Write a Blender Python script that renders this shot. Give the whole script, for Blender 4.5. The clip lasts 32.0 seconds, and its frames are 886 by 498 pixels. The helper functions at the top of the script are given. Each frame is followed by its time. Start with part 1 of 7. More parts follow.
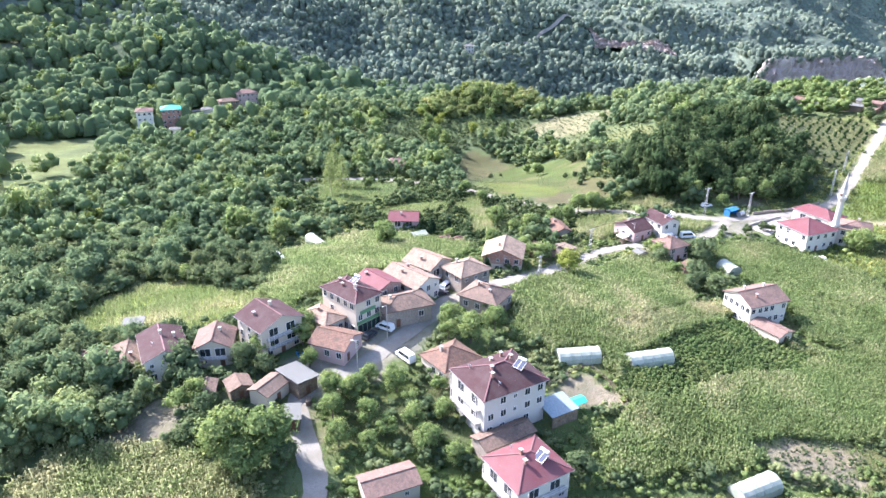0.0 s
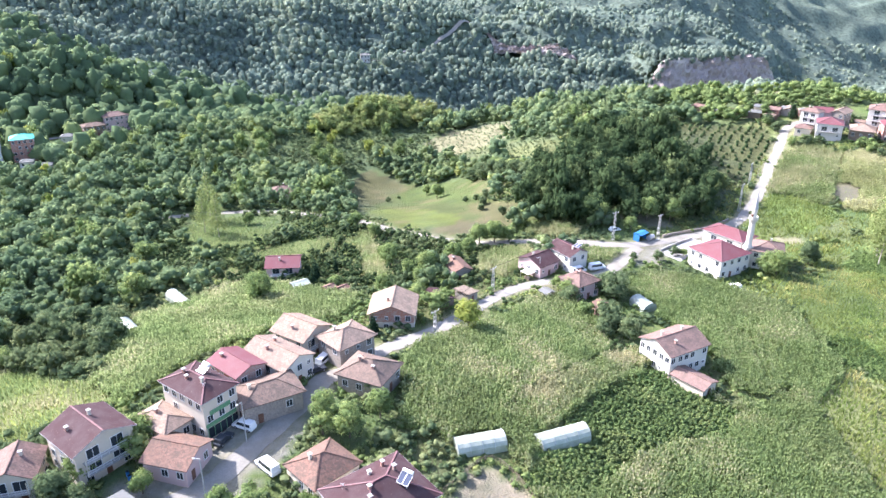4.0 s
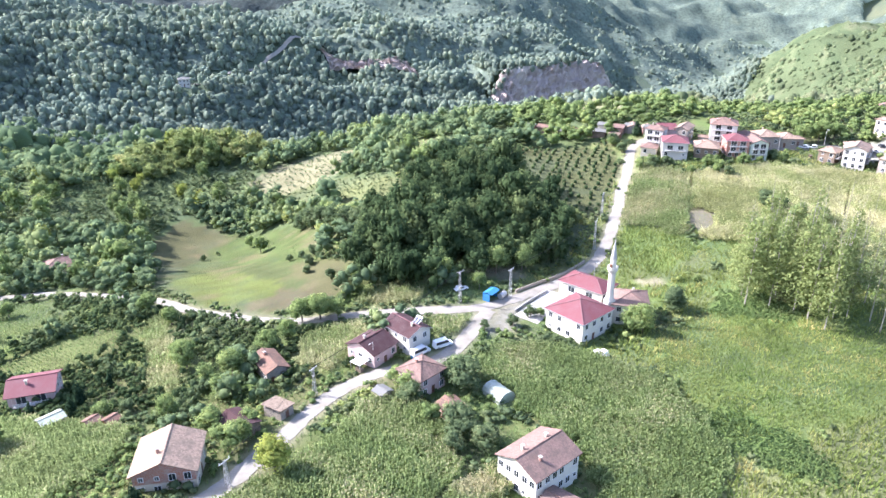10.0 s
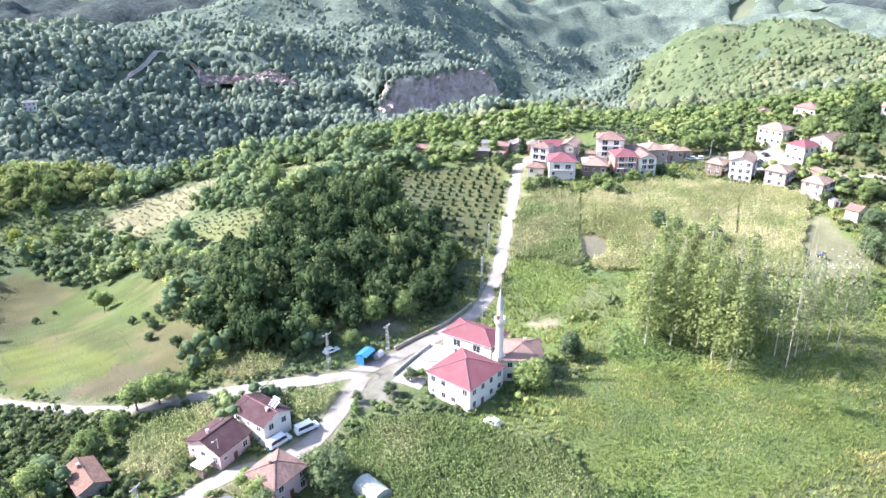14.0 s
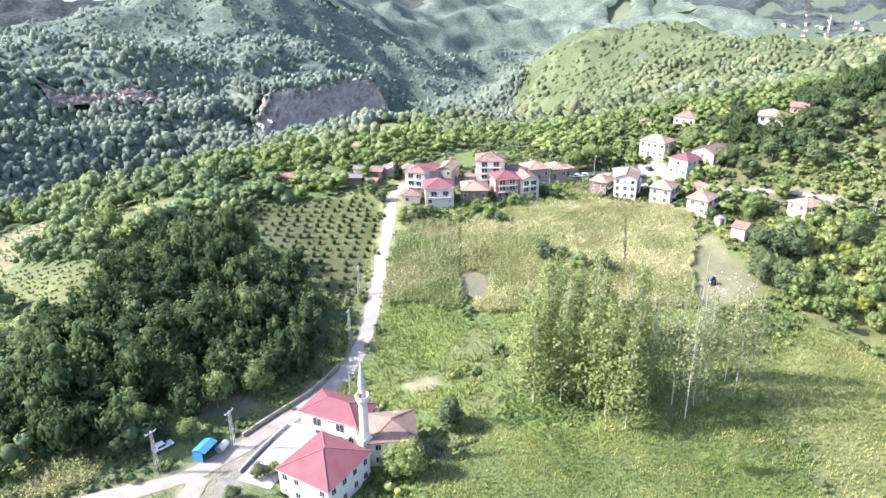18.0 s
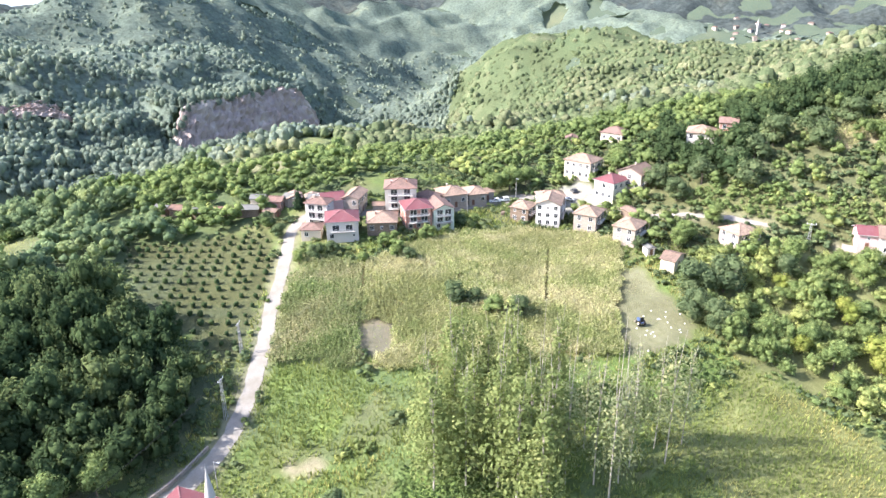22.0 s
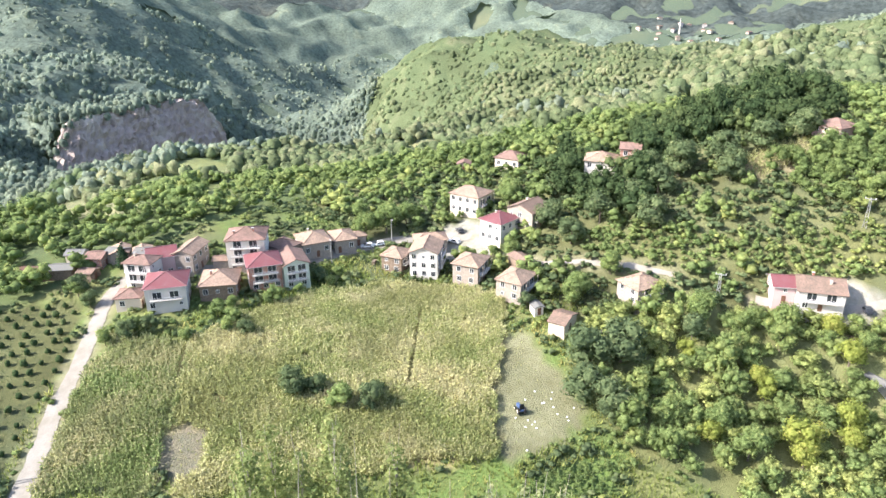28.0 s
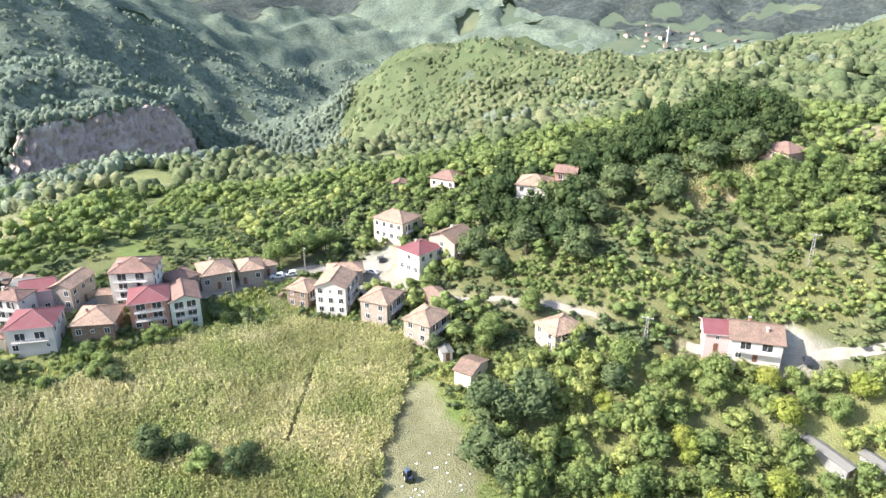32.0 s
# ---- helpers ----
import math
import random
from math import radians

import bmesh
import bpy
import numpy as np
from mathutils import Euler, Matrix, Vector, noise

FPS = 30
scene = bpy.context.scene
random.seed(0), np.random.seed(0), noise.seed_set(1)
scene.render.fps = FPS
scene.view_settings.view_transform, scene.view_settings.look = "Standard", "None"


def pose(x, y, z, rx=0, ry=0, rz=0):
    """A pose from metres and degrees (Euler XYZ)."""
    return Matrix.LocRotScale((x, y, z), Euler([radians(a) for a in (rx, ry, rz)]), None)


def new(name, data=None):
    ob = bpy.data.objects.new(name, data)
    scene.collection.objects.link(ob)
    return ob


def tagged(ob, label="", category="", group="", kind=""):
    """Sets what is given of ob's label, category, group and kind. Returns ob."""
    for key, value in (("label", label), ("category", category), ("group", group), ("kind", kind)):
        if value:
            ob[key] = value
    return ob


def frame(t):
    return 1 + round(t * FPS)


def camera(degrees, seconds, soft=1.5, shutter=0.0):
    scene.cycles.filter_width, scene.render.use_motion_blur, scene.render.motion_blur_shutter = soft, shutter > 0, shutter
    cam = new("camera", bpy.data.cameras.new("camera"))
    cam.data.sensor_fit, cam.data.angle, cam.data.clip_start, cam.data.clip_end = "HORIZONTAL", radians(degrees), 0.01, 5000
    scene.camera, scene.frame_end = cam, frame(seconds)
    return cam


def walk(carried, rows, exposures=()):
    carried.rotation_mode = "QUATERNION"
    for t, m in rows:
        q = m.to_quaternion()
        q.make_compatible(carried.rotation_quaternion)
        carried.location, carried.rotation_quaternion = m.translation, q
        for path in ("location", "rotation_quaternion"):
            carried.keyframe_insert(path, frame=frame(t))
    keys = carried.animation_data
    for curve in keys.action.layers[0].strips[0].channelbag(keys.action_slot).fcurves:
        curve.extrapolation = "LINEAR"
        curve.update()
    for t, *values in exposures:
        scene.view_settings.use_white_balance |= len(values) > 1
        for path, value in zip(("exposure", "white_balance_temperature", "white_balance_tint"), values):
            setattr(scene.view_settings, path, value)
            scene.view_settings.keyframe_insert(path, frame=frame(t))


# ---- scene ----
cam = camera(64.6, 32.0)
METRES, EYE, TILT, LEAN, TURN = 250.0, 100.0, -24.0, -0.5, 0.0
ROWS = [
    (0.0, 0.0, 0.0, 0.0, -0.0, 0.0, -0.0),
    (0.5, 0.0049, 0.014, 0.0066, -0.82, 0.02, 0.42),
    (1.0, 0.0095, 0.0277, 0.0131, -1.89, 0.02, 0.97),
    (1.5, 0.0139, 0.0415, 0.0196, -2.93, 0.01, 1.47),
    (2.0, 0.0185, 0.0551, 0.0261, -3.71, 0.01, 1.85),
    (2.5, 0.0233, 0.0687, 0.0326, -4.41, 0.02, 2.17),
    (3.0, 0.0284, 0.0819, 0.039, -5.14, 0.03, 2.5),
    (3.5, 0.0338, 0.0952, 0.0454, -6.01, 0.03, 2.89),
    (5.5, 0.0582, 0.147, 0.0705, -9.15, 0.05, 4.35),
    (6.0, 0.0647, 0.1598, 0.0769, -10.0, -0.01, 4.77),
    (6.5, 0.0716, 0.1729, 0.0831, -10.91, -0.06, 5.21),
    (7.0, 0.0785, 0.1857, 0.0894, -11.82, -0.1, 5.65),
    (7.5, 0.0858, 0.1986, 0.0954, -12.69, -0.13, 6.07),
    (8.0, 0.0934, 0.211, 0.1015, -13.63, -0.19, 6.52),
    (8.5, 0.1012, 0.2234, 0.1074, -14.69, -0.28, 7.01),
    (9.0, 0.1093, 0.2356, 0.1131, -15.77, -0.36, 7.51),
    (9.5, 0.1178, 0.2476, 0.1184, -16.78, -0.43, 7.98),
    (10.0, 0.1267, 0.2589, 0.1241, -17.82, -0.52, 8.45),
    (10.5, 0.1359, 0.2706, 0.1294, -18.87, -0.62, 8.94),
    (11.0, 0.1454, 0.282, 0.1345, -19.91, -0.73, 9.4),
    (11.5, 0.1546, 0.293, 0.1405, -20.99, -0.88, 9.86),
    (12.0, 0.1649, 0.3043, 0.1455, -22.0, -1.0, 10.29),
    (12.5, 0.1754, 0.3149, 0.1505, -22.99, -1.12, 10.72),
    (13.0, 0.1859, 0.3256, 0.1555, -24.01, -1.27, 11.14),
    (13.5, 0.1965, 0.3356, 0.1604, -24.93, -1.41, 11.51),
    (14.0, 0.2077, 0.3454, 0.1649, -25.84, -1.55, 11.89),
    (14.5, 0.2192, 0.3549, 0.1694, -26.79, -1.72, 12.27),
    (16.5, 0.2661, 0.3897, 0.1863, -30.81, -2.42, 13.81),
    (17.0, 0.2782, 0.3973, 0.1905, -31.91, -2.66, 14.24),
    (17.5, 0.2906, 0.4051, 0.1944, -33.0, -2.89, 14.65),
    (18.0, 0.3035, 0.4119, 0.1981, -34.05, -3.11, 15.08),
    (18.5, 0.3166, 0.4193, 0.2013, -35.22, -3.37, 15.48),
    (19.0, 0.33, 0.4257, 0.2049, -36.59, -3.73, 16.0),
    (19.5, 0.3432, 0.432, 0.208, -37.96, -4.07, 16.5),
    (20.0, 0.3566, 0.4385, 0.2106, -38.73, -4.22, 16.72),
    (20.5, 0.3703, 0.4441, 0.2139, -38.68, -4.19, 16.66),
    (21.0, 0.3845, 0.4498, 0.2163, -38.61, -4.11, 16.57),
    (21.5, 0.3989, 0.4551, 0.2189, -38.64, -4.1, 16.55),
    (22.0, 0.4135, 0.4602, 0.2214, -38.58, -4.08, 16.48),
    (22.5, 0.4282, 0.465, 0.2238, -38.52, -4.05, 16.43),
    (23.0, 0.4431, 0.4693, 0.2261, -39.25, -4.27, 16.68),
    (23.5, 0.458, 0.4737, 0.2287, -40.42, -4.63, 17.12),
    (24.0, 0.4717, 0.4784, 0.2303, -41.38, -4.88, 17.44),
    (24.5, 0.4872, 0.4826, 0.2324, -42.1, -5.1, 17.7),
    (25.0, 0.5027, 0.4867, 0.2346, -42.97, -5.37, 18.02),
    (25.5, 0.5179, 0.4913, 0.2368, -43.22, -5.44, 18.07),
    (27.5, 0.5801, 0.5055, 0.2441, -43.21, -5.46, 17.95),
    (28.0, 0.5959, 0.5086, 0.2458, -43.59, -5.59, 18.07),
    (28.5, 0.612, 0.5116, 0.247, -43.57, -5.56, 18.05),
    (29.0, 0.6281, 0.5137, 0.2484, -43.59, -5.56, 18.06),
    (29.5, 0.6442, 0.5148, 0.2488, -43.62, -5.52, 18.03),
    (30.0, 0.6601, 0.5143, 0.2487, -43.64, -5.48, 18.02),
    (30.5, 0.6752, 0.5125, 0.2479, -43.7, -5.48, 17.98),
    (31.0, 0.6899, 0.5093, 0.2462, -43.75, -5.45, 17.91),
    (31.5, 0.7039, 0.5048, 0.2439, -43.83, -5.41, 17.8),
    (32.0, 0.7169, 0.499, 0.241, -43.9, -5.36, 17.66),
]
walk(cam, [(t, pose(0, 0, EYE, TILT, LEAN, TURN) @ pose(METRES * x, METRES * y, METRES * z, 90 + pitch, roll, yaw)) for t, x, y, z, yaw, pitch, roll in ROWS], [(0.0, 1.74, 5650, 22.0), (8.0, 1.67, 5620, 23.0), (13.0, 1.75, 5650, 23.0), (20.0, 1.64, 5880, 21.0), (32.0, 1.4, 6200, 16.0)])

# ---- light: low sun from the west, clear hazy sky ----
world = bpy.data.worlds.new("world")
scene.world = world
world.use_nodes = True
sky = world.node_tree.nodes.new("ShaderNodeTexSky")
sky.sky_type, sky.sun_disc = "NISHITA", False
SUN_EL, SUN_AZ = 38.0, 304.0          # degrees above the horizon; clockwise from +y
sky.sun_elevation, sky.sun_rotation = radians(SUN_EL), radians(SUN_AZ)
sky.air_density, sky.dust_density = 1.2, 2.5
world.node_tree.links.new(sky.outputs[0], world.node_tree.nodes["Background"].inputs[0])
world.node_tree.nodes["Background"].inputs[1].default_value = 0.15
sun = new("sun", bpy.data.lights.new("sun", "SUN"))
sun.data.energy, sun.data.angle, sun.data.color = 5.0, radians(0.6), (1.0, 0.95, 0.84)
toward = Vector((math.sin(radians(SUN_AZ)) * math.cos(radians(SUN_EL)), math.cos(radians(SUN_AZ)) * math.cos(radians(SUN_EL)), math.sin(radians(SUN_EL))))
sun.rotation_euler = toward.to_track_quat("Z", "Y").to_euler()

rng = np.random.default_rng(7)

# ---- materials ----
def nodes_of(name, rough=0.9, metal=0.0, spec=0.3):
    m = bpy.data.materials.new(name)
    m.use_nodes = True
    b = m.node_tree.nodes["Principled BSDF"]
    b.inputs["Roughness"].default_value, b.inputs["Metallic"].default_value = rough, metal
    b.inputs["Specular IOR Level"].default_value = spec
    return m, m.node_tree, b


def mixed(tree, fac, a, b, kind="MIX"):
    n = tree.nodes.new("ShaderNodeMix")
    n.data_type, n.blend_type = "RGBA", kind
    for sock, v in ((n.inputs[0], fac), (n.inputs[6], a), (n.inputs[7], b)):
        if isinstance(v, bpy.types.NodeSocket):
            tree.links.new(v, sock)
        elif isinstance(v, tuple):
            sock.default_value = (*v, 1.0)
        else:
            sock.default_value = v
    return n.outputs[2]


def noise_of(tree, scale, detail=4.0, lo=0.35, hi=0.65, coord="Object", rough=0.6):
    tc = tree.nodes.new("ShaderNodeTexCoord")
    n = tree.nodes.new("ShaderNodeTexNoise")
    n.inputs["Scale"].default_value, n.inputs["Detail"].default_value, n.inputs["Roughness"].default_value = scale, detail, rough
    tree.links.new(tc.outputs[coord], n.inputs["Vector"])
    r = tree.nodes.new("ShaderNodeMapRange")
    r.inputs[1].default_value, r.inputs[2].default_value = lo, hi
    tree.links.new(n.outputs["Fac"], r.inputs[0])
    return r.outputs[0]


def bumped(tree, shader, height, strength=0.4, dist=0.05):
    n = tree.nodes.new("ShaderNodeBump")
    n.inputs["Strength"].default_value, n.inputs["Distance"].default_value = strength, dist
    tree.links.new(height, n.inputs["Height"])
    tree.links.new(n.outputs["Normal"], shader.inputs["Normal"])


def attr(tree, name, out="Fac"):
    n = tree.nodes.new("ShaderNodeAttribute")
    n.attribute_name = name
    return n.outputs[out]


def plaster(name, col, dirt=(0.35, 0.31, 0.26), amount=0.35):
    m, t, b = nodes_of(name, 0.85)
    c = mixed(t, noise_of(t, 0.35, 5, 0.45, 0.8), col, tuple(0.75 * a + 0.25 * d for a, d in zip(col, dirt)))
    s = noise_of(t, 2.2, 6, 0.55, 0.85)
    k = t.nodes.new("ShaderNodeMath")
    k.operation = "MULTIPLY"
    k.inputs[1].default_value = amount
    t.links.new(s, k.inputs[0])
    t.links.new(mixed(t, k.outputs[0], c, dirt), b.inputs["Base Color"])
    bumped(t, b, noise_of(t, 9, 3), 0.15, 0.02)
    return m


def courses(tree, period, axis=2):
    tc = tree.nodes.new("ShaderNodeTexCoord")
    sp = tree.nodes.new("ShaderNodeSeparateXYZ")
    tree.links.new(tc.outputs["Object"], sp.inputs[0])
    d = tree.nodes.new("ShaderNodeMath")
    d.operation = "DIVIDE"
    d.inputs[1].default_value = period
    tree.links.new(sp.outputs[axis], d.inputs[0])
    f = tree.nodes.new("ShaderNodeMath")
    f.operation = "FRACT"
    tree.links.new(d.outputs[0], f.inputs[0])
    return f.outputs[0]


def tiles(name, a, b2, stain=(0.16, 0.12, 0.09), period=0.13, rough=0.85):
    """clay roof tiles: courses down the slope, blotches of lichen, single darker tiles"""
    m, t, b = nodes_of(name, rough, 0.0, 0.1)
    c = mixed(t, noise_of(t, 2.2, 5, 0.4, 0.6, rough=0.75), a, b2)
    c = mixed(t, noise_of(t, 0.5, 6, 0.45, 0.75), c, stain)
    v = t.nodes.new("ShaderNodeTexVoronoi")
    v.inputs["Scale"].default_value = 3.2
    tc = t.nodes.new("ShaderNodeTexCoord")
    t.links.new(tc.outputs["Object"], v.inputs["Vector"])
    h = t.nodes.new("ShaderNodeSeparateColor")
    t.links.new(v.outputs["Color"], h.inputs[0])
    r = t.nodes.new("ShaderNodeMapRange")
    r.inputs[1].default_value, r.inputs[2].default_value, r.inputs[4].default_value = 0.35, 1.0, 0.75
    t.links.new(h.outputs[0], r.inputs[0])
    c = mixed(t, r.outputs[0], c, stain)
    info = t.nodes.new("ShaderNodeObjectInfo")
    r2 = t.nodes.new("ShaderNodeMapRange")
    r2.inputs[4].default_value = 0.3
    t.links.new(info.outputs["Random"], r2.inputs[0])
    t.links.new(mixed(t, r2.outputs[0], c, (0.2, 0.145, 0.12)), b.inputs["Base Color"])
    bumped(t, b, courses(t, period), 0.6, 0.05)
    return m


def sheet_metal(name, a, rough=0.7):
    """ribbed painted steel roofing"""
    m, t, b = nodes_of(name, rough, 0.0, 0.2)
    c = mixed(t, noise_of(t, 0.4, 5, 0.4, 0.75), a, tuple(0.85 * x + 0.03 for x in a))
    t.links.new(mixed(t, noise_of(t, 3, 6, 0.62, 0.8), c, (0.2, 0.15, 0.13)), b.inputs["Base Color"])
    bumped(t, b, courses(t, 0.14), 0.35, 0.03)
    return m


def plain(name, col, rough=0.7, metal=0.0, var=0.25, scale=3.0):
    m, t, b = nodes_of(name, rough, metal)
    t.links.new(mixed(t, noise_of(t, scale, 5), col, tuple(c * (1 - var) for c in col)), b.inputs["Base Color"])
    bumped(t, b, noise_of(t, scale * 6, 3), 0.15, 0.01)
    return m


def masonry(name, a, b2, mortar, scale=4.0, brick=True):
    m, t, b = nodes_of(name, 0.9)
    tc = t.nodes.new("ShaderNodeTexCoord")
    if brick:
        n = t.nodes.new("ShaderNodeTexBrick")
        n.inputs["Scale"].default_value = scale
        n.inputs["Color1"].default_value, n.inputs["Color2"].default_value, n.inputs["Mortar"].default_value = (*a, 1), (*b2, 1), (*mortar, 1)
        mp = t.nodes.new("ShaderNodeMapping")
        mp.inputs["Rotation"].default_value = (radians(90), 0, 0)
        t.links.new(tc.outputs["Object"], mp.inputs[0])
        t.links.new(mp.outputs[0], n.inputs["Vector"])
        c = n.outputs["Color"]
    else:
        n = t.nodes.new("ShaderNodeTexVoronoi")
        n.inputs["Scale"].default_value = scale
        t.links.new(tc.outputs["Object"], n.inputs["Vector"])
        h = t.nodes.new("ShaderNodeSeparateColor")
        t.links.new(n.outputs["Color"], h.inputs[0])
        c = mixed(t, h.outputs[0], a, b2)
    t.links.new(mixed(t, noise_of(t, 0.6, 6, 0.5, 0.8), c, mortar), b.inputs["Base Color"])
    bumped(t, b, noise_of(t, 8, 4), 0.4, 0.03)
    return m


def foliage(name, a, b2, c3, through_light=0.45, coord_scale=0.05, grain=2.6, depth=0.22, relief=0.35):
    """leaves: two greens and a turning colour mixed by each clump's tone, some light passing through"""
    m = bpy.data.materials.new(name)
    m.use_nodes = True
    t = m.node_tree
    out = t.nodes["Material Output"]
    t.nodes.remove(t.nodes["Principled BSDF"])
    ramp = t.nodes.new("ShaderNodeValToRGB")
    e = ramp.color_ramp.elements
    e[0].position, e[0].color, e[1].position, e[1].color = 0.05, (*a, 1), 0.6, (*b2, 1)
    k = e.new(1.0)
    k.color = (*c3, 1)
    info = t.nodes.new("ShaderNodeObjectInfo")
    add = t.nodes.new("ShaderNodeMath")
    add.operation = "MULTIPLY_ADD"
    t.links.new(info.outputs["Random"], add.inputs[0])
    add.inputs[1].default_value = 0.25
    t.links.new(attr(t, "tone"), add.inputs[2])
    t.links.new(add.outputs[0], ramp.inputs[0])
    col = mixed(t, noise_of(t, coord_scale, 3, 0.4, 0.7), ramp.outputs[0], tuple(0.7 * q for q in b2), "MIX")
    geo = t.nodes.new("ShaderNodeNewGeometry")
    fine = t.nodes.new("ShaderNodeTexNoise")
    fine.inputs["Scale"].default_value, fine.inputs["Detail"].default_value, fine.inputs["Roughness"].default_value = grain, 3.0, 0.7
    t.links.new(geo.outputs["Position"], fine.inputs["Vector"])
    rg = t.nodes.new("ShaderNodeMapRange")
    rg.inputs[1].default_value, rg.inputs[2].default_value, rg.inputs[3].default_value, rg.inputs[4].default_value = 0.32, 0.68, 1 - depth, 1 + depth
    t.links.new(fine.outputs["Fac"], rg.inputs[0])
    col = mixed(t, 1.0, col, rg.outputs[0], "MULTIPLY")
    bn = t.nodes.new("ShaderNodeBump")
    bn.inputs["Strength"].default_value, bn.inputs["Distance"].default_value = relief, 0.6 / grain
    t.links.new(fine.outputs["Fac"], bn.inputs["Height"])
    d = t.nodes.new("ShaderNodeBsdfDiffuse")
    tr = t.nodes.new("ShaderNodeBsdfTranslucent")
    mx = t.nodes.new("ShaderNodeMixShader")
    mx.inputs[0].default_value = through_light
    t.links.new(col, d.inputs[0])
    t.links.new(bn.outputs[0], d.inputs["Normal"])
    t.links.new(col, tr.inputs[0])
    t.links.new(d.outputs[0], mx.inputs[1])
    t.links.new(tr.outputs[0], mx.inputs[2])
    t.links.new(mx.outputs[0], out.inputs[0])
    return m


M_WHITE = plaster("white_plaster", (0.6, 0.56, 0.49))
M_CREAM = plaster("cream_plaster", (0.54, 0.47, 0.37))
M_PINK = plaster("pale_pink_plaster", (0.5, 0.36, 0.34))
M_GREY = plaster("grey_plaster", (0.4, 0.38, 0.37))
M_PALEGREY = plaster("pale_grey_plaster", (0.52, 0.49, 0.45))
M_MINT = plaster("pale_green_plaster", (0.47, 0.52, 0.45))
M_STONE = masonry("rubble_stone", (0.34, 0.29, 0.24), (0.24, 0.2, 0.17), (0.3, 0.27, 0.23), 3.5, False)
M_BRICK = masonry("red_brick", (0.36, 0.16, 0.11), (0.3, 0.13, 0.09), (0.36, 0.32, 0.28), 4.0)
M_TIMBER = plain("weathered_timber", (0.24, 0.18, 0.13), 0.85, 0, 0.5, 2.0)
M_TILE = tiles("terracotta_tiles", (0.24, 0.138, 0.1), (0.165, 0.094, 0.068), (0.095, 0.074, 0.058))
M_TILE_PALE = tiles("bleached_tiles", (0.38, 0.272, 0.2), (0.29, 0.205, 0.148), (0.165, 0.128, 0.098))
M_TILE_OLD = tiles("old_mossy_tiles", (0.25, 0.17, 0.13), (0.175, 0.118, 0.09), (0.1, 0.085, 0.066))
M_TILE_PINK = tiles("rosy_tiles", (0.27, 0.168, 0.138), (0.195, 0.12, 0.098), (0.11, 0.084, 0.068))
M_RED = sheet_metal("maroon_sheet_roofing", (0.15, 0.052, 0.057))
M_RED_DULL = sheet_metal("dull_maroon_sheet_roofing", (0.055, 0.026, 0.027), 0.85)
M_ZINC = sheet_metal("zinc_sheet", (0.14, 0.14, 0.128), 0.75)
M_RIDGE = plain("ridge_cap_metal", (0.2, 0.1, 0.1), 0.6)
M_GLASS, _t, _b = nodes_of("window_glass", 0.08, 0.0, 0.6)
_b.inputs["Base Color"].default_value = (0.03, 0.035, 0.04, 1)
M_FRAME = plain("white_window_frame", (0.75, 0.74, 0.72), 0.5)
M_DOOR = plain("brown_door", (0.16, 0.08, 0.05), 0.6)
M_CONC = plain("concrete", (0.42, 0.4, 0.37), 0.9, 0, 0.3, 1.5)
M_METAL = plain("galvanised_steel", (0.5, 0.5, 0.5), 0.45, 0.6, 0.2)
M_BLUE = plain("blue_sheet", (0.05, 0.2, 0.42), 0.5)
M_TEAL = plain("turquoise_tarpaulin", (0.06, 0.45, 0.38), 0.6)
M_PALEBLUE = plain("pale_blue_sheet", (0.24, 0.3, 0.33), 0.7)
M_TYRE = plain("tyre_rubber", (0.02, 0.02, 0.02), 0.85)
M_CARWHITE = plain("white_car_paint", (0.78, 0.78, 0.76), 0.3, 0, 0.05)
M_CARDARK = plain("dark_car_paint", (0.04, 0.045, 0.055), 0.3, 0, 0.1)
M_TRACTOR = plain("faded_blue_paint", (0.06, 0.1, 0.2), 0.5)
M_BARK = plain("bark", (0.16, 0.13, 0.1), 0.95, 0, 0.4, 4.0)
M_PALEBARK = plain("pale_poplar_bark", (0.42, 0.38, 0.31), 0.9, 0, 0.35, 3.0)
M_GREENSIGN = plain("green_signboard", (0.13, 0.27, 0.14), 0.7)
M_SOLAR, _t, _b = nodes_of("solar_glass", 0.12, 0.0, 0.6)
_b.inputs["Base Color"].default_value = (0.05, 0.06, 0.09, 1)
M_FILM, _t, _b = nodes_of("milky_plastic_film", 0.4, 0.0, 0.4)
_t.links.new(mixed(_t, noise_of(_t, 0.8, 4), (0.38, 0.4, 0.33), (0.28, 0.31, 0.24)), _b.inputs["Base Color"])
M_GRAVEL, _t, _b = nodes_of("dusty_gravel", 0.95)
_t.links.new(mixed(_t, noise_of(_t, 0.25, 6, 0.4, 0.7), mixed(_t, noise_of(_t, 3, 5), (0.28, 0.26, 0.225), (0.225, 0.21, 0.18)), (0.195, 0.175, 0.135)), _b.inputs["Base Color"])
bumped(_t, _b, noise_of(_t, 12, 4), 0.3, 0.03)
M_ROCK, _t, _b = nodes_of("quarry_rock", 0.95)
_t.links.new(mixed(_t, noise_of(_t, 0.03, 6, 0.52, 0.7), mixed(_t, noise_of(_t, 0.09, 6), (0.4, 0.325, 0.28), (0.33, 0.265, 0.235)), (0.5, 0.43, 0.36)), _b.inputs["Base Color"])
bumped(_t, _b, noise_of(_t, 0.15, 8), 0.8, 2.0)

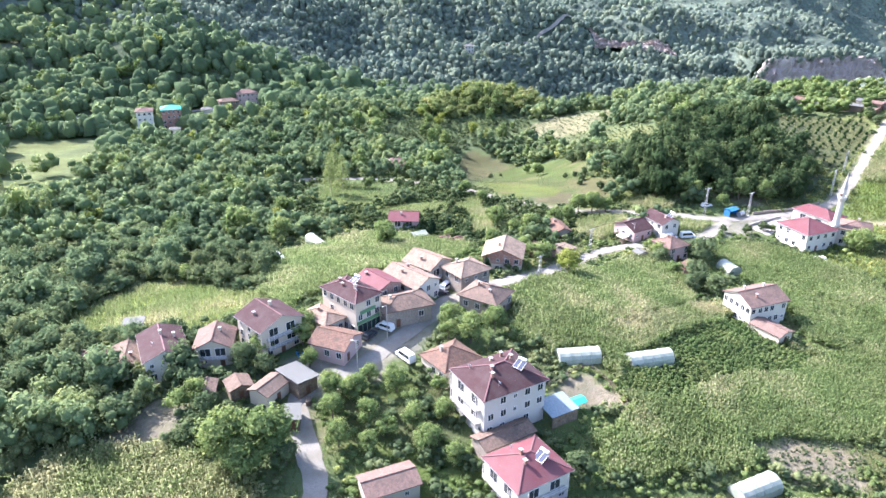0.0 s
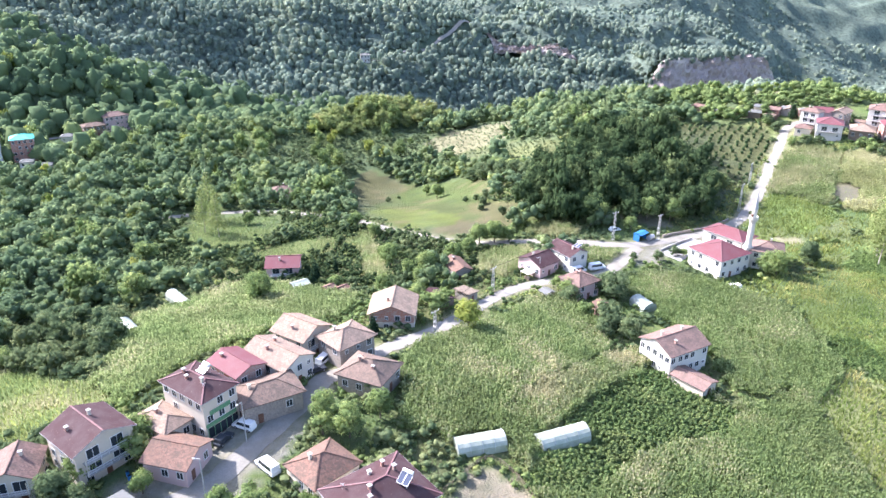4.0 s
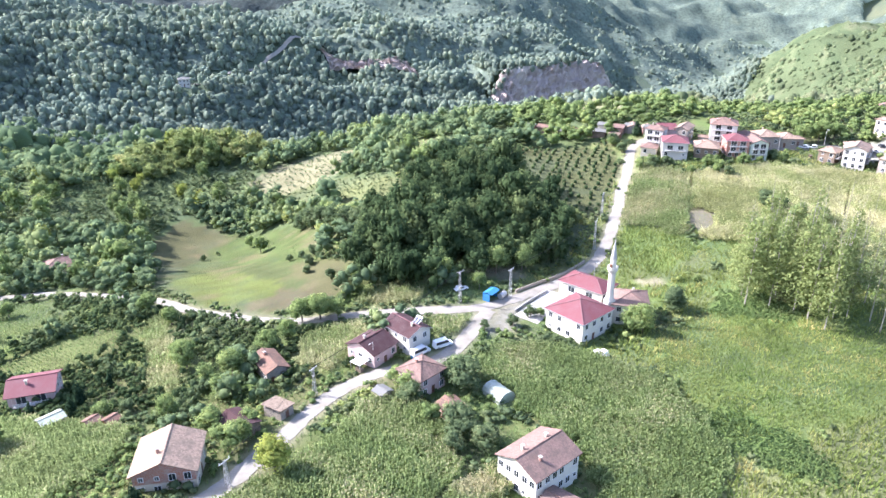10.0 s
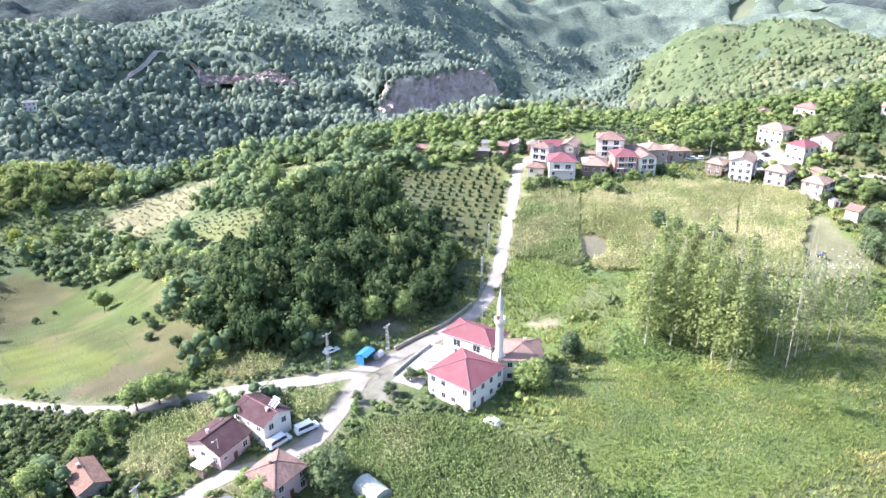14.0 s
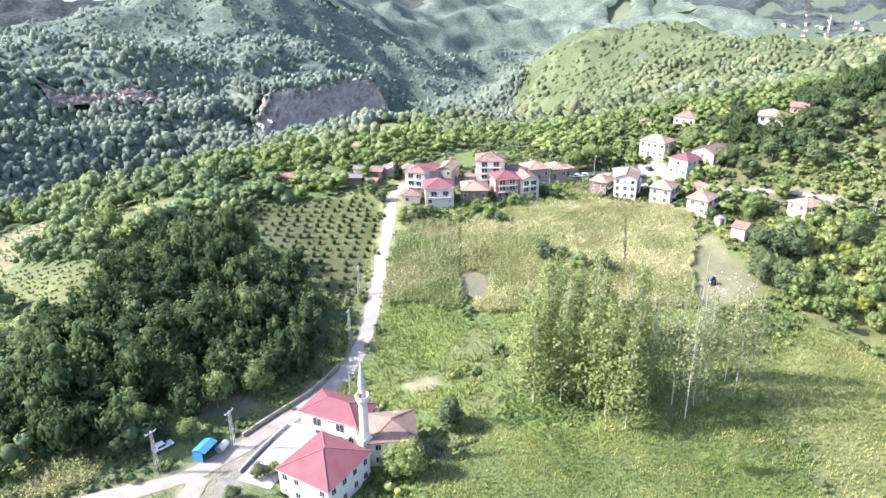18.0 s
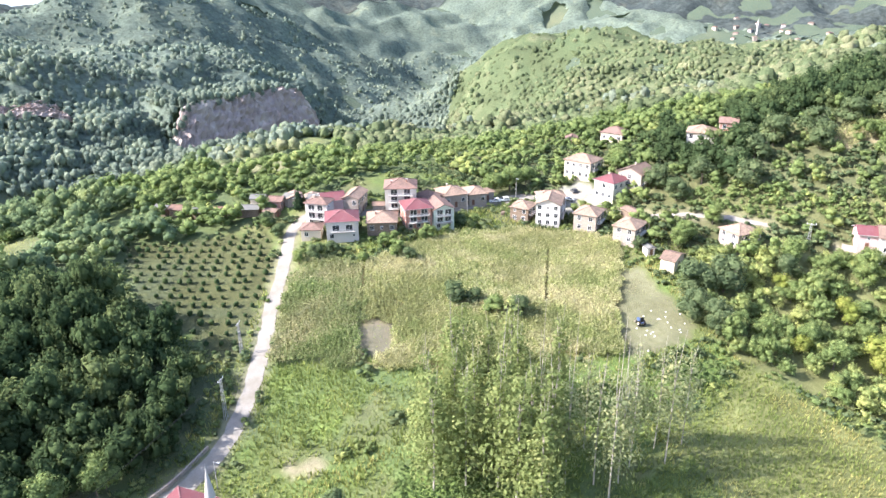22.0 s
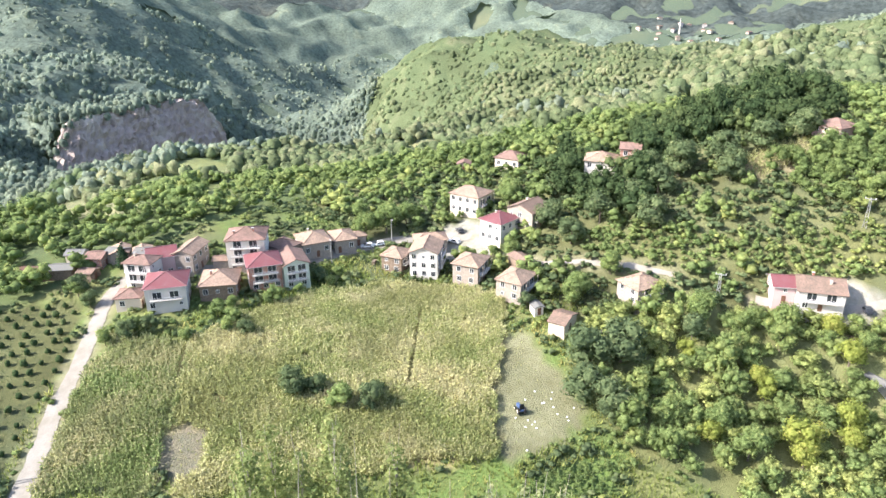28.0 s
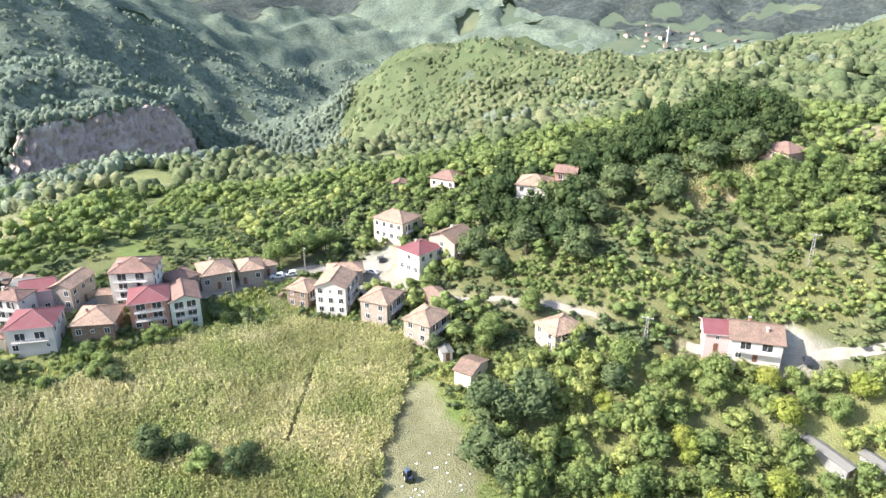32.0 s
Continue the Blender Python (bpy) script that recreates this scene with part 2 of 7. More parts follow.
L_WOOD = foliage("broadleaf_wood_foliage", (0.119, 0.176, 0.0958), (0.2, 0.272, 0.135), (0.319, 0.372, 0.158), 0.5)
# dark green, deepened so the hill's shaded side is in the colour
L_HILLWOOD = foliage("dark_shaded_wood_foliage", (0.046, 0.0764, 0.035), (0.0846, 0.126, 0.0534), (0.175, 0.216, 0.0874), 0.42)
L_GARDEN = foliage("garden_tree_foliage", (0.131, 0.19, 0.0712), (0.244, 0.318, 0.117), (0.408, 0.435, 0.154), 0.5, depth=0.35)
L_DARK = foliage("dark_shrub_foliage", (0.0896, 0.13, 0.0667), (0.15, 0.2, 0.0943), (0.259, 0.29, 0.132))
L_YELLOW = foliage("yellowing_foliage", (0.2, 0.258, 0.0617), (0.315, 0.355, 0.0864), (0.44, 0.408, 0.123))
L_POPLAR = foliage("poplar_foliage", (0.18, 0.235, 0.085), (0.28, 0.33, 0.125), (0.44, 0.43, 0.18), 0.55, depth=0.3)
L_PALEPOPLAR = foliage("thin_poplar_foliage", (0.2, 0.25, 0.12), (0.31, 0.34, 0.17), (0.5, 0.46, 0.22), 0.5, depth=0.3)
L_CONIFER = foliage("conifer_foliage", (0.025, 0.05, 0.028), (0.042, 0.075, 0.04), (0.07, 0.1, 0.045))
# bluish haze over the far hills is put into these two foliage colours
L_FAR = foliage("haze_tinted_hillside_foliage", (0.19, 0.24, 0.195), (0.24, 0.3, 0.23), (0.315, 0.36, 0.25), 0.5, 0.012, grain=0.2, depth=0.34, relief=0.7)
L_DISTANT = foliage("haze_tinted_distant_foliage", (0.0739, 0.0937, 0.0909), (0.0977, 0.119, 0.11), (0.139, 0.149, 0.12), 0.4, 0.006, grain=0.09, depth=0.36, relief=0.6)
# yellow-green forest colour with the sunlight on the round hill put in
L_SUNNY = foliage("sunlit_tint_hill_foliage", (0.125, 0.172, 0.088), (0.185, 0.23, 0.116), (0.288, 0.3, 0.17), 0.45, 0.02, grain=0.8, depth=0.25)
L_CORN = foliage("green_maize", (0.175, 0.238, 0.088), (0.272, 0.335, 0.135), (0.445, 0.41, 0.235), 0.55, grain=1.6, depth=0.34)
L_DRYCORN = foliage("ripening_maize", (0.26, 0.33, 0.12), (0.43, 0.45, 0.2), (0.6, 0.56, 0.33), 0.55, grain=1.6, depth=0.42)
L_GRASS = foliage("long_grass", (0.139, 0.2, 0.0525), (0.268, 0.32, 0.0945), (0.482, 0.42, 0.168), 0.5, grain=1.2, depth=0.38)
L_MEADOW = foliage("grazed_grass", (0.076, 0.11, 0.04), (0.11, 0.143, 0.052), (0.168, 0.16, 0.08), 0.35, depth=0.25)
L_LEAFY = foliage("leafy_bean_crop", (0.116, 0.18, 0.0633), (0.185, 0.255, 0.0949), (0.289, 0.33, 0.127), 0.5, grain=3.5, depth=0.25)

# ---- lie of the land: broad hills, valley sides and village slopes as round swells on three lattices ----
# (first x, first y, step, columns, rows, spread) and the height of each swell in metres
BROAD = ((-600, -150, 250, 10, 8, 220),
    [26.8, -6.2, -3.1, 18.4, -12.5, 2.3, 18, 12.9, 3.3, 0.3, 25.1, -26.6, 38.1, -33.6, -5.1, 31.7, 3.1, 39.4, 18.9, 1.8, 23.4, -26.4, 5.7, 3.3, 62.7,
    20.2, -12.3, 27.8, 19, -1.3, 35.3, 17.6, -17.6, -21.5, -43.7, -14.7, 19.9, -58.7, -16.9, -12.4, 30.7, 36.1, 18.9, 13.8, -29, -34.2, 25.8, -5.3, 13,
    -5.4, 16.1, 23.9, 16.3, -6.2, 33.4, -25.3, -106.8, -48.2, -8.1, 0.6, 0.3, -8.8, -4.1, -31.5, 69.9, 84.6, -0.8, 10.2, -11.6, 10.4, -2.7, -13.9, -25.1,
    -75.7, -57.4, -16.1, 26.1, -3.2, -23.1, 12.6])
VALLEY = ((-200, 380, 105, 12, 7, 88),
    [-3.7, 6, -26.6, 4.3, 13.2, -5.3, -6.6, -11, -9.2, -7.3, -3.4, 3.1, -17.2, 13.3, 8.7, 11.2, 10.3, -6.3, -10.9, -9.2, -3.6, 2.1, 6, 0.1, 16.2, -21.7,
    -5.3, -14, -18.7, 19.9, 20.4, -2.1, 11.2, 3.9, 8.7, -3.8, 2.6, -13.4, 1.4, -7.7, -25, 30.9, -10.7, -47.7, 6.8, 12.5, 16.1, -0.3, 6.4, 12.5, 13.8,
    13.1, 7.6, -1.6, -48.4, -28.7, -20.6, 34.8, 26.3, 0.4, 1, -4.9, -10.8, 3.5, 11.6, 10.4, 59.9, 70.2, -26.5, -4.7, 5.3, 1.2, 0.8, -3.8, -7.7, 1.8, 0.2,
    -14.6, -14.9, -23, -25.3, -10.7, 0.4, 2.6])
SLOPES = ((-100, 80, 50, 11, 7, 42),
    [-3.3, -0.7, -3.3, -2.2, 3, 3.4, 0.8, -1.9, -5.8, -1.5, -7.5, 0.7, 6.6, -0.7, 6.6, -5.7, -2.8, -4, -1.6, -12.4, 12.5, 3.1, -2.8, -0.9, 7.6, 1, -5.2,
    8.7, -3.2, 4.1, -15.8, 2.5, 9.3, -0.7, -0.5, -3.1, -2.7, 4.8, -8.6, -1.9, -6.9, 8.1, 7.1, 5.8, 0.2, -2.8, 7.5, -0.5, 5.6, -7.7, 8.8, -3.2, -11.5, 0.1,
    -2.1, 3.7, -6.2, 9.5, -6.6, 12.2, 1.8, -8.5, 3.5, 0.9, 4.5, -0.2, -3.2, 7.3, 0.4, -13.5, 8.3, -1.2, -0, 5.4, -1.8, -0.3, -0.1])

# single hills: centre, half length, half width, bearing of the long axis in degrees, height
HILLOCKS = [(30, 499, 34, 20, -8, 14.0), (-172, 528, 62, 26, 12, 21.0), (-80, 574, 34, 24, 0, 9.0), (-62, 545, 26, 18, 20, 6.0), (72, 706, 60, 30, 10, 6.0), (205, 742, 50, 26, -30, 9.0)]


def land(x, y):
    """height of the ground at x, y"""
    x, y = np.asarray(x, float), np.asarray(y, float)
    z = np.zeros_like(x)
    for (x0, y0, step, cols, rows, spread), swells in (BROAD, VALLEY, SLOPES):
        for k, s in enumerate(swells):
            if s:
                z = z + s * np.exp(-((x - x0 - step * (k % cols)) ** 2 + (y - y0 - step * (k // cols)) ** 2) / (2 * spread * spread))
    for cx, cy, a, b, turn, h in HILLOCKS:
        c, s = math.cos(radians(turn)), math.sin(radians(turn))
        z = z + h * np.exp(-(((x - cx) * c + (y - cy) * s) / a) ** 2 - ((-(x - cx) * s + (y - cy) * c) / b) ** 2)
    return z


def level(x, y):
    return float(far_land(np.array([x], float), np.array([y], float))[0])


def inside(x, y, poly):
    x, y = np.asarray(x, float), np.asarray(y, float)
    hit = np.zeros(x.shape, bool)
    n = len(poly)
    for i in range(n):
        (ax, ay), (bx, by) = poly[i], poly[(i + 1) % n]
        if ay == by:
            continue
        hit ^= ((ay > y) != (by > y)) & (x < (bx - ax) * (y - ay) / (by - ay) + ax)
    return hit


def wobble(x, y, size, seed=0.0):
    """smooth random field, about -1 to 1, features of the given size in metres"""
    x, y = np.asarray(x, float) / size, np.asarray(y, float) / size
    s = np.zeros_like(x)
    for k in range(5):
        a = 1.3 + 2.1 * k + seed
        f = 1.0 + 0.45 * k
        s = s + np.sin(f * (x * math.cos(a) + y * math.sin(a)) * 2.2 + 3.1 * a) * np.cos(f * (y * math.cos(a * 1.7) - x * math.sin(a * 1.7)) * 1.7 + a)
    return s / 2.2


def hills(x, y):
    """the land with the uneven spurs of the outer hills"""
    n = np.exp(-np.maximum(0, np.hypot(x - 130, y - 230) - 380) / 80)
    spur = np.abs(wobble(x, y, 150, 5.0))
    z = land(x, y) + (1 - n) * (11.0 * wobble(x, y, 120) + 2.5 * wobble(x, y, 40, 2.0) - 16.0 * (spur - 0.4))
    away = np.hypot(x - 130, y - 230)
    z = z + 24 * np.clip((away - 1250) / 500, 0, 1) * wobble(x, y, 330, 3.0)
    z = z + 150 * np.clip((away - 1480) / 900, 0, 1) * np.clip((x - 950) / 500, 0, 1)
    return z - np.maximum(0, np.hypot(x - 300, y - 400) - 1700) * 0.06


# quarry cuts: foot of the cliff from, to; height of its foot and its rim
CUTS = [((338.0, 752.0), (535.0, 815.0), -76.0, -21.0), ((165.0, 790.0), (262.0, 806.0), -36.0, -8.0)]


def cut_frame(cut, x, y):
    (ax, ay), (bx, by), foot, rim = cut
    L = math.hypot(bx - ax, by - ay)
    return ((x - ax) * (bx - ax) + (y - ay) * (by - ay)) / L / L, (-(x - ax) * (by - ay) + (y - ay) * (bx - ax)) / L


def far_land(x, y):
    """the hills with the benches above the quarry cuts"""
    z = hills(x, y)
    for cut in CUTS:
        u, k = cut_frame(cut, x, y)
        fall = 26 * np.clip(u - 0.62, 0, 1) ** 1.2 + 3.5 * wobble(u * 60, 0 * u, 9) + 0.3 * (cut[3] - cut[2]) * np.clip(0.16 - u, 0, 1) / 0.16
        bench = cut[2] + (cut[3] - cut[2] - fall) * np.clip(k / 22, 0, 1) - np.clip(np.abs(u - 0.5) - 0.38, 0, 9) * 230 - np.clip(-k, 0, 99) * 3 - np.clip(k - 110, 0, 500)
        z = np.maximum(z, bench)
    return z


# ---- plan of fields, woods and tracks (metres) ----
YOUNG_SLOPE = [(67, 416), (89, 405), (108, 345), (108, 316), (94, 310), (82, 353), (68, 392)]
PALE_GRASS = [(114, 387), (134, 404), (152, 389), (137, 355), (120, 354)]
FALLOW = [(196, 268), (201, 266), (202, 261), (196, 253), (192, 255), (190, 259)]
JUNCTION = [(91, 235), (104, 236), (129, 248), (139, 254), (139, 244), (127, 239), (118, 234), (108, 225), (100, 224), (96, 229)]
ISLAND = [(83, 237), (90, 237), (96, 232), (93, 227), (86, 227)]
ROADSIDE_PLOT = [(69, 254), (71, 260), (81, 259), (89, 253), (91, 248), (80, 248)]
VERGE = [(107, 259), (115, 263), (124, 252), (116, 250)]
MEADOW = [(18, 417), (40, 396), (72, 367), (70, 303), (60, 295), (63, 265), (41, 264), (10, 307), (9, 363)]
MEADOW_PATCHES = ([(4, 384), (17, 419), (38, 398), (29, 380), (16, 340), (9, 335)], [(32, 379), (47, 391), (70, 368), (68, 318), (60, 301), (35, 343)], [(14, 319), (30, 332), (52, 283), (42, 275), (25, 280)], [(35, 272), (50, 281), (59, 270), (51, 264)], [(57, 303), (73, 287), (71, 268), (62, 262), (57, 278)])
OPEN_GARDENS = [(-78, 322), (-15, 320), (12, 294), (45, 258), (72, 240), (62, 224), (15, 210), (-20, 228), (-62, 262)]
SCRUB_BELT = [(-70, 432), (-16, 472), (50, 474), (64, 425), (20, 420), (6, 395), (-40, 395)]
KNOLL = [(-14, 478), (-8, 508), (12, 526), (46, 528), (74, 518), (88, 500), (74, 484), (44, 474), (12, 468)]
DRY_HILL = [(54, 446), (72, 461), (107, 459), (117, 417), (102, 400), (74, 412), (62, 418)]
ORCHARD = [(164, 359), (205, 332), (194, 309), (165, 278), (161, 288), (157, 305), (157, 326)]
WEST_FIELD = [(-244, 379), (-195, 396), (-176, 357), (-170, 320), (-191, 312), (-197, 297)]
WEST_FIELD_BRIGHT = [(-197, 297), (-173, 315), (-158, 295), (-168, 272), (-178, 258)]
MAIZE_BACK = [(-52, 208), (-29, 234), (-4, 222), (12, 211), (4, 189), (-15, 181), (-28, 170), (-38, 155), (-49, 165)]
VINE = [(-95, 149), (-100, 166), (-91, 186), (-76, 187), (-54, 170), (-42, 174), (-33, 160), (-46, 150), (-60, 144), (-76, 144)]
DARK_BELTS = ([(353, 290), (363, 283), (347, 250), (335, 234), (327, 225), (322, 235), (326, 260)], [(377, 269), (403, 257), (434, 246), (444, 225), (392, 200), (375, 209), (369, 228), (351, 236), (350, 248)])
GREEN_BELT = [(356, 208), (371, 197), (385, 180), (357, 170), (349, 195)]
MAIZE_FRONT = [(-76, 88), (-72, 105), (-61, 106), (-51, 105), (-33, 98), (-29, 90), (-40, 80)]
BARE_PATCH = [(-62, 107), (-60, 116), (-56, 119), (-51, 113), (-53, 104)]
MAIZE_MAIN = [(17, 157), (24, 172), (43, 186), (61, 205), (70, 208), (74, 190), (72, 176), (79, 161), (92, 152), (112, 150), (106, 118), (92, 115), (77, 113), (55, 103), (34, 100), (29, 108), (40, 119), (38, 130), (24, 137), (17, 140)]
MAIZE_EAST = [(85, 207), (99, 218), (112, 213), (121, 203), (129, 192), (131, 177), (128, 164), (112, 150), (95, 157), (99, 175), (95, 187)]
YARD = [(23, 123), (33, 130), (38, 120), (30, 117)]
PASTURE = [(143, 210), (163, 214), (182, 193), (223, 184), (200, 156), (160, 160), (132, 165), (132, 192)]
BEANS = [(126, 174), (136, 175), (146, 159), (146, 145), (138, 150), (128, 164)]
LEAFY_EAST = [(162, 214), (175, 224), (184, 218), (186, 203), (180, 198)]
MAIZE_RIPE = [(213, 290), (252, 289), (275, 277), (286, 249), (277, 241), (249, 222), (240, 214), (226, 226), (205, 238), (189, 252), (199, 270)]
MAIZE_STRIP = [(203, 309), (213, 290), (199, 270), (186, 255), (171, 272)]
STUBBLE = [(273, 239), (277, 234), (271, 219), (261, 206), (239, 211), (251, 225)]
LEAFY_LOW = [(236, 204), (243, 206), (259, 197), (250, 191)]
STRIP_LOW = [(158, 254), (171, 272), (186, 255), (185, 246), (169, 240)]
FAR_CLEARINGS = ([(505, 492), (436, 387), (433, 415), (480, 500)], [(327, 562), (357, 561), (363, 520), (338, 489)], [(240, 395), (275, 480), (285, 470), (256, 385)],
                 [(357, 218), (369, 210), (372, 196), (367, 194), (350, 210)], [(410, 195), (447, 190), (392, 178)], [(273, 606), (288, 566), (247, 388), (236, 370), (222, 398)], [(313, 549), (335, 530), (321, 503), (308, 533)], [(320, 478), (338, 471), (275, 366), (266, 371)])
YARD_FARM = [(330, 181), (337, 173), (333, 166), (324, 172), (318, 178)]
SQUARE = [(302, 291), (316, 288), (309, 271), (296, 264), (290, 275), (293, 285)]
WOOD_HILL = [(78, 291), (99, 335), (136, 340), (152, 310), (156, 275), (141, 258), (105, 250), (82, 257), (72, 267)]
WOOD_EAST = [(288, 228), (298, 219), (316, 191), (320, 177), (340, 150), (330, 120), (280, 130), (262, 195), (273, 217)]
HAZEL = [(313, 250), (325, 230), (333, 197), (350, 182), (349, 160), (338, 170), (326, 195), (314, 215), (309, 238)]

GARDEN_PLOTS = ([(9, 276), (16, 276), (19, 242), (20, 226), (12, 230)], [(47, 227), (50, 243), (66, 244), (72, 239), (63, 229), (56, 223)], [(-62, 310), (-42, 320), (-22, 314), (-18, 294), (-30, 274), (-50, 277)], [(-29, 264), (-14, 274), (2, 272), (0, 259), (-17, 252)])
BEANS_MAIN = [(36, 123), (46, 138), (64, 156), (79, 166), (90, 155), (93, 149), (84, 139), (69, 136), (50, 122)]
BROWN_MAIZE = [(37, 144), (46, 154), (71, 173), (80, 175), (80, 168), (64, 157), (46, 140)]
BANK = [(61, 110), (70, 114), (81, 114), (84, 108), (78, 100), (66, 102)]
STREET = [(-35, 133), (-27, 131), (-22, 131), (-18, 138), (-17, 145), (-11, 146), (-3, 152), (2, 154), (1, 145), (-4, 138), (-7, 133), (-9, 128), (-17, 125), (-22, 121), (-26, 118), (-30, 121), (-29, 126), (-35, 128)]
ROUGH_LOW = [(226, 183), (245, 188), (262, 193), (262, 150), (200, 140), (203, 157)]
FURROWS = [((266, 262), (243, 243)), ((214, 290), (197, 269)), ((104, 196), (112, 178)), ((112, 178), (106, 160))]
LOW_EAST = [(106, 118), (112, 150), (128, 163), (138, 150), (145, 146), (145, 160), (160, 161), (200, 156), (203, 138), (150, 118)]
DUST_PATH = [(153, 242), (167, 237), (164, 233), (153, 239)]

ROADS = [
    (4.4, [(-20, 80), (-22, 97), (-25, 106), (-28, 114), (-27, 122), (-17, 129), (-10, 138), (-3, 148), (2, 157), (7, 160), (16, 170), (28, 181), (38, 193), (47, 205), (56, 213), (66, 217), (76, 216), (87, 220), (97, 229), (104, 236)]),
    (3.9, [(-80, 320), (-53, 327), (-24, 322), (10, 295), (24, 277), (47, 257), (70, 248), (92, 240), (104, 238), (123, 243), (146, 252), (163, 267), (183, 291.5), (198, 310), (209, 325), (219, 331), (232, 328)]),
    (5.0, [(219, 331), (238, 316), (257, 306), (270, 304), (279, 302), (291, 298), (301, 289), (306, 279)]),
    (1.8, [(300, 262), (301, 248), (306, 236), (310, 224), (313, 214)]),
    (2.2, [(318, 194), (325, 178), (332, 168), (345, 150)]),
    (3.5, [(-260, 412), (-246, 418), (-223, 433), (-196, 444), (-172, 455), (-148, 466), (-120, 480)]),
    (3.2, [(20, 712), (32, 719), (68, 745), (101, 775), (158, 828), (200, 850)]),
]


def road_distance(x, y):
    d = np.full(np.shape(x), 1e9)
    for width, line in ROADS:
        for (ax, ay), (bx, by) in zip(line, line[1:]):
            ux, uy = bx - ax, by - ay
            k = np.clip(((x - ax) * ux + (y - ay) * uy) / (ux * ux + uy * uy), 0, 1)
            d = np.minimum(d, np.hypot(x - ax - k * ux, y - ay - k * uy) - width / 2)
    return d


# ground colours: what grows or lies on each piece of land
C_FLOOR, C_GRASS, C_BRIGHT, C_DRY, C_SOIL, C_CROP = (0.1, 0.14, 0.06), (0.13, 0.2, 0.055), (0.21, 0.29, 0.075), (0.42, 0.37, 0.21), (0.3, 0.25, 0.185), (0.2, 0.22, 0.095)
GROUND = [(MEADOW, (0.078, 0.1, 0.041)), (MEADOW_PATCHES[0], (0.094, 0.094, 0.05)), (MEADOW_PATCHES[1], (0.078, 0.113, 0.038)), (MEADOW_PATCHES[2], (0.116, 0.144, 0.0416)), (MEADOW_PATCHES[3], (0.124, 0.104, 0.068)), (MEADOW_PATCHES[4], (0.104, 0.1, 0.052)), (WOOD_EAST, (0.2, 0.215, 0.09)), (HAZEL, (0.15, 0.16, 0.07)), (DRY_HILL, (0.21, 0.2, 0.12)), (ORCHARD, (0.085, 0.095, 0.045)), (WEST_FIELD, (0.17, 0.2, 0.085)), (WEST_FIELD_BRIGHT, (0.26, 0.3, 0.1)), (MAIZE_BACK, C_CROP), (VINE, (0.25, 0.3, 0.075)),
          (MAIZE_FRONT, C_CROP), (BARE_PATCH, C_SOIL), (MAIZE_MAIN, C_CROP), (MAIZE_EAST, C_CROP), (YARD, C_SOIL), (PASTURE, (0.13, 0.18, 0.055)), (BEANS, C_GRASS), (LEAFY_EAST, C_GRASS),
          (MAIZE_RIPE, (0.32, 0.28, 0.14)), (JUNCTION, (0.28, 0.26, 0.22)), (ISLAND, C_CROP), (ROADSIDE_PLOT, C_CROP), (VERGE, (0.24, 0.22, 0.15)), (MAIZE_STRIP, C_CROP), (STUBBLE, (0.2, 0.2, 0.12)), (LEAFY_LOW, C_GRASS), (STRIP_LOW, C_BRIGHT), (YARD_FARM, (0.36, 0.34, 0.3)), (SQUARE, (0.4, 0.38, 0.34)),
          (FAR_CLEARINGS[0], (0.3, 0.29, 0.14)), (FAR_CLEARINGS[1], (0.2, 0.23, 0.1)), (FAR_CLEARINGS[2], (0.36, 0.32, 0.17)), (FAR_CLEARINGS[3], (0.42, 0.34, 0.2)), (FAR_CLEARINGS[4], (0.42, 0.36, 0.22)),
          (GARDEN_PLOTS[0], (0.24, 0.24, 0.1)), (GARDEN_PLOTS[1], C_CROP), (GARDEN_PLOTS[2], (0.1, 0.135, 0.05)), (GARDEN_PLOTS[3], (0.12, 0.145, 0.055)), (DUST_PATH, (0.38, 0.34, 0.22)), (FAR_CLEARINGS[5], (0.22, 0.22, 0.12)), (FAR_CLEARINGS[6], (0.18, 0.23, 0.09)), (FAR_CLEARINGS[7], (0.2, 0.24, 0.1)), (YOUNG_SLOPE, (0.13, 0.15, 0.065)), (PALE_GRASS, (0.2, 0.22, 0.1)), (FALLOW, (0.24, 0.2, 0.15)), (BEANS_MAIN, C_GRASS), (BANK, (0.26, 0.22, 0.16)), (STREET, (0.3, 0.28, 0.24)), (ROUGH_LOW, (0.22, 0.24, 0.09)), (LOW_EAST, C_CROP)]


def axis(lo, hi, step, ends, growth):
    mid = list(np.arange(lo, hi + 0.1, step))
    out, s, v = [], step, hi
    while v < ends[1]:
        s *= growth
        v += s
        out.append(v)
    pre, s, v = [], step, lo
    while v > ends[0]:
        s *= growth
        v -= s
        pre.append(v)
    return np.array(pre[::-1] + mid + out)


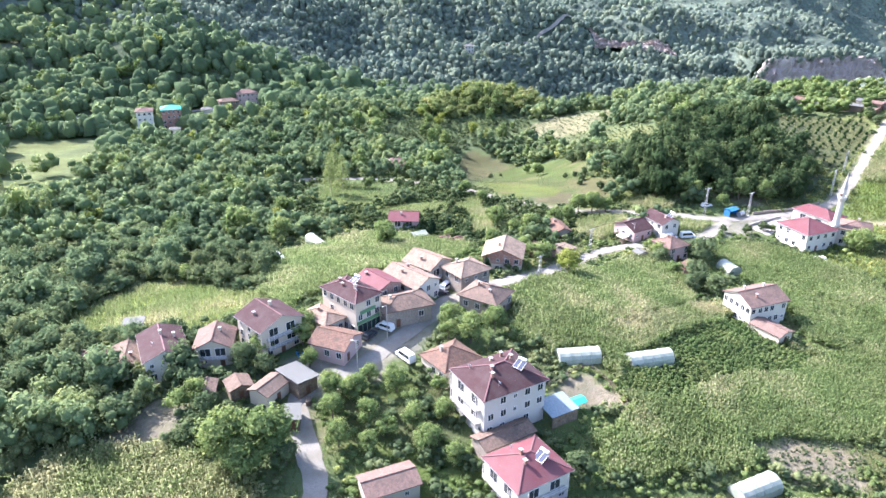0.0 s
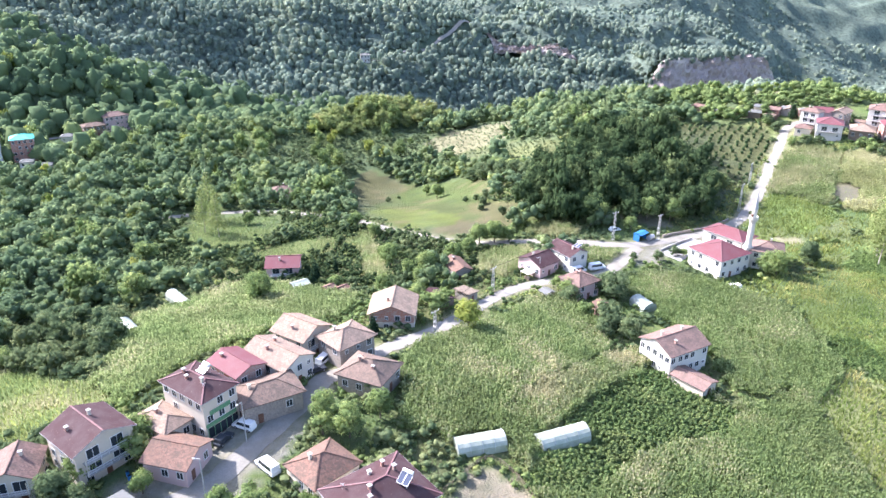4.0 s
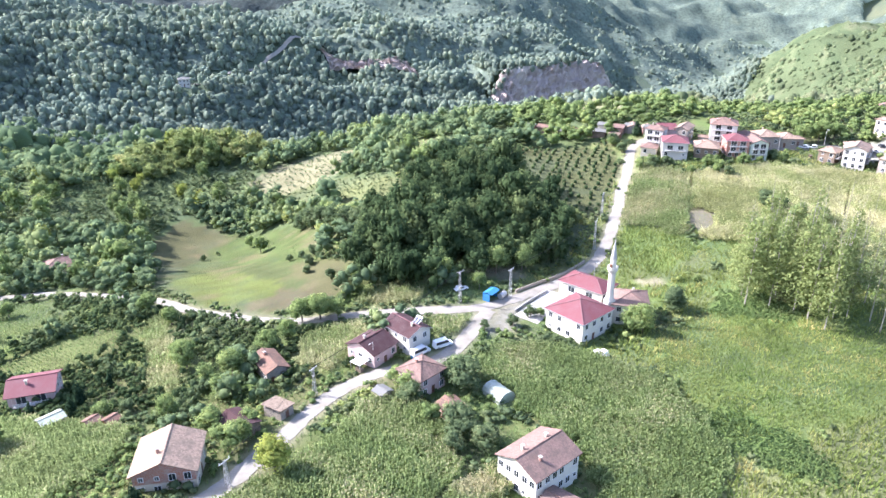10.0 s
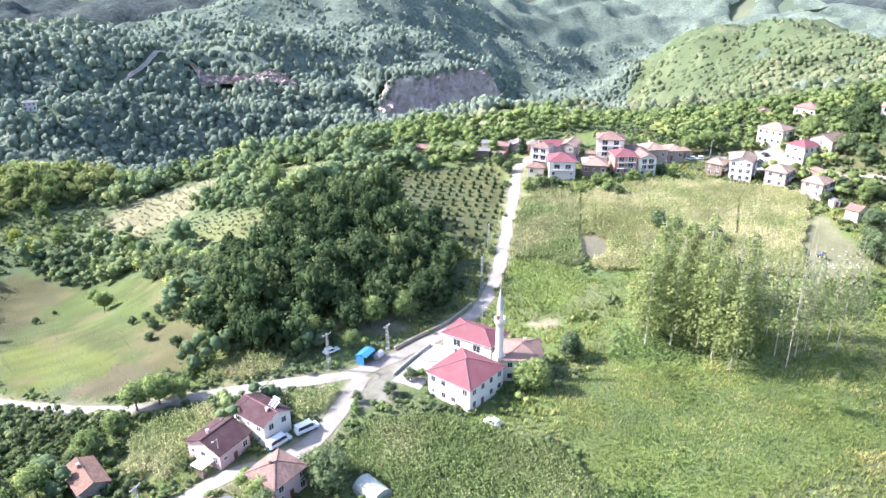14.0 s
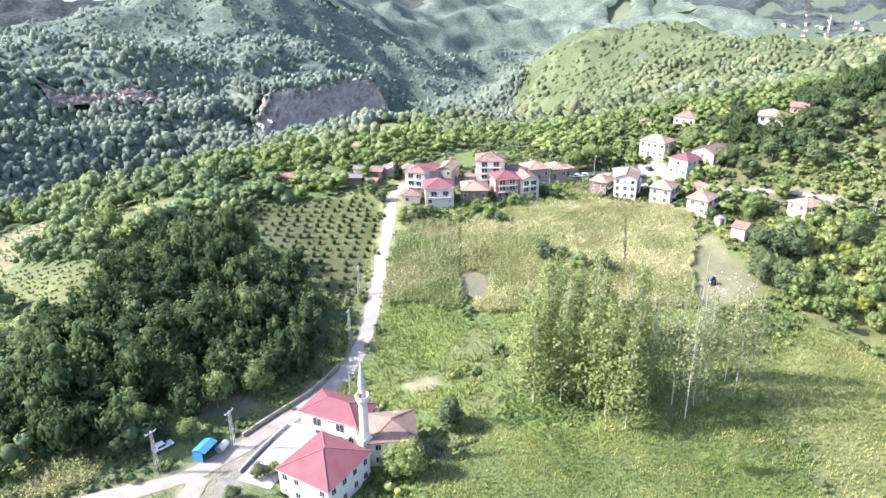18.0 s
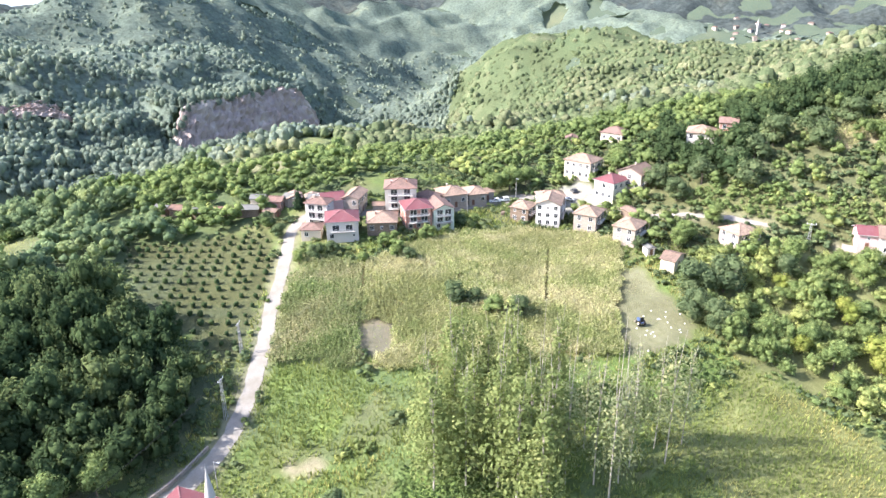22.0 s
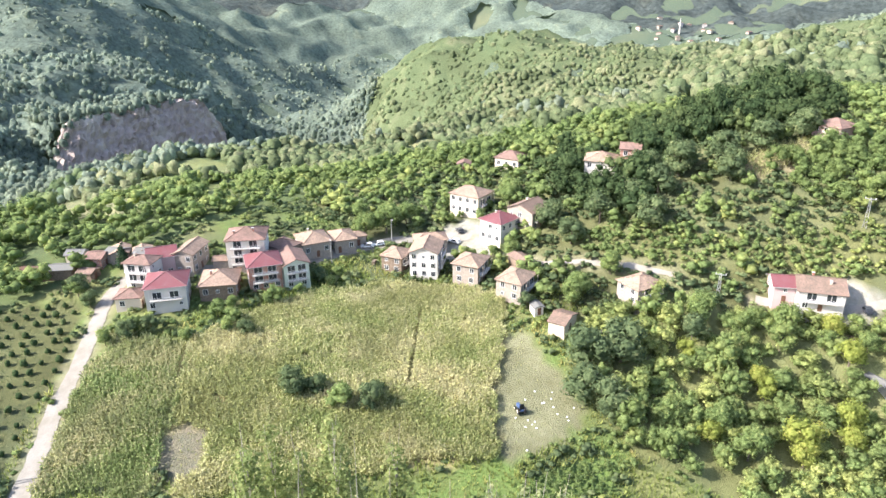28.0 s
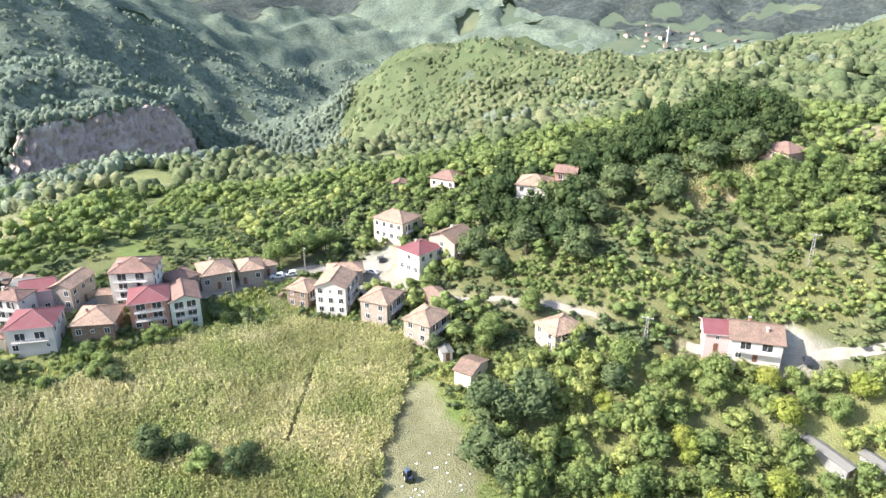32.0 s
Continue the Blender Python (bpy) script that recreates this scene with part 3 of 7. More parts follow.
def np_mesh(name, verts, polys, mats, tone=None, idx=None, smooth=False):
    """a mesh from arrays; polys: arrays of faces with 3 or 4 corners"""
    me = bpy.data.meshes.new(name)
    polys = [np.asarray(p, np.int64) for p in polys if len(p)]
    loops = np.concatenate([p.ravel() for p in polys])
    totals = np.concatenate([np.full(len(p), p.shape[1]) for p in polys])
    me.vertices.add(len(verts))
    me.vertices.foreach_set("co", np.asarray(verts, np.float32).ravel())
    me.loops.add(len(loops))
    me.loops.foreach_set("vertex_index", loops.astype(np.int32))
    me.polygons.add(len(totals))
    starts = np.concatenate([[0], np.cumsum(totals)[:-1]])
    me.polygons.foreach_set("loop_start", starts.astype(np.int32))
    if idx is not None:
        me.polygons.foreach_set("material_index", np.asarray(idx, np.int32))
    me.polygons.foreach_set("use_smooth", np.full(len(totals), smooth))
    for m in mats:
        me.materials.append(m)
    if tone is not None:
        a = me.attributes.new("tone", "FLOAT", "POINT")
        a.data.foreach_set("value", np.asarray(tone, np.float32))
    me.update(calc_edges=True)
    return me


# ---- ground: one sheet to the horizon ----
gx = axis(-130, 400, 2.5, (-4600, 4600), 1.09)
gy = axis(60, 440, 2.5, (-1500, 4600), 1.09)
XX, YY = np.meshgrid(gx, gy)
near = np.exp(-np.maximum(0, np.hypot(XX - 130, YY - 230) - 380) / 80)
ZZ = hills(XX, YY)
col = np.empty(XX.shape + (3,))
col[:] = C_FLOOR
g = np.clip(0.5 + 0.7 * wobble(XX, YY, 23, 1.0), 0, 1)[..., None]
mid = ((np.hypot(XX - 130, YY - 220) < 190) & (YY < 345))[..., None]
# village ground, at 0.72 of its colour west of x = 90
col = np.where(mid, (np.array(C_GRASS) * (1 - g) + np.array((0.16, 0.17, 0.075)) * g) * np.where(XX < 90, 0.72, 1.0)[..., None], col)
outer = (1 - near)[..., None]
# outer ground blends towards the far forest's haze-tinted colour
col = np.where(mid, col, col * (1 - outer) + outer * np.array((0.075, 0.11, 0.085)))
far_patch = (np.clip(wobble(XX, YY, 140, 11.0) - 0.85, 0, 0.3) * 3.3)[..., None] * outer
col = col * (1 - far_patch) + far_patch * np.array((0.17, 0.18, 0.11))
slope_side = ((XX > 285) & (XX < 420) & (YY < 345) & (YY > 100))[..., None]
col = np.where(slope_side, np.array((0.115, 0.125, 0.06)) * (0.7 + 0.6 * g), col)
jx, jy = XX + 1.6 * wobble(XX, YY, 7, 4.0), YY + 1.6 * wobble(XX, YY, 7, 5.0)
patchy = np.clip(0.5 + 0.6 * wobble(XX, YY, 13, 7.0), 0, 1)[..., None]
for poly, c in GROUND:
    on = inside(jx, jy, poly)[..., None]
    col = np.where(on, np.array(c) * (0.75 + 0.4 * patchy), col)
dry = np.clip(1.2 * wobble(XX, YY, 15, 9.0) - 0.35, 0, 0.7)[..., None] * inside(XX, YY, MEADOW)[..., None]
col = col * (1 - dry) + np.array((0.15, 0.125, 0.075)) * dry
bank = np.clip(1.0 - road_distance(XX, YY) / 2.5, 0, 1)[..., None] * mid
col = col * (1 - 0.7 * bank) + 0.7 * bank * np.array((0.3, 0.27, 0.19))
ny, nx = XX.shape
vid = np.arange(nx * ny).reshape(ny, nx)
quads = np.stack([vid[:-1, :-1], vid[:-1, 1:], vid[1:, 1:], vid[1:, :-1]], -1).reshape(-1, 4)
M_GROUND, _t, _b = nodes_of("earth_and_grass", 1.0, 0.0, 0.03)
_g = noise_of(_t, 0.5, 7, 0.3, 0.7)
_c = mixed(_t, _g, attr(_t, "cover", "Color"), mixed(_t, 0.5, attr(_t, "cover", "Color"), (0.1, 0.1, 0.04)))
_c = mixed(_t, noise_of(_t, 0.011, 8, 0.48, 0.62, rough=0.75), _c, mixed(_t, 0.55, _c, (0.07, 0.1, 0.07)))
_t.links.new(mixed(_t, noise_of(_t, 3.5, 5, 0.55, 0.8), _c, mixed(_t, 0.45, _c, (0.36, 0.32, 0.16))), _b.inputs["Base Color"])
bumped(_t, _b, noise_of(_t, 2.5, 6), 0.7, 0.25)
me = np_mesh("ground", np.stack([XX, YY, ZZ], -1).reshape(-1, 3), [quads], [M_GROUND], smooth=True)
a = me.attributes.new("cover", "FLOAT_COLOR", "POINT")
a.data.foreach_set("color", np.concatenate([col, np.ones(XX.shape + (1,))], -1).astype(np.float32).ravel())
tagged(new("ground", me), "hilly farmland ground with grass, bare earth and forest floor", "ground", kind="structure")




# ---- haze and sky beyond the last hills: an added sheet that glows by itself ----
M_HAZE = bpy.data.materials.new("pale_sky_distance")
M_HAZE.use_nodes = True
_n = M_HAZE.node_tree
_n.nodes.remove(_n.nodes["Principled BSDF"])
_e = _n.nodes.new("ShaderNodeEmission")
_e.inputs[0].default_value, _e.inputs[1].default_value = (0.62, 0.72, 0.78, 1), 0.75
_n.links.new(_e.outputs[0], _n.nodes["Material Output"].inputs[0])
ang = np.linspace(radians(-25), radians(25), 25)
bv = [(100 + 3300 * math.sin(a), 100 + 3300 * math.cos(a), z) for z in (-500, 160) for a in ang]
tagged(new("backdrop", np_mesh("backdrop", bv, [[(i, i + 1, i + 26, i + 25) for i in range(24)]], [M_HAZE])), "glowing backdrop of pale hazy sky beyond the ridge", "sky", kind="structure")


# ---- tracks and village streets ----
def dense(line, step=1.5):
    p = [np.array(q, float) for q in line]
    p = [2 * p[0] - p[1]] + p + [2 * p[-1] - p[-2]]
    out = []
    for i in range(1, len(p) - 2):
        n = max(2, int(np.linalg.norm(p[i + 1] - p[i]) / step))
        for k in range(n):
            t = k / n
            out.append(0.5 * (2 * p[i] + (p[i + 1] - p[i - 1]) * t + (2 * p[i - 1] - 5 * p[i] + 4 * p[i + 1] - p[i + 2]) * t * t + (3 * p[i] - p[i - 1] - 3 * p[i + 1] + p[i + 2]) * t ** 3))
    return np.array(out + [p[-2]])


def strip(name, line, width, mat, lift, label, wander=0.35):
    c = dense(line)
    tan = np.gradient(c, axis=0)
    tan /= np.linalg.norm(tan, axis=1)[:, None]
    nor = np.stack([-tan[:, 1], tan[:, 0]], -1)
    rows = []
    for k, f in enumerate((-0.5, -0.25, 0.0, 0.25, 0.5)):
        w = width * f + (wander * wobble(c[:, 0] + 31 * f, c[:, 1], 5, k) if abs(f) == 0.5 else 0)
        q = c + nor * (w[:, None] if np.ndim(w) else w)
        rows.append(np.column_stack([q, far_land(q[:, 0], q[:, 1]) + lift + (0.04 if f == 0 else 0)]))
    n = len(c)
    v = np.concatenate(rows)
    f = [(k * n + i, k * n + i + 1, (k + 1) * n + i + 1, (k + 1) * n + i) for k in range(4) for i in range(n - 1)]
    ob = new(name, np_mesh(name, v, [f], [mat], smooth=True))
    return tagged(ob, label, "road", kind="structure")


for k, (w, line) in enumerate(ROADS):
    strip("road", line, w, M_GRAVEL, 0.09 if k < 5 else 0.4 if k == 5 else 1.6, "pale dusty gravel village road")

# ---- plants ----
ICO_V = np.array([(math.cos(a) * r, math.sin(a) * r, z) for z, r, o in ((0.4472, 0.8944, 0), (-0.4472, 0.8944, 0.6283)) for a in (o + i * 1.2566 for i in range(5))] + [(0, 0, 1), (0, 0, -1)])
ICO_F = np.array([(i, (i + 1) % 5, 10) for i in range(5)] + [(5 + (i + 1) % 5, 5 + i, 11) for i in range(5)] + [(5 + i, (i + 1) % 5, i) for i in range(5)] + [(5 + i, 5 + (i + 1) % 5, (i + 1) % 5) for i in range(5)])

ICO_F = np.array([f if np.dot(np.cross(ICO_V[f[1]] - ICO_V[f[0]], ICO_V[f[2]] - ICO_V[f[0]]), ICO_V[f].mean(0)) > 0 else f[::-1] for f in ICO_F])


def round_crown(sprays=12):
    """a full far-off crown, one metre high and wide: lumpy, taller than wide, open below"""
    v, f, mids = [p / np.linalg.norm(p) for p in ICO_V], [], {}

    def mid(a, b):
        k = (min(a, b), max(a, b))
        if k not in mids:
            p = v[a] + v[b]
            v.append(p / np.linalg.norm(p))
            mids[k] = len(v) - 1
        return mids[k]
    for a, b, c in ICO_F:
        ab, bc, ca = mid(a, b), mid(b, c), mid(c, a)
        f += [(a, ab, ca), (ab, b, bc), (ca, bc, c), (ab, bc, ca)]
    v, f = np.array(v), np.array(f)
    q = rng.uniform(0, math.tau, 3)
    lump = 0.13 * np.sin(3.1 * v[:, 0] + q[0]) * np.cos(3.4 * v[:, 1] + q[1]) + 0.1 * np.sin(4.7 * v[:, 2] + q[2]) + 0.15 * rng.standard_normal(len(v))
    v = v * (1 + lump)[:, None] * (0.42, 0.42, 0.46) + (0, 0, 0.46)
    f = f[v[f].mean(1)[:, 2] > (0.2 if sprays > 7 else 0.3)]
    tone = 0.25 + 0.16 * rng.standard_normal(len(v))
    d = rng.standard_normal((sprays, 3)) + (0, 0, 0.5)
    d /= np.linalg.norm(d, axis=1)[:, None]
    cv, cf = cards(d * (0.43, 0.43, 0.47) * rng.uniform(0.9, 1.15, (sprays, 1)) + (0, 0, 0.46), d, (0.14 if sprays < 20 else 0.105) * rng.uniform(0.6, 1.4, sprays), 0.45)
    return np.concatenate([v, cv]), f, cf + len(v), np.concatenate([tone, np.repeat(rng.uniform(0.05, 0.5, sprays), 4)])


def blob(center, radius, squash=0.85, rough=0.22):
    v = ICO_V * (1 + rough * rng.standard_normal((12, 1))) * radius
    v[:, 2] *= squash
    return v + center, ICO_F


def cards(center, normal, size, lean=0.24):
    """leaf sprays: bent diamonds lying roughly across the given normals"""
    n = len(center)
    d = normal + lean * rng.standard_normal((n, 3))
    d /= np.linalg.norm(d, axis=1)[:, None]
    u = np.cross(d, rng.standard_normal((n, 3)))
    u /= np.linalg.norm(u, axis=1)[:, None]
    w = np.cross(d, u)
    s = np.asarray(size)[:, None] if np.ndim(size) else size
    v = np.stack([center - u * s, center - w * s * 0.62 + d * s * 0.15, center + u * s - d * s * 0.3, center + w * s * 0.62 + d * s * 0.15], 1)
    return v.reshape(-1, 3), np.arange(4 * n).reshape(-1, 4)


def crown(lobes, leaves, leaf, shape="round", core=0.78):
    """a crown about 1 high and 1 wide above z = 0: uneven lobes with sprays of leaves over a lumpy inside"""
    cs, rs = [], []
    for i in range(lobes):
        if shape == "round":
            a, h = i * 2.4 + rng.uniform(-0.4, 0.4), rng.uniform(0.25, 0.8)
            out = 0.27 * math.sin(math.pi * min(1, h * 1.05)) * rng.uniform(0.6, 1.15)
            c = (out * math.cos(a), out * math.sin(a), h)
            r = rng.uniform(0.16, 0.26)
        elif shape == "poplar":
            h = 0.12 + 0.82 * i / max(1, lobes - 1)
            a = i * 2.4
            out = 0.1 * (1.15 - h)
            c = (out * math.cos(a), out * math.sin(a), h)
            r = 0.115 * (1.2 - 0.75 * h) * rng.uniform(0.75, 1.25)
        elif shape == "cone":
            h = 0.08 + 0.84 * i / max(1, lobes - 1)
            c = (rng.uniform(-0.02, 0.02), rng.uniform(-0.02, 0.02), h)
            r = 0.27 * (1.08 - h)
        else:
            a, h = i * 2.4 + rng.uniform(-0.5, 0.5), rng.uniform(0.15, 0.55)
            out = rng.uniform(0.15, 0.42)
            c = (out * math.cos(a), out * math.sin(a), h)
            r = rng.uniform(0.18, 0.3)
        cs.append(c)
        rs.append(r)
    cs, rs = np.array(cs), np.array(rs)
    V, T, Q, tone, n = [], [], [], [], 0
    lt = rng.uniform(0.1, 0.6, lobes)
    for c, r, t in zip(cs, rs, lt):
        v, f = blob(c, r * core)
        V.append(v), T.append(f + n), tone.append(np.full(len(v), t * 0.8))
        n += len(v)
    pick = rng.choice(lobes, leaves, p=rs ** 2 / (rs ** 2).sum())
    d = rng.standard_normal((leaves, 3)) + (0, 0, 0.35)
    d /= np.linalg.norm(d, axis=1)[:, None]
    p = cs[pick] + d * (rs[pick] * rng.uniform(0.72, 1.12, leaves))[:, None]
    v, f = cards(p, d, leaf * rng.uniform(0.6, 1.3, leaves))
    V.append(v), Q.append(f + n), tone.append(np.repeat(np.clip(lt[pick] + 0.14 * rng.standard_normal(leaves), 0, 1), 4))
    return np.concatenate(V), np.concatenate(T), np.concatenate(Q), np.concatenate(tone)


def trunk_mesh(name, height, r0, limbs, mat, bend=0.06, reach=0.55):
    """tapered trunk with forking limbs"""
    V, F = [], []

    def limb(a, b, ra, rb, sides=6):
        a, b = Vector(a), Vector(b)
        q = (b - a).to_track_quat("Z", "Y")
        n = len(V)
        for p, r in ((a, ra), (a.lerp(b, 0.5) + Vector((bend * rng.uniform(-1, 1), bend * rng.uniform(-1, 1), 0)), (ra + rb) / 2), (b, rb)):
            for i in range(sides):
                V.append(p + q @ Vector((r * math.cos(i * math.tau / sides), r * math.sin(i * math.tau / sides), 0)))
        for k in range(2):
            for i in range(sides):
                F.append((n + k * sides + i, n + k * sides + (i + 1) % sides, n + (k + 1) * sides + (i + 1) % sides, n + (k + 1) * sides + i))
    limb((0, 0, -0.06), (0, 0, height), r0, r0 * 0.6)
    for i in range(limbs):
        a = i * 2.4 + rng.uniform(-0.3, 0.3)
        z = height * rng.uniform(0.55, 0.98)
        limb((0, 0, z), (math.cos(a) * height * reach, math.sin(a) * height * reach, z + height * rng.uniform(0.4, 0.8)), r0 * 0.5, r0 * 0.15, 5)
    return np_mesh(name, np.array(V), [F], [mat], smooth=True)


def tree_kind(name, mat, bark, lobes, leaves, leaf, shape, stem, variants=3, core=0.66):
    """variants of (trunk mesh, crown mesh), each for a tree one metre high; stem: bare height, girth"""
    made = []
    for _ in range(variants):
        v, t, q, tone = crown(lobes, leaves, leaf, shape, core)
        v = v * ((1, 1, 1 - stem[0])) + (0, 0, stem[0])
        made.append((trunk_mesh(name + "_trunk", 0.5 if shape != "poplar" else 0.8, stem[1], 5 if shape == "round" else 3, bark, 0.01, 0.55 if shape == "round" else 0.05), np_mesh(name + "_crown", v, [t, q], [mat], tone, smooth=True)))
    return made


KINDS = {
    "b": ("deciduous_tree", tree_kind("broadleaf", L_GARDEN, M_BARK, 16, 1500, 0.034, "round", (0.08, 0.03)), "full green broadleaf tree standing by the houses", 1.0),
    "d": ("dark_bush_tree", tree_kind("dark_tree", L_DARK, M_BARK, 15, 1400, 0.036, "round", (0.03, 0.03)), "dense dark green bushy tree at a field edge", 1.15),
    "s": ("fruit_tree", tree_kind("fruit", L_GARDEN, M_BARK, 11, 700, 0.042, "round", (0.14, 0.03)), "small open garden fruit tree", 1.2),
    "y": ("yellowing_tree", tree_kind("yellowing", L_YELLOW, M_BARK, 14, 1300, 0.034, "round", (0.08, 0.03)), "broadleaf tree turning yellow-green", 1.0),
    "p": ("poplar_tree", tree_kind("poplar", L_POPLAR, M_PALEBARK, 22, 1250, 0.0178, "poplar", (0.12, 0.008), 4, 0.18), "tall slender poplar with pale trunk and thin foliage", 1.0),
    "t": ("thin_poplar_tree", tree_kind("thin_poplar", L_PALEPOPLAR, M_PALEBARK, 18, 600, 0.0168, "poplar", (0.2, 0.008), 4, 0.12), "tall thin poplar with pale bare trunk and sparse leaves", 0.8),
    "c": ("conifer_tree", tree_kind("conifer", L_CONIFER, M_BARK, 9, 420, 0.05, "cone", (0.06, 0.025)), "dark pointed conifer in a garden", 1.0),
}
taken = []


def plant(kind, x, y, h, wide=1.0):
    name, variants, label, girth = KINDS[kind]
    k = int(rng.integers(len(variants)))
    base = new(name)
    base.empty_display_size = 0.3
    base.matrix_basis = pose(x, y, level(x, y) - 0.1, 0, 0, float(rng.uniform(0, 360)))
    s = h * girth * wide * float(rng.uniform(0.9, 1.1))
    for part_name, me in zip(("trunk", "crown"), variants[k]):
        o = new(part_name, me)
        o.parent = base
        o.scale = (s, s, h)
    tagged(base, label, "tree", group=name.replace("_", " ") + "s")
    taken.append((x, y, 0.42 * s))
    return base


TREES = {
    "d3": [(57, 308, 3), (61, 306, 3), (65, 304, 4), (70, 299, 3), (75, 294, 4), (79, 297, 4), (66, 276, 4), (69, 268, 5), (60, 288, 3), (27, 364, 3), (33, 371, 2)],
    "d5": [(84, 204, 9), (76, 188, 8), (80, 181, 7), (155, 219, 8), (70, 202, 6)],
    "b6": [(314, 185, 9), (280, 178, 9), (281, 186, 8), (305, 203, 8), (294, 231, 8), (139, 211, 9), (126, 257, 9), (53, 253, 8), (-19, 216, 9)],
    "d4": [(68, 352, 8), (71, 343, 9), (74, 333, 9), (77, 325, 9), (80, 316, 9), (84, 309, 9)],
    "b": [(-39, 102, 11), (-31, 103, 11), (-35, 99, 8), (-21, 113, 6), (-2, 106, 6), (-13, 105, 5), (7, 138, 8), (13, 143, 7), (32, 196, 6), (-18, 214, 8), (17, 270, 6), (-154, 250, 7), (-144, 244, 6), (-75, 186, 6), (2, 143, 7), (138, 213, 6), (106, 248, 6),
          (63, 251, 6), (50, 350, 8), (4, 364, 7), (-33, 305, 6), (29, 221, 6), (48, 246, 6), (3, 220, 5), (17, 214, 6)],
    "b2": [(316, 176, 6), (313, 184, 6), (320, 168, 6), (311, 192, 6), (26, 229, 6), (19, 246, 6), (10, 283, 7), (58, 252, 9), (42, 240, 7), (32, 231, 8), (21, 241, 8), (98, 256, 8), (47, 369, 6), (132, 262, 8), (97, 262, 9), (115, 256, 10), (292, 304, 11), (292, 317, 7), (301, 304, 8),
           (300, 258, 6), (291, 231, 7), (327, 280, 9), (349, 309, 6), (305, 228, 7), (273, 195, 6), (305, 202, 9), (310, 184, 8), (321, 162, 7), (285, 306, 9)],
    "s": [(-52, 115, 5), (-17, 120, 5), (-10, 109, 5), (-6, 117, 4), (2, 139, 5), (-31, 136, 6), (-10, 126, 3), (0, 122, 4), (-15, 124, 4), (29, 193, 7), (34, 202, 5), (77, 197, 4), (72, 194, 5), (71, 207, 6), (117, 229, 3), (26, 203, 6),
          (69, 211, 5), (226, 289, 5), (302, 220, 5), (240, 291, 6), (227, 248, 6), (225, 295, 5)],
    "d": [(-42, 128, 7), (-37, 126, 5), (26, 100, 6), (-28, 101, 6), (-93, 135, 6), (155, 219, 6), (82, 207, 7), (78, 185, 6), (73, 182, 5), (107, 226, 4), (114, 229, 4), (8, 221, 4), (99, 227, 3), (62, 295, 4), (222, 258, 7),
          (236, 246, 4), (210, 301, 5), (284, 240, 5), (278, 216, 9), (283, 211, 8), (266, 203, 7), (256, 293, 5), (226, 283, 5), (205, 303, 6), (206, 335, 6), (205, 326, 5), (232, 243, 7), (299, 201, 8), (226, 255, 5)],
    "c": [(-3, 231, 7), (13, 178, 6), (-13, 229, 5), (-4, 226, 6), (3, 238, 5), (220, 338, 8)],
    "d2": [(276, 216, 12), (268, 204, 10), (267, 211, 10), (283, 211, 12), (324, 228, 10), (346, 231, 12), (342, 240, 10), (321, 242, 10), (348, 216, 10), (364, 214, 10), (373, 206, 10), (311, 245, 8), (316, 256, 9), (330, 236, 9), (336, 232, 10), (356, 222, 10)],
    "b3": [(325, 279, 8), (299, 264, 4), (292, 232, 6), (205, 334, 5), (200, 305, 5), (207, 304, 5), (214, 291, 4), (223, 287, 4), (238, 291, 4), (257, 289, 4), (276, 194, 7), (293, 196, 7), (283, 279, 3), (307, 193, 7), (322, 172, 6), (262, 292, 4), (247, 290, 4), (230, 296, 4)],
    "b4": [(-31, 140, 7), (-39, 133, 7), (-28, 128, 5), (-22, 119, 6), (-49, 117, 6), (-18, 118, 6), (-9, 121, 6), (137, 213, 8), (124, 256, 8), (-14, 112, 6), (-5, 111, 6), (1, 114, 5), (-19, 106, 6), (3, 103, 5)],
    "y2": [(289, 171, 10), (297, 182, 7), (301, 165, 9), (314, 170, 9), (294, 200, 6)],
    "p": [(192, 226, 18), (198, 229, 17), (205, 221, 18), (211, 212, 16), (-50, 315, 22), (-43, 292, 20), (-50, 301, 19), (191, 171, 7), (184, 193, 17), (184, 199, 19), (191, 197, 19), (197, 187, 20), (199, 192, 19), (203, 189, 18), (215, 186, 19), (217, 190, 17), (190, 209, 19), (180, 209, 18), (175, 213, 18),
          (181, 222, 17), (187, 220, 16), (195, 196, 19), (202, 216, 16), (199, 222, 16), (214, 194, 17), (223, 187, 16), (197, 205, 18), (187, 214, 17), (184, 204, 19), (192, 203, 17), (178, 218, 16), (208, 190, 18), (206, 200, 16)],
    "y": [(37, 182, 9), (287, 169, 8), (297, 163, 7), (278, 186, 6), (319, 176, 7), (327, 160, 7), (298, 184, 7)],
}
for kind, spots in TREES.items():
    for x, y, h in spots:
        if kind == "p" and x > 100:
            plant("t" if x > 194 and y < 206 else "p", x, y, h * 1.5, 0.95)
        else:
            plant(kind[0], x, y, h)


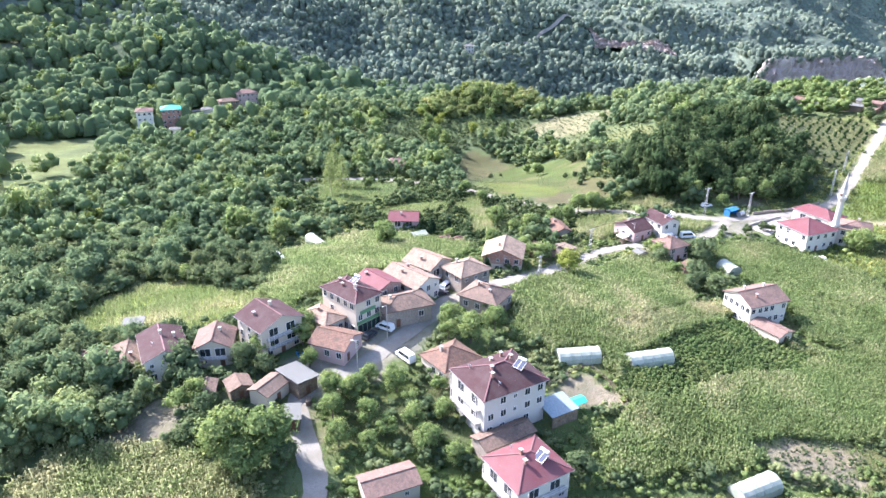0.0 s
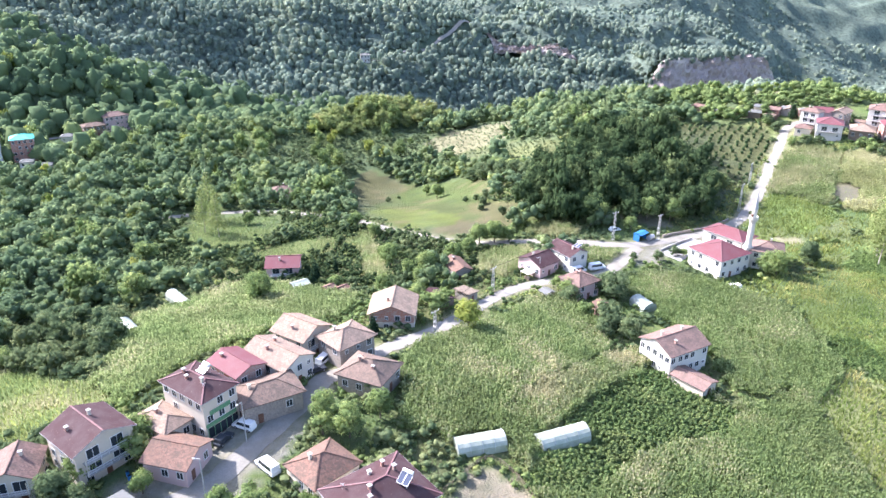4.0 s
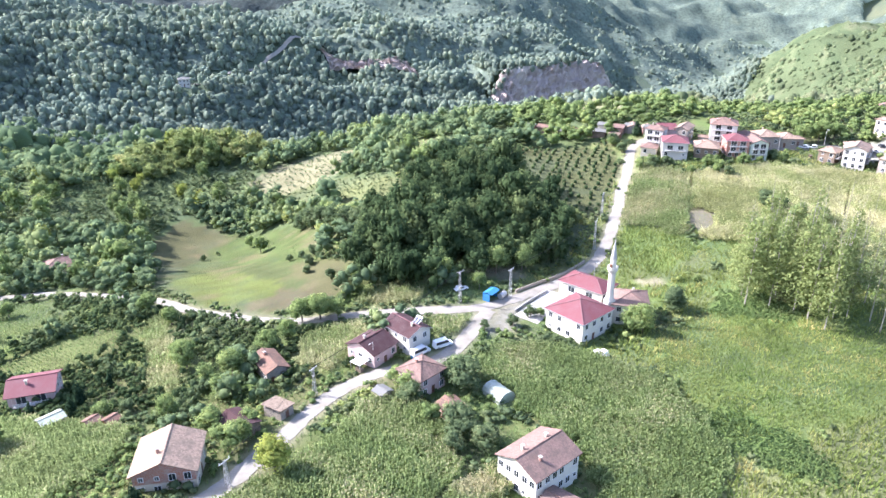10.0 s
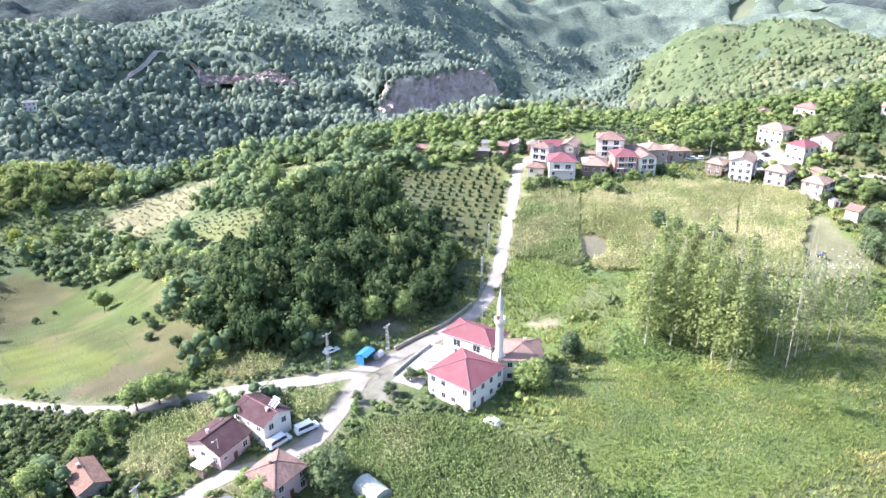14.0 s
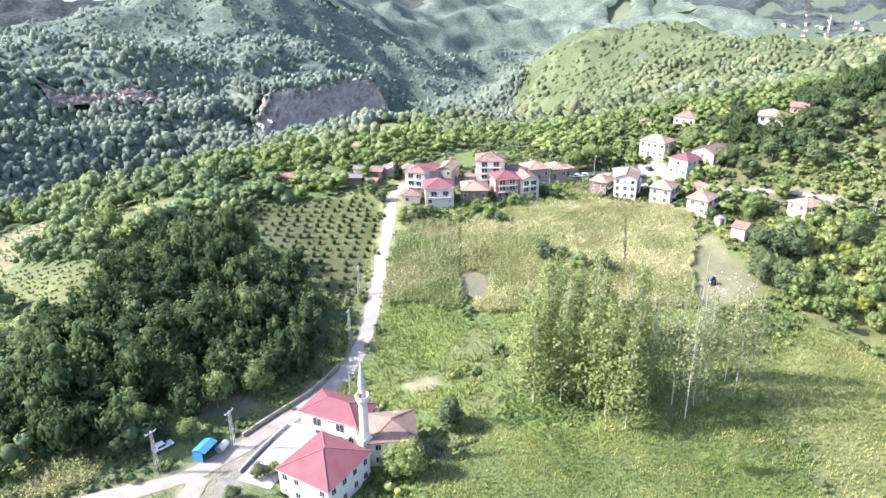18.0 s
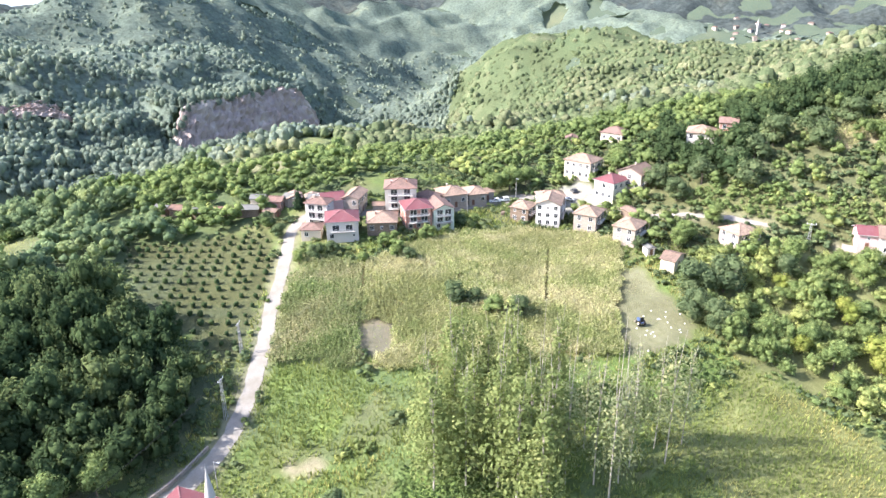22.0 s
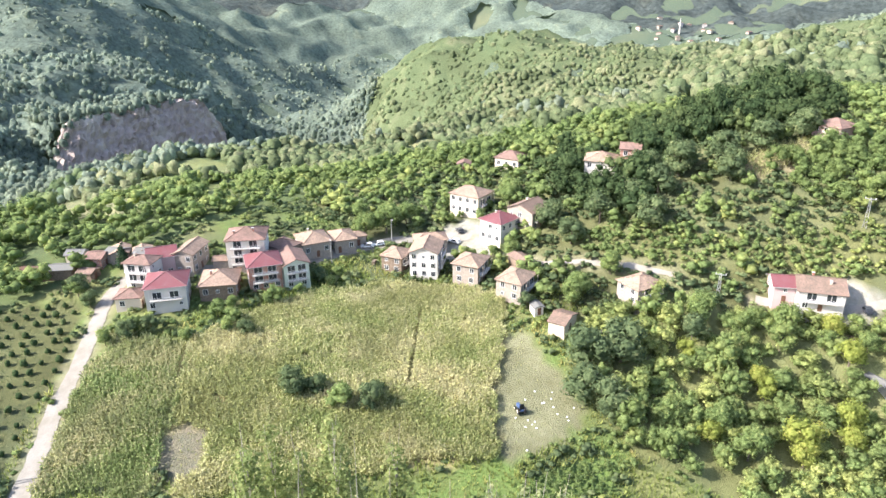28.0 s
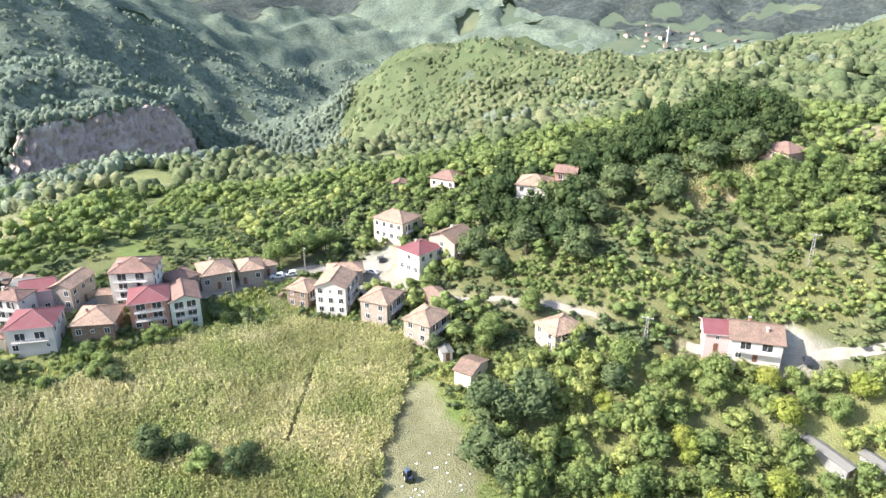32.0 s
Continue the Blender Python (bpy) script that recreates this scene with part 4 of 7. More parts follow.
def joined(name, templates, x, y, z, s, sz, tone, mat, label, category, mats=None):
    """many plants of one patch as a single object"""
    which = rng.integers(len(templates), size=len(x))
    turn = rng.uniform(0, math.tau, len(x))
    V, T, Q, TO, n = [], [], [], [], 0
    for k, (tv, tt, tq, tone0) in enumerate(templates):
        on = which == k
        m = int(on.sum())
        if not m:
            continue
        c, sn = np.cos(turn[on])[:, None], np.sin(turn[on])[:, None]
        sx = s[on][:, None]
        v = np.stack([(tv[:, 0] * c - tv[:, 1] * sn) * sx + x[on][:, None], (tv[:, 0] * sn + tv[:, 1] * c) * sx + y[on][:, None], tv[:, 2] * sz[on][:, None] + z[on][:, None]], -1)
        off = n + np.arange(m)[:, None, None] * len(tv)
        V.append(v.reshape(-1, 3))
        if len(tt):
            T.append((tt[None] + off).reshape(-1, 3))
        if len(tq):
            Q.append((tq[None] + off).reshape(-1, 4))
        TO.append((tone0[None] + tone[on][:, None]).ravel())
        n += m * len(tv)
    if not V:
        return None
    polys = ([np.concatenate(T)] if T else []) + ([np.concatenate(Q)] if Q else [])
    me = np_mesh(name, np.concatenate(V), polys, mats or [mat], np.clip(np.concatenate(TO), 0, 1), smooth=True)
    return tagged(new(name, me), label, category, kind="stuff")


HOUSE_SPOTS = []      # x, y, radius kept free of plants


def free(x, y, gap=0.6, houses=True):
    ok = road_distance(x, y) > gap
    for hx, hy, r in HOUSE_SPOTS:
        ok &= np.hypot(x - hx, y - hy) > r
    return ok


def sown(poly, step, jitter=0.45, rows=None):
    """points over a polygon, jittered; rows: bearing of planting rows in degrees"""
    p = np.array(poly, float)
    c = p.mean(0)
    r = np.hypot(*(p - c).T).max() + step
    a = np.arange(-r, r, step)
    u, v = np.meshgrid(a, a)
    u, v = u.ravel(), v.ravel()
    if rows is None:
        u, v = u + rng.uniform(-jitter, jitter, len(u)) * step, v + rng.uniform(-jitter, jitter, len(v)) * step
        b = 0.3
    else:
        u, v = u + rng.uniform(-0.12, 0.12, len(u)) * step, v + rng.uniform(-jitter, jitter, len(v)) * step
        b = radians(rows)
    x, y = c[0] + u * math.cos(b) - v * math.sin(b), c[1] + u * math.sin(b) + v * math.cos(b)
    on = inside(x + 1.5 * wobble(x, y, 6), y + 1.5 * wobble(x, y, 6, 3.0), poly)
    return x[on], y[on]


def maize_template():
    """a maize plant: stalk leaves arching out, tassel on top, one metre high"""
    n = 5
    a = rng.uniform(0, math.tau, n)
    V, tone = [], []
    for i in range(n):
        d = np.array((math.cos(a[i]), math.sin(a[i]), 0))
        w = np.array((-d[1], d[0], 0)) * 0.036
        h = 0.2 + 0.5 * i / n
        p0, p1, p2 = np.array((0, 0, h)), d * 0.26 + (0, 0, h + 0.3), d * 0.5 + (0, 0, h + 0.12)
        p2 = p2 + (0, 0, 0.12)
        V += [p0 - w * 0.6, p2 - w, p2 + w * 0.7, p1 + w * 1.6]
        tone += [0.1 + 0.3 * rng.random()] * 4
    V += [np.array(q) for q in ((-0.03, 0, 0), (0.03, 0, 0), (0.05, 0.02, 0.9), (-0.05, 0.0, 0.88))]
    V += [np.array(q) for q in ((0, -0.02, 0.85), (0.1, 0.05, 1.02), (0.0, 0.1, 1.1), (-0.1, -0.04, 1.0))]
    tone += [0.35] * 4 + [0.65] * 4
    V = np.array(V)
    return V, np.zeros((0, 3), int), np.arange(len(V)).reshape(-1, 4), np.array(tone)


def tuft_template(n, spread, height):
    V, tone = [], []
    for i in range(n):
        a = rng.uniform(0, math.tau)
        d = np.array((math.cos(a), math.sin(a), 0))
        w = np.array((-d[1], d[0], 0)) * 0.11
        o = d * rng.uniform(0, 0.3) * spread
        V += [o - w, o + w, o + d * spread * 0.5 + w * 0.3 + (0, 0, height * rng.uniform(0.6, 1)), o + d * spread * 0.5 - w * 0.3 + (0, 0, height * rng.uniform(0.6, 1))]
        tone += [rng.uniform(0.05, 0.5)] * 4
    return np.array(V), np.zeros((0, 3), int), np.arange(4 * n).reshape(-1, 4), np.array(tone)


MAIZE = [maize_template() for _ in range(6)]
TUFT = [tuft_template(4, 0.7, 1.0) for _ in range(6)]
BUSH = [crown(2, 30, 0.11, "bush", 0.85) for _ in range(6)]
SHRUB = [crown(4, 84, 0.068, "round", 0.78) for _ in range(6)]
MID_TREE = [crown(10, 340, 0.046, "round", 0.64) for _ in range(8)]
LOW_TREE = [crown(5, 92, 0.062, "round", 0.84) for _ in range(8)]
FAR_TREE = [round_crown(22) for _ in range(10)]
YOUNG_BUSH = [round_crown(12) for _ in range(6)]
SMALL_TREE = [round_crown(7) for _ in range(12)]


def field(name, poly, step, mat, h, label, rows=20.0, templates=None, category="crop", tone=0.0, gap=0.5, jitter=0.45, mottle=0.0, least=-9.0):
    x, y = sown(poly, step, jitter, rows)
    ok = free(x, y, gap)
    for p in (BEANS_MAIN, BANK, FALLOW, BROWN_MAIZE):
        if poly is not p:
            ok &= ~inside(x + wobble(x, y, 5), y, p)
    for (ax, ay), (bx, by) in FURROWS:
        k = np.clip(((x - ax) * (bx - ax) + (y - ay) * (by - ay)) / ((bx - ax) ** 2 + (by - ay) ** 2), 0, 1)
        ok &= np.hypot(x - ax - k * (bx - ax), y - ay - k * (by - ay)) > 0.45
    ok &= (wobble(x, y, 4.5, 6.0) > -1.15) & (wobble(x, y, 11, 5.0) > least)
    x, y = x[ok], y[ok]
    s = h * rng.uniform(0.8, 1.15, len(x)) * (1 + 0.12 * wobble(x, y, 9, 2.0))
    b = radians(rows or 0.0)
    bed = np.sin((x * math.cos(b) + y * math.sin(b)) / 3.1 + 0.7 * wobble(x, y, 30, 4.0))
    to = tone + 0.13 * bed + 0.34 * wobble(x, y, 22, 1.0) + (0.12 + 0.5 * mottle) * wobble(x, y, 5, 8.0) + mottle * wobble(x, y, 13, 3.0) + 0.06 * rng.standard_normal(len(x))
    return joined(name, templates or MAIZE, x, y, land(x, y) - 0.05, s * (0.72 if templates is None else 1.0), s, to, mat, label, category)


def sow_fields():
    field("maize_field", MAIZE_MAIN, 0.6, L_CORN, 2.3, "tall green maize field with tassels between the houses", 35, tone=-0.02)
    field("maize_field", MAIZE_EAST, 0.62, L_CORN, 2.3, "tall green maize field beside the mosque", 110, tone=-0.04)
    field("maize_field", MAIZE_BACK, 0.66, L_CORN, 2.3, "pale green maize field behind the old houses", 40, tone=-0.08)
    field("maize_field", MAIZE_FRONT, 0.72, L_CORN, 2.2, "maize field at the edge of the village", 0, tone=0.2)
    field("vine_patch", VINE, 0.8, L_CORN, 1.3, "sunlit yellow-green vine and bean patch", None, TUFT, tone=0.2, mottle=0.15)
    field("ripe_maize_field", MAIZE_RIPE, 0.54, L_DRYCORN, 2.0, "ripening yellow maize field below the upper village", 55, tone=0.28, mottle=0.14)
    field("maize_strip", MAIZE_STRIP, 0.72, L_CORN, 2.2, "green maize strip along the gravel road", 50, tone=0.42)
    field("bean_field", BEANS_MAIN, 0.95, L_LEAFY, 1.7, "dark green leafy bean rows between the plastic tunnels", 45, BUSH, tone=0.3, mottle=0.15)
    field("maize_strip", BROWN_MAIZE, 0.62, L_CORN, 2.2, "brown-tinged ripening maize beside the bean rows", 35, tone=0.3)
    field("fallow_weeds", FALLOW, 1.5, L_GRASS, 0.5, "thin weeds on a bare fallow plot", None, TUFT, tone=0.3)
    field("bank_weeds", BANK, 1.6, L_DARK, 1.2, "low weeds on the bare earth bank", None, BUSH, tone=0.1)
    field("young_slope_bushes", YOUNG_SLOPE, 3.4, L_DARK, 1.8, "young bushes dotted over the grassy slope", 30, BUSH, tone=0.2)
    field("pale_grass", PALE_GRASS, 1.6, L_GRASS, 0.6, "pale grass behind the orchard", None, TUFT, tone=0.2)
    field("dry_hill_scrub", DRY_HILL, 3.6, L_WOOD, 1.5, "scattered low bushes on the dry hillside", None, BUSH, tone=0.2)
    field("low_grass", ROUGH_LOW, 0.95, L_GRASS, 1.0, "tall pale grass at the foot of the slope", None, TUFT, tone=0.3)
    field("weedy_field", LOW_EAST, 0.95, L_GRASS, 1.3, "tall weedy grass turning brown beside the maize", None, TUFT, tone=0.1, mottle=0.3)
    field("bean_field", BEANS, 0.9, L_LEAFY, 1.2, "dark green leafy bean rows", 20, BUSH)
    field("bean_field", LEAFY_EAST, 1.0, L_LEAFY, 1.3, "dark green leafy crop rows under the poplars", 60, BUSH)
    field("bean_field", LEAFY_LOW, 1.1, L_LEAFY, 1.4, "leafy low crop rows", 60, BUSH)
    field("grass_strip", STRIP_LOW, 0.9, L_GRASS, 1.2, "bright long grass strip", None, TUFT, tone=0.15)
    field("pasture_grass", PASTURE, 0.75, L_GRASS, 0.9, "long uneven pasture grass", None, TUFT, tone=0.04, mottle=0.34)
    field("pasture_weeds", PASTURE, 1.5, L_DARK, 0.9, "dark weeds and brambles in the pasture", None, BUSH, "weeds", tone=0.1, least=0.35)
    field("meadow_grass", MEADOW, 1.9, L_MEADOW, 0.45, "short meadow grass with dry patches", None, TUFT)
    field("stubble", STUBBLE, 1.3, L_GRASS, 0.3, "thin stubble and weeds on bare earth", None, TUFT, tone=0.4)
    field("maize_plot", ISLAND, 0.7, L_CORN, 2.0, "small maize plot between the lanes", 60, tone=0.3)
    field("maize_plot", ROADSIDE_PLOT, 0.7, L_CORN, 2.0, "small maize plot above the road", 60, tone=0.35)
    field("maize_plot", GARDEN_PLOTS[0], 0.8, L_CORN, 1.8, "narrow pale maize plot in the gardens", 90, tone=0.3)
    field("maize_plot", GARDEN_PLOTS[1], 0.8, L_CORN, 2.1, "maize plot behind the roadside houses", 30, tone=0.3)
    for plot in GARDEN_PLOTS[2:]:
        field("garden_crop", plot, 1.1, L_LEAFY, 0.9, "low leafy rows and grass in a garden plot", 35, TUFT, tone=0.35, mottle=0.2)
    field("dry_maize_field", FAR_CLEARINGS[3], 1.1, L_DRYCORN, 2.0, "dry maize patch on the slope", 20, tone=0.35)
    field("orchard_grass", ORCHARD, 1.4, L_MEADOW, 0.5, "grass between the young hazel rows", None, TUFT)
    field("young_orchard_bushes", ORCHARD, 4.1, L_HILLWOOD, 1.7, "rows of young hazel bushes", 48, YOUNG_BUSH, "orchard", jitter=0.22)


def grow_woods():
    """every piece of land that is no field, road or yard carries its wood or scrub"""
    field_polys = [p for p, _ in GROUND]

    def spots(x0, x1, y0, y1, step, gap=0.7):
        x, y = np.meshgrid(np.arange(x0, x1, step), np.arange(y0, y1, step))
        x, y = x.ravel() + rng.uniform(-0.5, 0.5, x.size) * step, y.ravel() + rng.uniform(-0.5, 0.5, y.size) * step
        ok = free(x, y, gap)
        for p in field_polys:
            ok &= ~inside(x, y, p)
        return x[ok], y[ok]

    def clear_of_trees(x, y):
        ok = np.ones(len(x), bool)
        for tx, ty, r in taken:
            ok &= np.hypot(x - tx, y - ty) > r
        return ok

    def grow(name, templates, x, y, h, wide, mat, label, tone=0.0, spread=0.3, category="trees"):
        if not len(x):
            return
        g = np.clip(np.exp(0.2 * rng.standard_normal(len(x))), 0.55, 1.5)
        s = h * wide * g * rng.uniform(0.85, 1.15, len(x))
        sz = h * g ** 0.8 * rng.uniform(0.8, 1.2, len(x)) * (1 + 0.2 * wobble(x, y, 30, 3.0))
        # beyond 330 m a broad tone swing paints sunlit and shaded ridges
        to = tone + 0.25 * np.clip(wobble(x, y, 170, 7.0), -1, 1) * (np.hypot(x - 130, y - 220) > 330) + spread * wobble(x, y, 45, 2.0) * 0.6 + spread * rng.standard_normal(len(x)) * 0.6
        joined(name, templates, x, y, far_land(x, y) - 0.25 * h * 0.3, s, sz, to, mat, label, category)

    # wooded hill above the road
    x, y = sown(WOOD_HILL, 4.7)
    ok = free(x, y, 3.0) & clear_of_trees(x, y) & ~inside(x, y, YOUNG_SLOPE)
    grow("hill_wood", MID_TREE, x[ok], y[ok], 13.0, 0.66, L_HILLWOOD, "dense dark broadleaf wood on a hill, shade put into its colour", 0.08, 0.5)
    # low scrub between the meadow and the knoll
    x, y = sown(SCRUB_BELT, 3.0)
    ok = free(x, y, 1.5) & ~inside(x, y, MEADOW) & (wobble(x, y, 16, 2.0) > -0.9)
    grow("scrub", SHRUB, x[ok], y[ok], 2.6, 1.2, L_DARK, "low hazel scrub behind the meadow", 0.05, 0.35, "bushes")
    # hedges between the open garden plots
    x, y = sown(OPEN_GARDENS, 2.6)
    hedge = np.abs(wobble(x, y, 34, 4.0)) < 0.16
    ok = free(x, y, 1.2) & hedge
    for plot in GARDEN_PLOTS:
        ok &= ~inside(x, y, plot)
    grow("hedge_bushes", SHRUB, x[ok], y[ok], 3.4, 1.1, L_DARK, "dark bushy hedges between garden plots", 0.1, 0.35, "bushes")
    # sunlit knoll behind the meadow; part of its sunlight is in the light poplar green
    x, y = sown(KNOLL, 5.6)
    ok = free(x, y, 2.0) & ~inside(x, y, DRY_HILL)
    grow("knoll_wood", MID_TREE, x[ok], y[ok], 11.0, 0.85, L_POPLAR, "light green broadleaf wood on a round knoll", 0.1, 0.3)
    # mixed orchard wood on the eastern side
    x, y = sown(WOOD_EAST, 3.7)
    ok = free(x, y, 2.5) & clear_of_trees(x, y) & (wobble(x, y, 11, 5.0) > -0.95)
    grow("orchard_wood", MID_TREE, x[ok], y[ok], 5.6, 1.1, L_GARDEN, "mixed green and yellowing orchard wood", 0.2, 0.34)
    x, y = sown(HAZEL, 2.2)
    ok = free(x, y, 1.5)
    grow("hazel_bushes", SHRUB, x[ok], y[ok], 3.0, 1.15, L_GARDEN, "dense hazel bushes on the slope", 0.1, 0.35, "bushes")
    # scrub and garden bushes between the houses
    x, y = spots(-130, 300, 80, 345, 2.6)
    ok = (np.hypot(x - 130, y - 220) < 215) & clear_of_trees(x, y)
    for p in (WOOD_HILL, WOOD_EAST, HAZEL, KNOLL, GREEN_BELT, *DARK_BELTS):
        ok &= ~inside(x, y, p)
    x, y = x[ok], y[ok]
    open_land = (x > 120) & (x < 245) & (y < 262)
    thick = wobble(x, y, 17, 3.0) > np.where(open_land, 0.15, np.where((y > 212) & (y < 300) & (x > -50) & (x < 90), -0.75, np.where((x < -25) | (y < 130), -0.95, -0.6)))
    x, y = x[thick], y[thick]
    inner = inside(x, y, OPEN_GARDENS)
    grow("garden_scrub", SHRUB, x[inner], y[inner], 2.9, 1.1, L_HILLWOOD, "dark hazel bushes between the garden plots", 0.25, 0.35, "bushes")
    x, y = x[~inner], y[~inner]
    k = (wobble(x, y, 12, 9.0) > 0.1) & (x > -40)
    near_scrub = (y < 150) & (x > -115) & ~k & (rng.random(len(x)) < 0.6)
    grow("scrub", SHRUB, x[near_scrub], y[near_scrub], 3.5, 1.25, L_DARK, "tangled grey-green scrub and hazel bushes by the village", 0.2, 0.5, "bushes")
    k |= near_scrub
    grow("scrub", BUSH, x[~k], y[~k], 2.2, 1.5, L_DARK, "tangled low scrub and brambles", 0.08, 0.45, "bushes")
    k &= ~near_scrub
    grow("garden_bushes", BUSH, x[k], y[k], 2.0, 1.5, L_GARDEN, "bright green garden bushes and vines", 0.05, 0.45, "bushes")
    x, y = spots(120, 300, 165, 300, 1.1)
    ok = (np.hypot(x - 130, y - 220) < 215)
    for p in (WOOD_HILL, WOOD_EAST, HAZEL, KNOLL, GREEN_BELT, *DARK_BELTS):
        ok &= ~inside(x, y, p)
    x, y = x[ok], y[ok]
    s = 1.0 * rng.uniform(0.5, 1.4, len(x)) * (1 + 0.4 * wobble(x, y, 9, 4.0))
    joined("rough_grass", TUFT, x, y, land(x, y) - 0.03, s * 1.2, s, 0.15 + 0.4 * wobble(x, y, 12), L_GRASS, "tall rough grass and weeds below the villages", "grass")
    x, y = spots(-110, 120, 85, 300, 1.5)
    ok = (np.hypot(x - 130, y - 220) < 215) & ~inside(x, y, WOOD_HILL)
    x, y = x[ok], y[ok]
    s = 0.8 * rng.uniform(0.5, 1.4, len(x))
    joined("rough_grass", TUFT, x, y, land(x, y) - 0.03, s * 1.4, s, 0.1 + 0.35 * wobble(x, y, 12), L_LEAFY, "rough grass between the gardens", "grass")
    # dark belts of tall trees and a lighter thicket on the eastern slope
    for poly in DARK_BELTS:
        x, y = sown(poly, 4.6)
        ok = free(x, y, 2.5)
        grow("belt_wood", MID_TREE, x[ok], y[ok], 9.5, 0.88, L_HILLWOOD, "belt of tall dark broadleaf trees on the slope", 0.12, 0.3)
    x, y = sown(GREEN_BELT, 3.6)
    ok = free(x, y, 2.0)
    grow("thicket", MID_TREE, x[ok], y[ok], 6.0, 1.05, L_GARDEN, "dense green thicket on the slope", -0.05, 0.3)
    # undergrowth of the eastern slopes
    x, y = spots(285, 400, 140, 330, 2.4, 0.2)
    ok = clear_of_trees(x, y) & (wobble(x, y, 15, 8.0) > -1.1)
    grow("undergrowth", BUSH, x[ok], y[ok], 2.4, 1.5, L_DARK, "brushy undergrowth on the slope", 0.15, 0.45, "bushes")
    # trees among the scrub, west and north of the houses
    x, y = spots(-130, 100, 95, 345, 5.4, 3.5)
    ok = clear_of_trees(x, y) & ~inside(x, y, WOOD_HILL)
    far_side = (x < -45) | (y > 225)
    ok &= np.where(far_side, wobble(x, y, 25, 1.0) > -0.6, wobble(x, y, 25, 1.0) > 0.8)
    ok &= ~((y > 225) & (y < 300) & (x > -55) & (x < 80) & (wobble(x, y, 25, 1.0) < -0.05))
    ok &= ~inside(x, y, OPEN_GARDENS) | (rng.random(len(x)) < 0.16)
    ok &= ~inside(x, y, SCRUB_BELT)
    x, y = x[ok], y[ok]
    near_west = (x < -45) & (y < 215)
    grow("valley_trees", MID_TREE, x[near_west], y[near_west], 6.5, 1.05, L_DARK, "bushy grey-green trees west of the village", 0.15, 0.4)
    x, y = x[~near_west], y[~near_west]
    grow("valley_trees", LOW_TREE, x, y, 6.8, 1.1, L_WOOD, "rounded valley trees and hedges", 0.1, 0.4)
    x, y = spots(-330, 140, 235, 560, 21.0, 4.0)
    ok = clear_of_trees(x, y) & ~inside(x, y, WOOD_HILL) & ~((y < 310) & (x > -50)) & (x > -45 - 0.75 * (y - 60))
    x, y = x[ok], y[ok]
    pick = rng.random(len(x)) < 0.25
    grow("tall_valley_trees", MID_TREE, x[~pick], y[~pick], 11.0, 0.85, L_GARDEN, "taller light green trees above the valley woods", 0.0, 0.4)
    grow("turning_valley_trees", MID_TREE, x[pick], y[pick], 9.5, 0.85, L_YELLOW, "yellow-green trees above the valley woods", -0.1, 0.3)
    # slopes round the villages: near slopes with fuller trees, then plainer ones
    x, y = spots(-420, 620, 90, 620, 5.6, 3.0)
    away = np.hypot(x - 130, y - 220)
    ring = (x > -45 - 0.75 * (y - 60)) & (y > 95 + 0.1 * np.maximum(0, x - 100))
    ring &= ~((x < 288) & (y < 345) & (away < 215) & (x > -130))
    for p in (WOOD_HILL, WOOD_EAST, HAZEL, KNOLL, GREEN_BELT, *DARK_BELTS):
        ring &= ~inside(x, y, p)
    ring &= clear_of_trees(x, y) & (wobble(x, y, 28, 6.0) > -0.85) & ~inside(x, y, SCRUB_BELT)
    ring &= ~inside(x, y, OPEN_GARDENS) | (rng.random(len(x)) < 0.16)
    thin = rng.random(len(x))
    ring &= thin < np.where(away < 240, 1.0, np.where(away < 330, 0.8, 0.7))
    x, y, away = x[ring], y[ring], away[ring]
    sunny = (x > 180) & (y < 0.9 * x + 330)
    close = (away < 330) | (np.hypot(x - 20, y - 60) < 330)
    east = (x > 270) & (away < 235)
    grow("slope_woods", LOW_TREE, x[sunny & east], y[sunny & east], 4.8, 1.3, L_GARDEN, "light green orchard bushes and trees on the village slopes", 0.0, 0.3)
    k = sunny & close & ~east
    grow("slope_woods", LOW_TREE, x[k], y[k], 6.6, 1.2, L_GARDEN, "sunlit light green woods on the slopes", 0.0, 0.28)
    # farther sunny slopes take L_SUNNY, which carries sunlight in its colour
    k = sunny & ~close
    grow("slope_woods", FAR_TREE, x[k], y[k], 7.2, 1.1, L_SUNNY, "pale green woods on the farther slopes, sunlight put into the colour", 0.1, 0.4)
    k = ~sunny & close & (np.hypot(x, y - 40) < 215)
    grow("valley_woods", MID_TREE, x[k], y[k], 8.5, 0.98, L_WOOD, "broadleaf woods at the edge of the valley", 0.1, 0.4)
    k = ~sunny & close & ~k
    grow("valley_woods", LOW_TREE, x[k], y[k], 9.5, 0.98, L_WOOD, "dense broadleaf woods in the valley", 0.1, 0.45)
    k = ~sunny & ~close
    grow("valley_woods", FAR_TREE, x[k], y[k], 10.0, 0.95, L_WOOD, "dense broadleaf woods beyond the valley", 0.15, 0.45)
    x, y = spots(-90, 330, 40, 92, 6.5)
    ok = wobble(x, y, 40, 3.0) > -0.5
    grow("slope_woods", LOW_TREE, x[ok], y[ok], 7.0, 1.0, L_WOOD, "scattered trees on the slope below the village", 0.1, 0.4)
